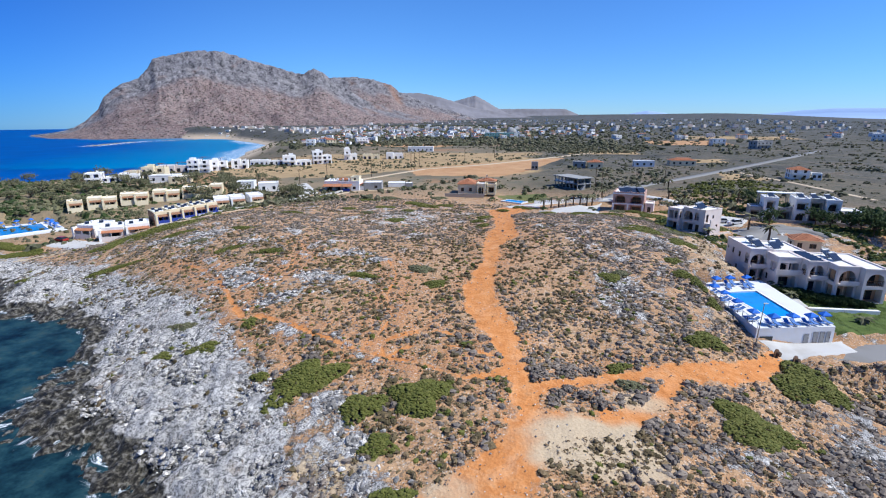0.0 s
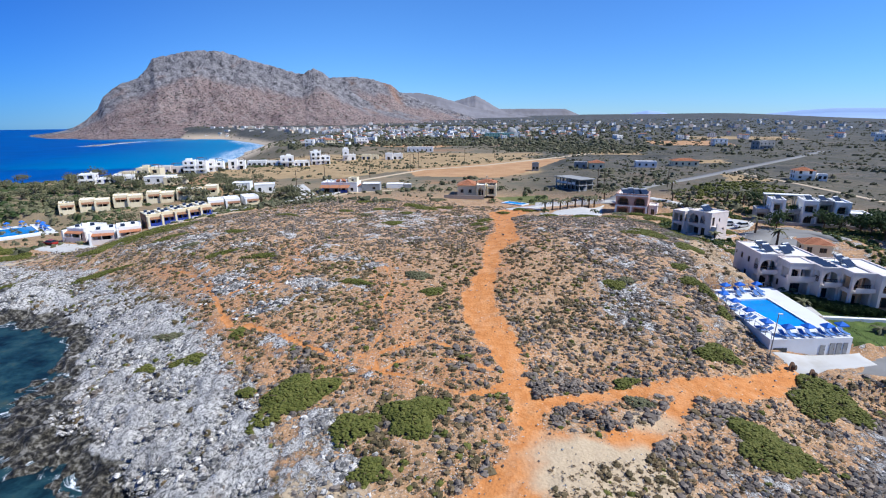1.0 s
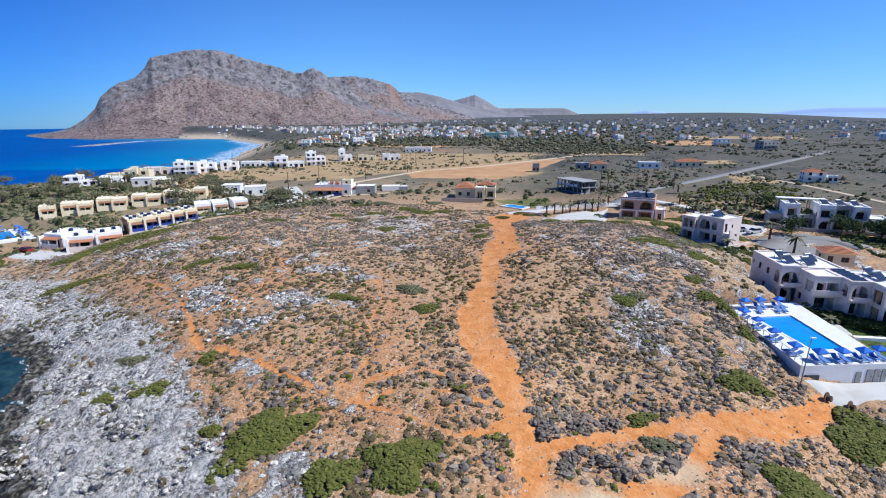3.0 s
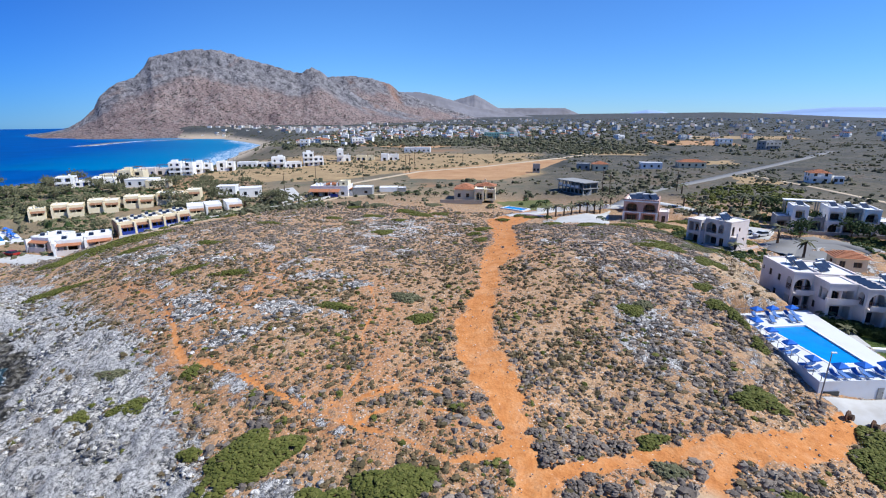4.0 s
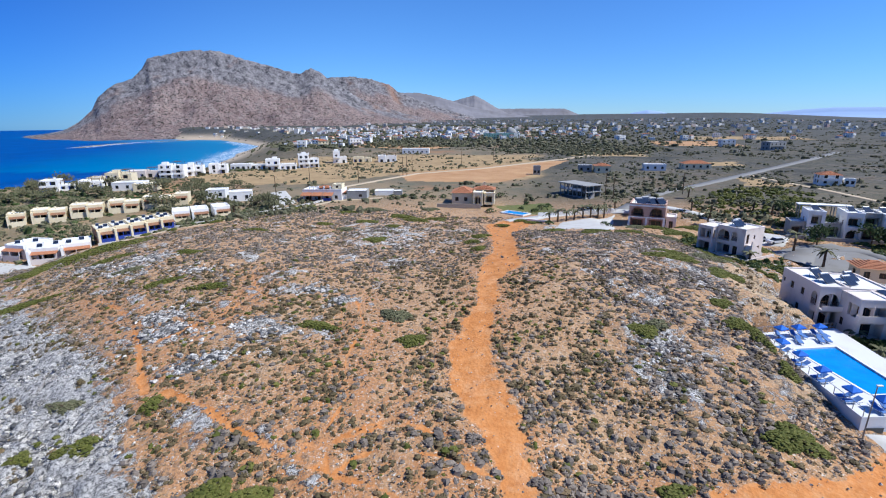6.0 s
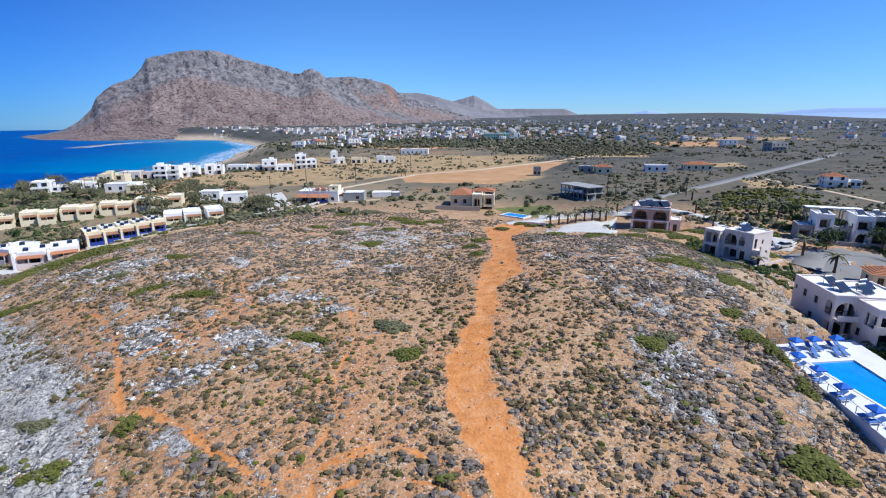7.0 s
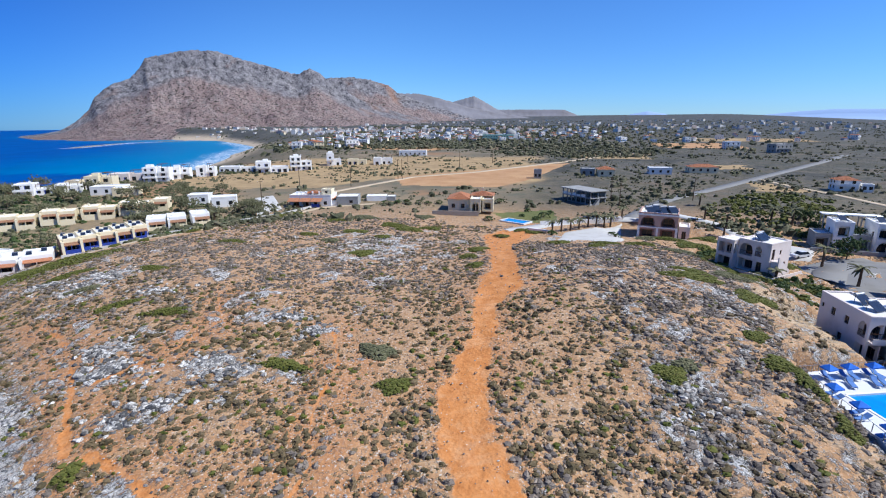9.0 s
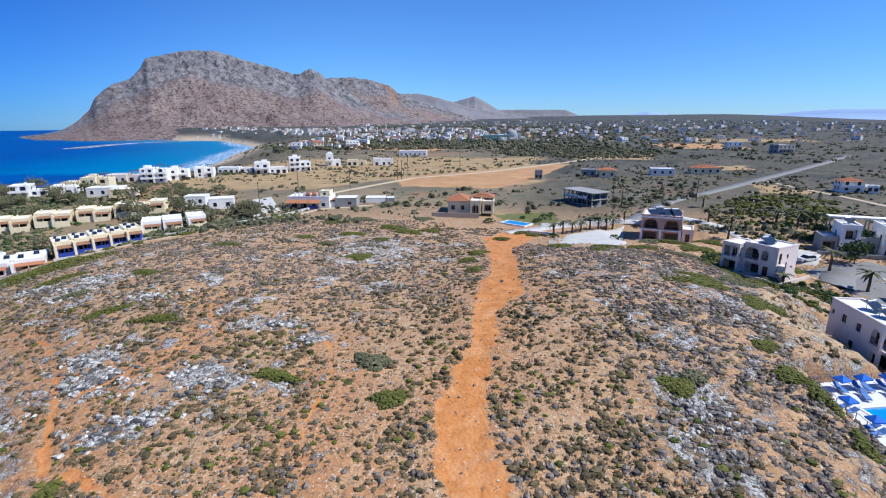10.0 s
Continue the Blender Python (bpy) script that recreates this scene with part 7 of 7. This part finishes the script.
def build_bushes():
    big = ((-17.7, 53.7, 4.8, 3.1, 1.5, 40), (-9.4, 48.0, 2.8, 2.1, 1.3, 20), (-2.9, 49.2, 3.4, 3.0, 1.5, 30), (-6.8, 42.0, 1.7, 1.6, 1.0, 0),
           (37.6, 62.3, 2.8, 1.9, 1.3, 10), (34.6, 46.3, 3.3, 4.0, 1.3, 30), (47.6, 55.2, 4.6, 3.6, 1.4, 20), (-5.0, 35.6, 2.0, 1.2, 0.9, 0))
    for x, y, rx, ry, t, a in big:
        green_mat(x, y, rx, ry, t, a, M_GREEN, "broad dark green evergreen bush on the headland", "large green bushes")
    small = ((-4.2, 86.4, 2.6, 1.5), (-1.4, 79.0, 2.0, 1.3), (-15.2, 83.6, 3.0, 1.0), (-76.2, 104.4, 5.5, 1.4), (-99.0, 107, 3.0, 1.2), (-41.5, 70.8, 1.8, 1.0),
             (-35.2, 63.5, 2.2, 1.2), (-23.8, 55.2, 1.1, 0.7), (52.6, 101.6, 3.0, 3.0), (46.8, 108.6, 5.0, 2.6), (57, 113.5, 4.6, 2.2), (60.5, 117.5, 3.4, 1.8), (44.0, 82.7, 1.9, 1.5), (29.5, 80.0, 2.0, 1.6), (-30.2, 68.5, 1.1, 1.3),
             (22.9, 52.1, 1.5, 0.9), (22.9, 56.2, 1.7, 0.9), (-41.4, 63.4, 1.4, 1.0), (19.5, 152.2, 2.0, 1.4), (10.3, 119.1, 1.6, 1.4), (-43, 71.1, 2.2, 0.9), (-48.3, 103, 3.2, 1.1),
             (-37.9, 99.2, 3.4, 1.0), (-51.9, 119.6, 3.0, 1.2), (-13.4, 132.6, 3.0, 2.2), (-20, 175, 3.8, 2.6), (-9.9, 165, 3.8, 2.4), (-19.5, 155, 3.4, 2.0), (-4.8, 160, 3.4, 2.4), (11.9, 134, 2.2, 1.8), (-23, 144, 2.2, 1.4), (9.4, 127, 1.8, 1.6), (-11, 150, 2.0, 1.4), (-30, 150, 2.4, 1.4), (37.5, 131.5, 2.2, 1.3),
             (32.0, 81.5, 1.4, 1.2), (48.2, 112, 3.5, 1.6), (30.5, 137.5, 3.0, 1.6), (41, 136.5, 3.4, 1.3), (59.5, 147, 4.5, 1.6), (67, 121, 3.0, 1.8), (60, 116, 3.0, 1.5), (44.6, 88.4, 2.0, 1.2),
             (45.2, 79.6, 1.0, 2.6), (44.4, 73.0, 0.9, 2.2), (-60, 112, 3.0, 1.0), (-45, 140, 3.0, 1.4), (-70, 122, 4.0, 1.4), (-27, 170, 3.4, 1.6), (1, 162, 3, 1.8), (-1.5, 178, 3, 2.0), (62.5, 119.5, 2.2, 1.5), (61.5, 124, 2.0, 2.2), (60.5, 129, 2.4, 2.2), (66, 134, 2.0, 3.0), (55, 147, 4.0, 2.0), (63, 141, 4.0, 2.6), (70, 148, 3.0, 2.6), (50, 138, 4.0, 1.5), (76, 127, 2.0, 2.6), (57, 132, 4.0, 2.0), (62, 127, 3.4, 2.0), (29, 158, 2.4, 1.4), (26, 162, 2.0, 1.2))
    for k, (x, y, rx, ry) in enumerate(small):
        green_mat(x, y, rx, ry, 1.0, (k * 37) % 60 - 30, M_GREEN if k % 5 else M_TREE, "low spreading olive green bush", "spreading bushes")
    for x, y, rx, ry, a in ((-80.0, 134.5, 9.5, 7.0, 42), (-87, 129, 6, 3.4, 35), (-90, 123, 4.5, 2.4, 25), (-118, 127, 7, 2.4, 18), (-124, 134.0, 6, 2.6, 10), (-133, 135, 6, 2.6, 15), (-95.5, 132.5, 1.6, 1.2, 30), (-78, 147.2, 1.3, 1.0, 0), (-72, 150, 1.2, 1.0, 0), (-64, 158.5, 2.0, 1.0, 30), (-47, 178, 2.4, 2.0, 0), (-43, 181, 3, 1.6, 20)):
        green_mat(x, y, rx, ry, 1.0, a, M_GREEN, "thick green ground cover beside the lane", "lane shrubs")
    for x, y, r in ((-16, 199, 1.6), (-12, 200, 1.4), (-8.5, 200.5, 1.7), (-4, 201, 1.5), (-1, 200, 1.3), (3, 201, 1.5), (25, 203, 1.9), (36.5, 181, 1.9), (33.5, 178, 1.2), (30, 183, 0.9), (33, 190, 1.0), (39.5, 185, 1.3), (18.6, 176.5, 1.6), (33.2, 154.6, 1.3), (48.5, 150.5, 1.6)):
        green_mat(x, y, r, r, r * 1.5, 0, M_HEDGE, "round dark green garden shrub by the villa", "garden shrubs", count=70)
    cushions = ((12.0, 54.0, 1.3), (11.6, 52.6, 1.1), (15.8, 54.6, 1.2), (13.4, 49.6, 0.8), (12.6, 48.2, 0.7), (16.5, 48.7, 1.5), (18.0, 47.6, 1.3), (15.0, 50.6, 0.8), (5.6, 61.3, 0.8), (19.5, 55.4, 1.1), (11.2, 56.3, 0.9))
    for x, y, r in cushions:
        green_mat(x, y, r, r * 0.85, r * 0.95, 0, M_CUSHION, "grey rounded spiny cushion bush beside the path", "cushion bushes", count=46)


def build_bank_rubble():
    """Loose tan rubble on the dry bank between the headland and the hotel."""
    n = 5200
    x, y = RNG.uniform(46, 70, n), RNG.uniform(84, 128, n)
    keep = inside(x, y, ((48.5, 87.0), (60.5, 88.0), (60.2, 90), (61.0, 101), (65, 112), (63.5, 118), (58, 119), (54, 110), (50, 97))) & (rugged(x, y, 2.5, 6.0) > -0.7)
    x, y = x[keep], y[keep]
    strew("bank_rubble", PEBBLES, x, y, ground(x, y) + 0.02, 0.18 + 0.5 * RNG.rand(len(x)) ** 2, np.full(len(x), 0.8), M_RUBBLE, "loose tan rubble on the dry bank", "stones")
    k = RNG.rand(len(x)) < 0.09
    strew("bank_weeds", DOMES, x[k], y[k], ground(x[k], y[k]) - 0.05, RNG.uniform(0.4, 1.1, k.sum()), np.full(k.sum(), 0.7), M_SCRUB, "dry weeds growing on the rubble bank", "scrub")


M_RUBBLE = plaster("tan_rubble", (0.52, 0.41, 0.27), 0.35, 0.95, 1.5)
build_scrub()
build_bank_rubble()
build_dry_grass()
build_stones()
build_bushes()


# ---- trees ----
def tree(x, y, tall, wide, label, group, material=M_TREE, seed=0, name="tree"):
    """Trunk with limbs and a crown of many small clumps with gaps."""
    rs = np.random.RandomState(seed)
    ob = root(name, pose(x, y, height(x, y) - 0.2), label, "tree", group)
    limbs, tips = [tube([(0, 0, 0), (0.1, 0, tall * 0.25), (0.15, 0.1, tall * 0.5)], (0.22, 0.16, 0.1), 6)], []
    for k in range(6):
        a, r = 2 * math.pi * k / 6 + rs.rand(), wide * rs.uniform(0.25, 0.42)
        tip = (r * math.cos(a), r * math.sin(a), tall * rs.uniform(0.55, 0.85))
        tips.append(tip)
        limbs.append(tube([(0.1, 0, tall * 0.28), tuple(c * 0.6 for c in tip[:2]) + (tall * 0.5,), tip], (0.1, 0.07, 0.03), 5))
    part("trunk", *joined(*limbs), M_BARK, ob)
    n = 230
    pick = rs.randint(0, len(tips), n)
    c = np.array(tips)[pick] + rs.normal(size=(n, 3)) * np.array((wide * 0.16, wide * 0.16, tall * 0.12))
    global RNG
    keep_rng, RNG = RNG, rs
    crown = strew("crown", LOW, c[:, 0], c[:, 1], c[:, 2], rs.uniform(0.5, 1.15, n) * wide * 0.105, rs.uniform(0.7, 1.1, n), material, "", "")
    RNG = keep_rng
    for key in ("kind", "category", "label"):
        if key in crown:
            del crown[key]
    crown.parent = ob
    return ob


def palm(x, y, tall, label="short date palm with arching fronds", group="palms"):
    ob = root("palm_tree", pose(x, y, height(x, y) - 0.2), label, "palm", group)
    part("trunk", *tube([(0, 0, 0), (0.05, 0, tall * 0.5), (0, 0, tall)], (0.32, 0.24, 0.26), 8), M_BARK, ob)
    rs = random.Random(int(x * 3 + y))
    for k in range(16):
        a, up, ln = 2 * math.pi * k / 16 + rs.random(), rs.uniform(-0.1, 1.0), tall * 0.28 + 1.1
        verts, faces = [], []
        for s in range(6):
            t = s / 5
            r, z = ln * t, tall + up * ln * t * 0.9 - 1.1 * ln * 0.55 * t * t
            w = 0.28 * math.sin(math.pi * (0.12 + 0.85 * t))
            verts += [(r * math.cos(a) - w * math.sin(a), r * math.sin(a) + w * math.cos(a), z - 0.1), (r * math.cos(a), r * math.sin(a), z), (r * math.cos(a) + w * math.sin(a), r * math.sin(a) - w * math.cos(a), z - 0.1)]
            if s:
                n = 3 * s
                faces += [(n - 3, n - 2, n + 1, n), (n - 2, n - 1, n + 2, n + 1)]
        part("frond", verts, faces, M_TREE, ob)
    return ob


def build_trees():
    protos = [tree(-99, 190, 5.5, 6.0, "grey-green tamarisk tree in the village", "village trees", seed=k, ) for k in range(1)]
    first = protos[0]
    second = tree(-81, 188, 6.5, 7.0, "dense olive tree in the village", "village trees", seed=5)
    third = tree(110, 122, 6.5, 7.0, "dark evergreen garden tree", "garden trees", M_HEDGE, seed=9)
    rs = random.Random(2)
    spots = [(-175, 228), (-170, 222), (-180, 236), (-165, 232), (-148, 197), (-155, 193), (-130, 167), (-118, 170), (-106, 160), (-114, 180), (-150, 230), (-147, 221), (-140, 228), (-98, 196), (-95, 203), (-92, 212),
             (-98, 219), (-127, 156), (-107, 169), (-103, 158), (-112, 187), (-99, 214), (-87, 212), (-90, 232), (-74, 204), (-63, 187), (-68, 180), (-78, 178), (-85, 180), (-62, 195), (-82, 232), (-90, 181),
             (-70, 196), (-58, 190), (-93, 176), (-86, 172), (-135, 176), (-160, 205), (-165, 180), (-185, 205), (-195, 225), (-205, 240), (-150, 180), (-140, 150), (-150, 143), (-160, 150), (-84, 222), (-76, 214),
             (-118, 215), (-128, 222), (-110, 240), (-100, 250), (-120, 262), (-55, 178), (-57, 184), (-104, 230)]
    for k in range(60):
        x, y = rs.uniform(-225, -80), rs.uniform(165, 236)
        if min(math.hypot(x - a, y - b) for a, b in spots) > 5 and abs(y - 240 + 0.1 * x) > 4:
            spots.append((x, y))
    free = clear_of_houses(np.array([p[0] for p in spots], float), np.array([p[1] for p in spots], float), 1.5)
    gap = ((-138, 160), (-118, 150), (-92, 168), (-90, 187), (-112, 180), (-132, 170))
    meadow = ((-125, 243), (-136, 272), (-117, 290), (-92, 292), (-56, 320), (-50, 228), (-72, 212), (-93, 232))
    for x, y in [p for p, ok in zip(spots, free) if ok and not inside(np.float64(p[0]), np.float64(p[1]), meadow) and not (p[1] > 232 and p[0] < -110) and not inside(np.float64(p[0]), np.float64(p[1]), gap)]:
        copy_thing(first if rs.random() < 0.55 else second, pose(x, y, height(x, y) - 0.2, 0, 0, rs.uniform(0, 360)) @ Matrix.Scale(rs.uniform(0.5, 0.85) if y < 200 and x > -150 else rs.uniform(0.55, 0.95), 4))
    for x, y in ((109, 124), (111, 119), (114, 119), (121, 131), (119, 126), (106, 127), (116, 124), (124, 122), (128, 127), (105, 131), (113, 114), (120, 114), (130, 116), (104, 144), (107, 138), (92, 131), (104, 160), (100, 150)):
        copy_thing(third, pose(x, y, height(x, y) - 0.3, 0, 0, rs.uniform(0, 360)) @ Matrix.Scale(rs.uniform(0.55, 0.95), 4))
    for x, y in ((33.9, 157.6), (36.7, 159), (39.7, 160.8), (42.5, 162.4), (45.7, 164.6), (48.3, 165.4), (51.2, 167.2), (53.5, 168.5)):
        palm(x, y, rs.uniform(3.2, 3.8), "short palm along the edge of the car park", "car park palms")
    for x, y, t in ((79, 165, 4), (76, 150, 3.6), (88, 185, 4), (84, 127.5, 4.5), (82, 116, 4), (99, 158, 4.5), (96, 162, 4), (58, 172, 4), (64, 170, 4), (68, 118.5, 2), (80, 156, 4), (63.4, 85.6, 1.2), (62.6, 80.6, 1.2), (66.5, 69.5, 1.0), (74, 71, 1.2), (-49, 181, 2.2), (-66, 176, 3)):
        palm(x, y, t)


def clear_of_houses(x, y, gap=1.0):
    """True where no house stands."""
    free = np.ones(len(x), bool)
    for ob in bpy.data.objects:
        if ob.parent or ob.name.split(".")[0] not in ("terraced_house", "house", "taverna", "shed", "low_store", "swimming_pool"):
            continue
        corners = [ob.matrix_basis @ Vector((c[0] * 1.0, c[1] * 1.0, 0)) for kid in ob.children[:3] for c in kid.bound_box]
        if not corners or math.hypot(corners[0].x + 100, corners[0].y - 200) > 170:
            continue
        px, py = [c.x for c in corners], [c.y for c in corners]
        cx, cy, r = (min(px) + max(px)) / 2, (min(py) + max(py)) / 2, 0.38 * math.hypot(max(px) - min(px), max(py) - min(py)) + gap
        free &= np.hypot(x - cx, y - cy) > r
    return free


def build_village_shrubs():
    """Dense grey-green gardens and tamarisk thickets between the holiday houses and the sea."""
    n = 34000
    x, y = RNG.uniform(-262, -40, n), RNG.uniform(126, 330, n)
    area = inside(x, y, ((-262, 150), (-135, 138), (-101, 133), (-88, 142), (-77, 149), (-62, 160), (-54, 176), (-62, 196), (-82, 218), (-93, 238), (-119, 249), (-132, 272), (-120, 292), (-95, 296), (-95, 330), (-262, 330)))
    patch = rugged(x, y, 9.0, 4.0) + 0.5 * rugged(x, y, 3.5, 6.0)
    court = inside(x, y, ((-126, 138), (-98, 138), (-97, 152), (-126, 154))) | (np.hypot((x + 138.5) / 17, (y - 152) / 16) < 1)
    z = ground(x, y)
    keep = area & ~court & (z > 2.0) & (RNG.rand(n) < np.clip(0.5 + 0.55 * patch, 0.05, 0.95)) & clear_of_houses(x, y, 0.6)
    x, y, z = x[keep], y[keep], z[keep]
    size = (0.5 + 2.0 * RNG.rand(len(x)) ** 1.4) * np.where(y > 212, 0.8, np.where(x < -128, 1.35, 1.0))
    dark = RNG.rand(len(x)) < 0.35
    for pick, mat, text in ((~dark, M_TREE, "grey-green garden shrubs between the holiday houses"), (dark, M_HEDGE, "dark green garden shrubs between the holiday houses")):
        strew("village_shrubs", DOMES, x[pick], y[pick], z[pick] - 0.1, size[pick], RNG.uniform(0.45, 0.85, pick.sum()), mat, text, "shrubs")


def build_hedges():
    """Clipped garden hedges beside the pool terrace."""
    for k, (x, y, ln, turn) in enumerate(((64.2, 80.4, 10, 62), (66.0, 79.9, 10.2, 62), (67.8, 79.2, 9.6, 62), (69.6, 77.6, 6.4, 64), (71.4, 76.8, 4.8, 66))):
        rs = np.random.RandomState(k)
        n = int(ln * 40)
        u, v, w = rs.uniform(-ln / 2, ln / 2, n), rs.uniform(-0.35, 0.35, n), rs.uniform(0.1, 0.85, n)
        c, s = math.cos(radians(turn + 60)), math.sin(radians(turn + 60))
        base = height(x, y) + 0.15
        global RNG
        keep_rng, RNG = RNG, rs
        crown = strew("leaves", TUFTS, u * c - v * s, u * s + v * c, w, rs.uniform(0.5, 0.9, n), np.full(n, 0.9), M_HEDGE, "", "")
        RNG = keep_rng
        for key in ("kind", "category", "label"):
            if key in crown:
                del crown[key]
        ob = root("hedge", pose(x, y, base), "dark green clipped garden hedge", "hedge", "garden hedges")
        crown.parent = ob


def build_far_plants():
    n = 43000
    dist = 175 + 2200 * RNG.rand(n) ** 2.3
    az = RNG.uniform(-44, 47, n)
    x, y = dist * np.sin(np.radians(az)), dist * np.cos(np.radians(az))
    z = ground(x, y)
    patch = rugged(x, y, 30.0, 2.0) + 0.6 * rugged(x, y, 11.0, 5.0)
    grove = np.hypot((x - 125) / 75, (y - 455) / 70) < 1
    fieldy = inside(x, y, ((-60, 215), (-14, 240), (26, 232), (50, 262), (100, 350), (60, 345), (-24, 282)))
    roadish = line_distance(x, y, ((62, 166), (75, 176), (106, 212), (155, 262), (187, 288), (234, 318), (330, 370))) < 6
    garden = inside(x, y, ((0, 165), (0, 205), (38, 195), (75, 150), (95, 130), (125, 140), (110, 120), (60, 120), (60, 165)))
    keep = (z > 3) & ~roadish & ~garden & ((RNG.rand(n) < np.clip(0.34 + 0.05 * smooth(az, 6, 14) + 0.42 * patch, 0.05, 0.9)) | grove) & ~(fieldy & (RNG.rand(n) < 0.985))
    keep &= ~((dist < 260) & (x < 60) & (x > -45) & (RNG.rand(n) < 0.75))
    x, y, z, dist, grove, patch = (a[keep] for a in (x, y, z, dist, grove, patch))
    size = (0.35 + 1.4 * RNG.rand(len(x)) ** 2.2) * (1 + 0.0011 * dist) + np.where(grove, 2.0, 0) + (RNG.rand(len(x)) < 0.12) * 2.0
    x, y, size = (np.repeat(a, 3) for a in (x, y, size))
    x, y = x + RNG.normal(0, 0.62, len(x)) * size, y + RNG.normal(0, 0.62, len(x)) * size
    z, size = ground(x, y), size * RNG.uniform(0.4, 0.9, len(x))
    strew("far_shrubs", LOW, x, y, z - 0.1, size, RNG.uniform(0.7, 1.1, len(x)), M_FAR, "dark bushes and trees scattered over the dry plain", "scrub")
    m = 8500
    td, ta = RNG.uniform(500, 1500, m), RNG.normal(-2, 13, m)
    tx, ty = td * np.sin(np.radians(ta)), td * np.cos(np.radians(ta))
    ok = (ta > -19) & (tx > -190)
    tx, ty = tx[ok], ty[ok]
    strew("town_trees", LOW, tx, ty, ground(tx, ty) - 0.2, RNG.uniform(2.5, 6.5, len(tx)), RNG.uniform(0.6, 1.0, len(tx)), M_FAR, "dark trees standing among the town houses", "trees")
    t = np.linspace(0, 1, 26)
    for line, off in ((((-11, 276), (24, 298), (89, 358), (163, 437)), 6),):
        lx = np.interp(t, np.linspace(0, 1, len(line)), [p[0] for p in line]) - off
        ly = np.interp(t, np.linspace(0, 1, len(line)), [p[1] for p in line]) + off
        shrub = green_mat(lx[0], ly[0], 1.4, 1.4, 2.0, 0, M_HEDGE, "round dark shrub along the farm track", "track shrubs", count=30)
        for a, b in zip(lx[1:], ly[1:]):
            copy_thing(shrub, pose(float(a), float(b), height(a, b)))


def build_orchard():
    """The green planted strip between the guest houses and the road."""
    n = 1500
    x, y = RNG.uniform(70, 150, n), RNG.uniform(145, 225, n)
    keep = inside(x, y, ((80, 166), (86, 178), (108, 203), (132, 215), (140, 196), (122, 172), (100, 152), (92, 158))) & (rugged(x, y, 5, 2) > -0.5)
    x, y = x[keep], y[keep]
    strew("orchard_plants", DOMES, x, y, ground(x, y) - 0.05, RNG.uniform(0.8, 2.2, len(x)), RNG.uniform(0.7, 1.0, len(x)), M_GREEN, "green garden plants and young trees in rows", "plants")


def build_hotel_gardens():
    """Planted beds between the hotel, the guest houses and the courts."""
    n = 9000
    x, y = RNG.uniform(60, 128, n), RNG.uniform(96, 172, n)
    bed = inside(x, y, ((65.5, 101), (77, 104), (77.5, 118), (75, 122), (79, 134), (90, 136), (99, 132), (99, 110), (90, 103), (128, 96), (128, 132), (118, 140), (121, 150), (104, 156), (84, 152), (70, 142), (60, 136), (58.5, 128), (64, 118)))
    court = inside(x, y, ((76, 107), (98, 111), (99, 135), (78, 131))) | inside(x, y, ((65, 118), (75.5, 119), (77.5, 128), (68, 133), (62, 128))) | inside(x, y, ((90.5, 138), (119, 125), (124, 135), (96, 150)))
    court |= inside(x, y, ((73, 138), (85, 130), (93, 139), (84, 151)))
    keep = bed & ~court & (rugged(x, y, 4.0, 8.0) > -0.25)
    x, y = x[keep], y[keep]
    bank = RNG.rand(150)
    x, y = np.append(x, 60.5 + 15 * bank + RNG.uniform(-0.8, 0.8, 150)), np.append(y, 119.2 - 3.5 * bank + RNG.uniform(-0.8, 0.8, 150))
    dark = RNG.rand(len(x)) < 0.55
    for pick, mat, text in ((dark, M_HEDGE, "dark green shrubs in the hotel gardens"), (~dark, M_GREEN, "olive green ground cover in the hotel gardens")):
        strew("garden_plants", DOMES, x[pick], y[pick], ground(x[pick], y[pick]) - 0.05, RNG.uniform(0.5, 1.5, pick.sum()), RNG.uniform(0.6, 1.0, pick.sum()), mat, text, "shrubs")


build_orchard()
build_hotel_gardens()
build_trees()
build_village_shrubs()
build_hedges()
build_far_plants()
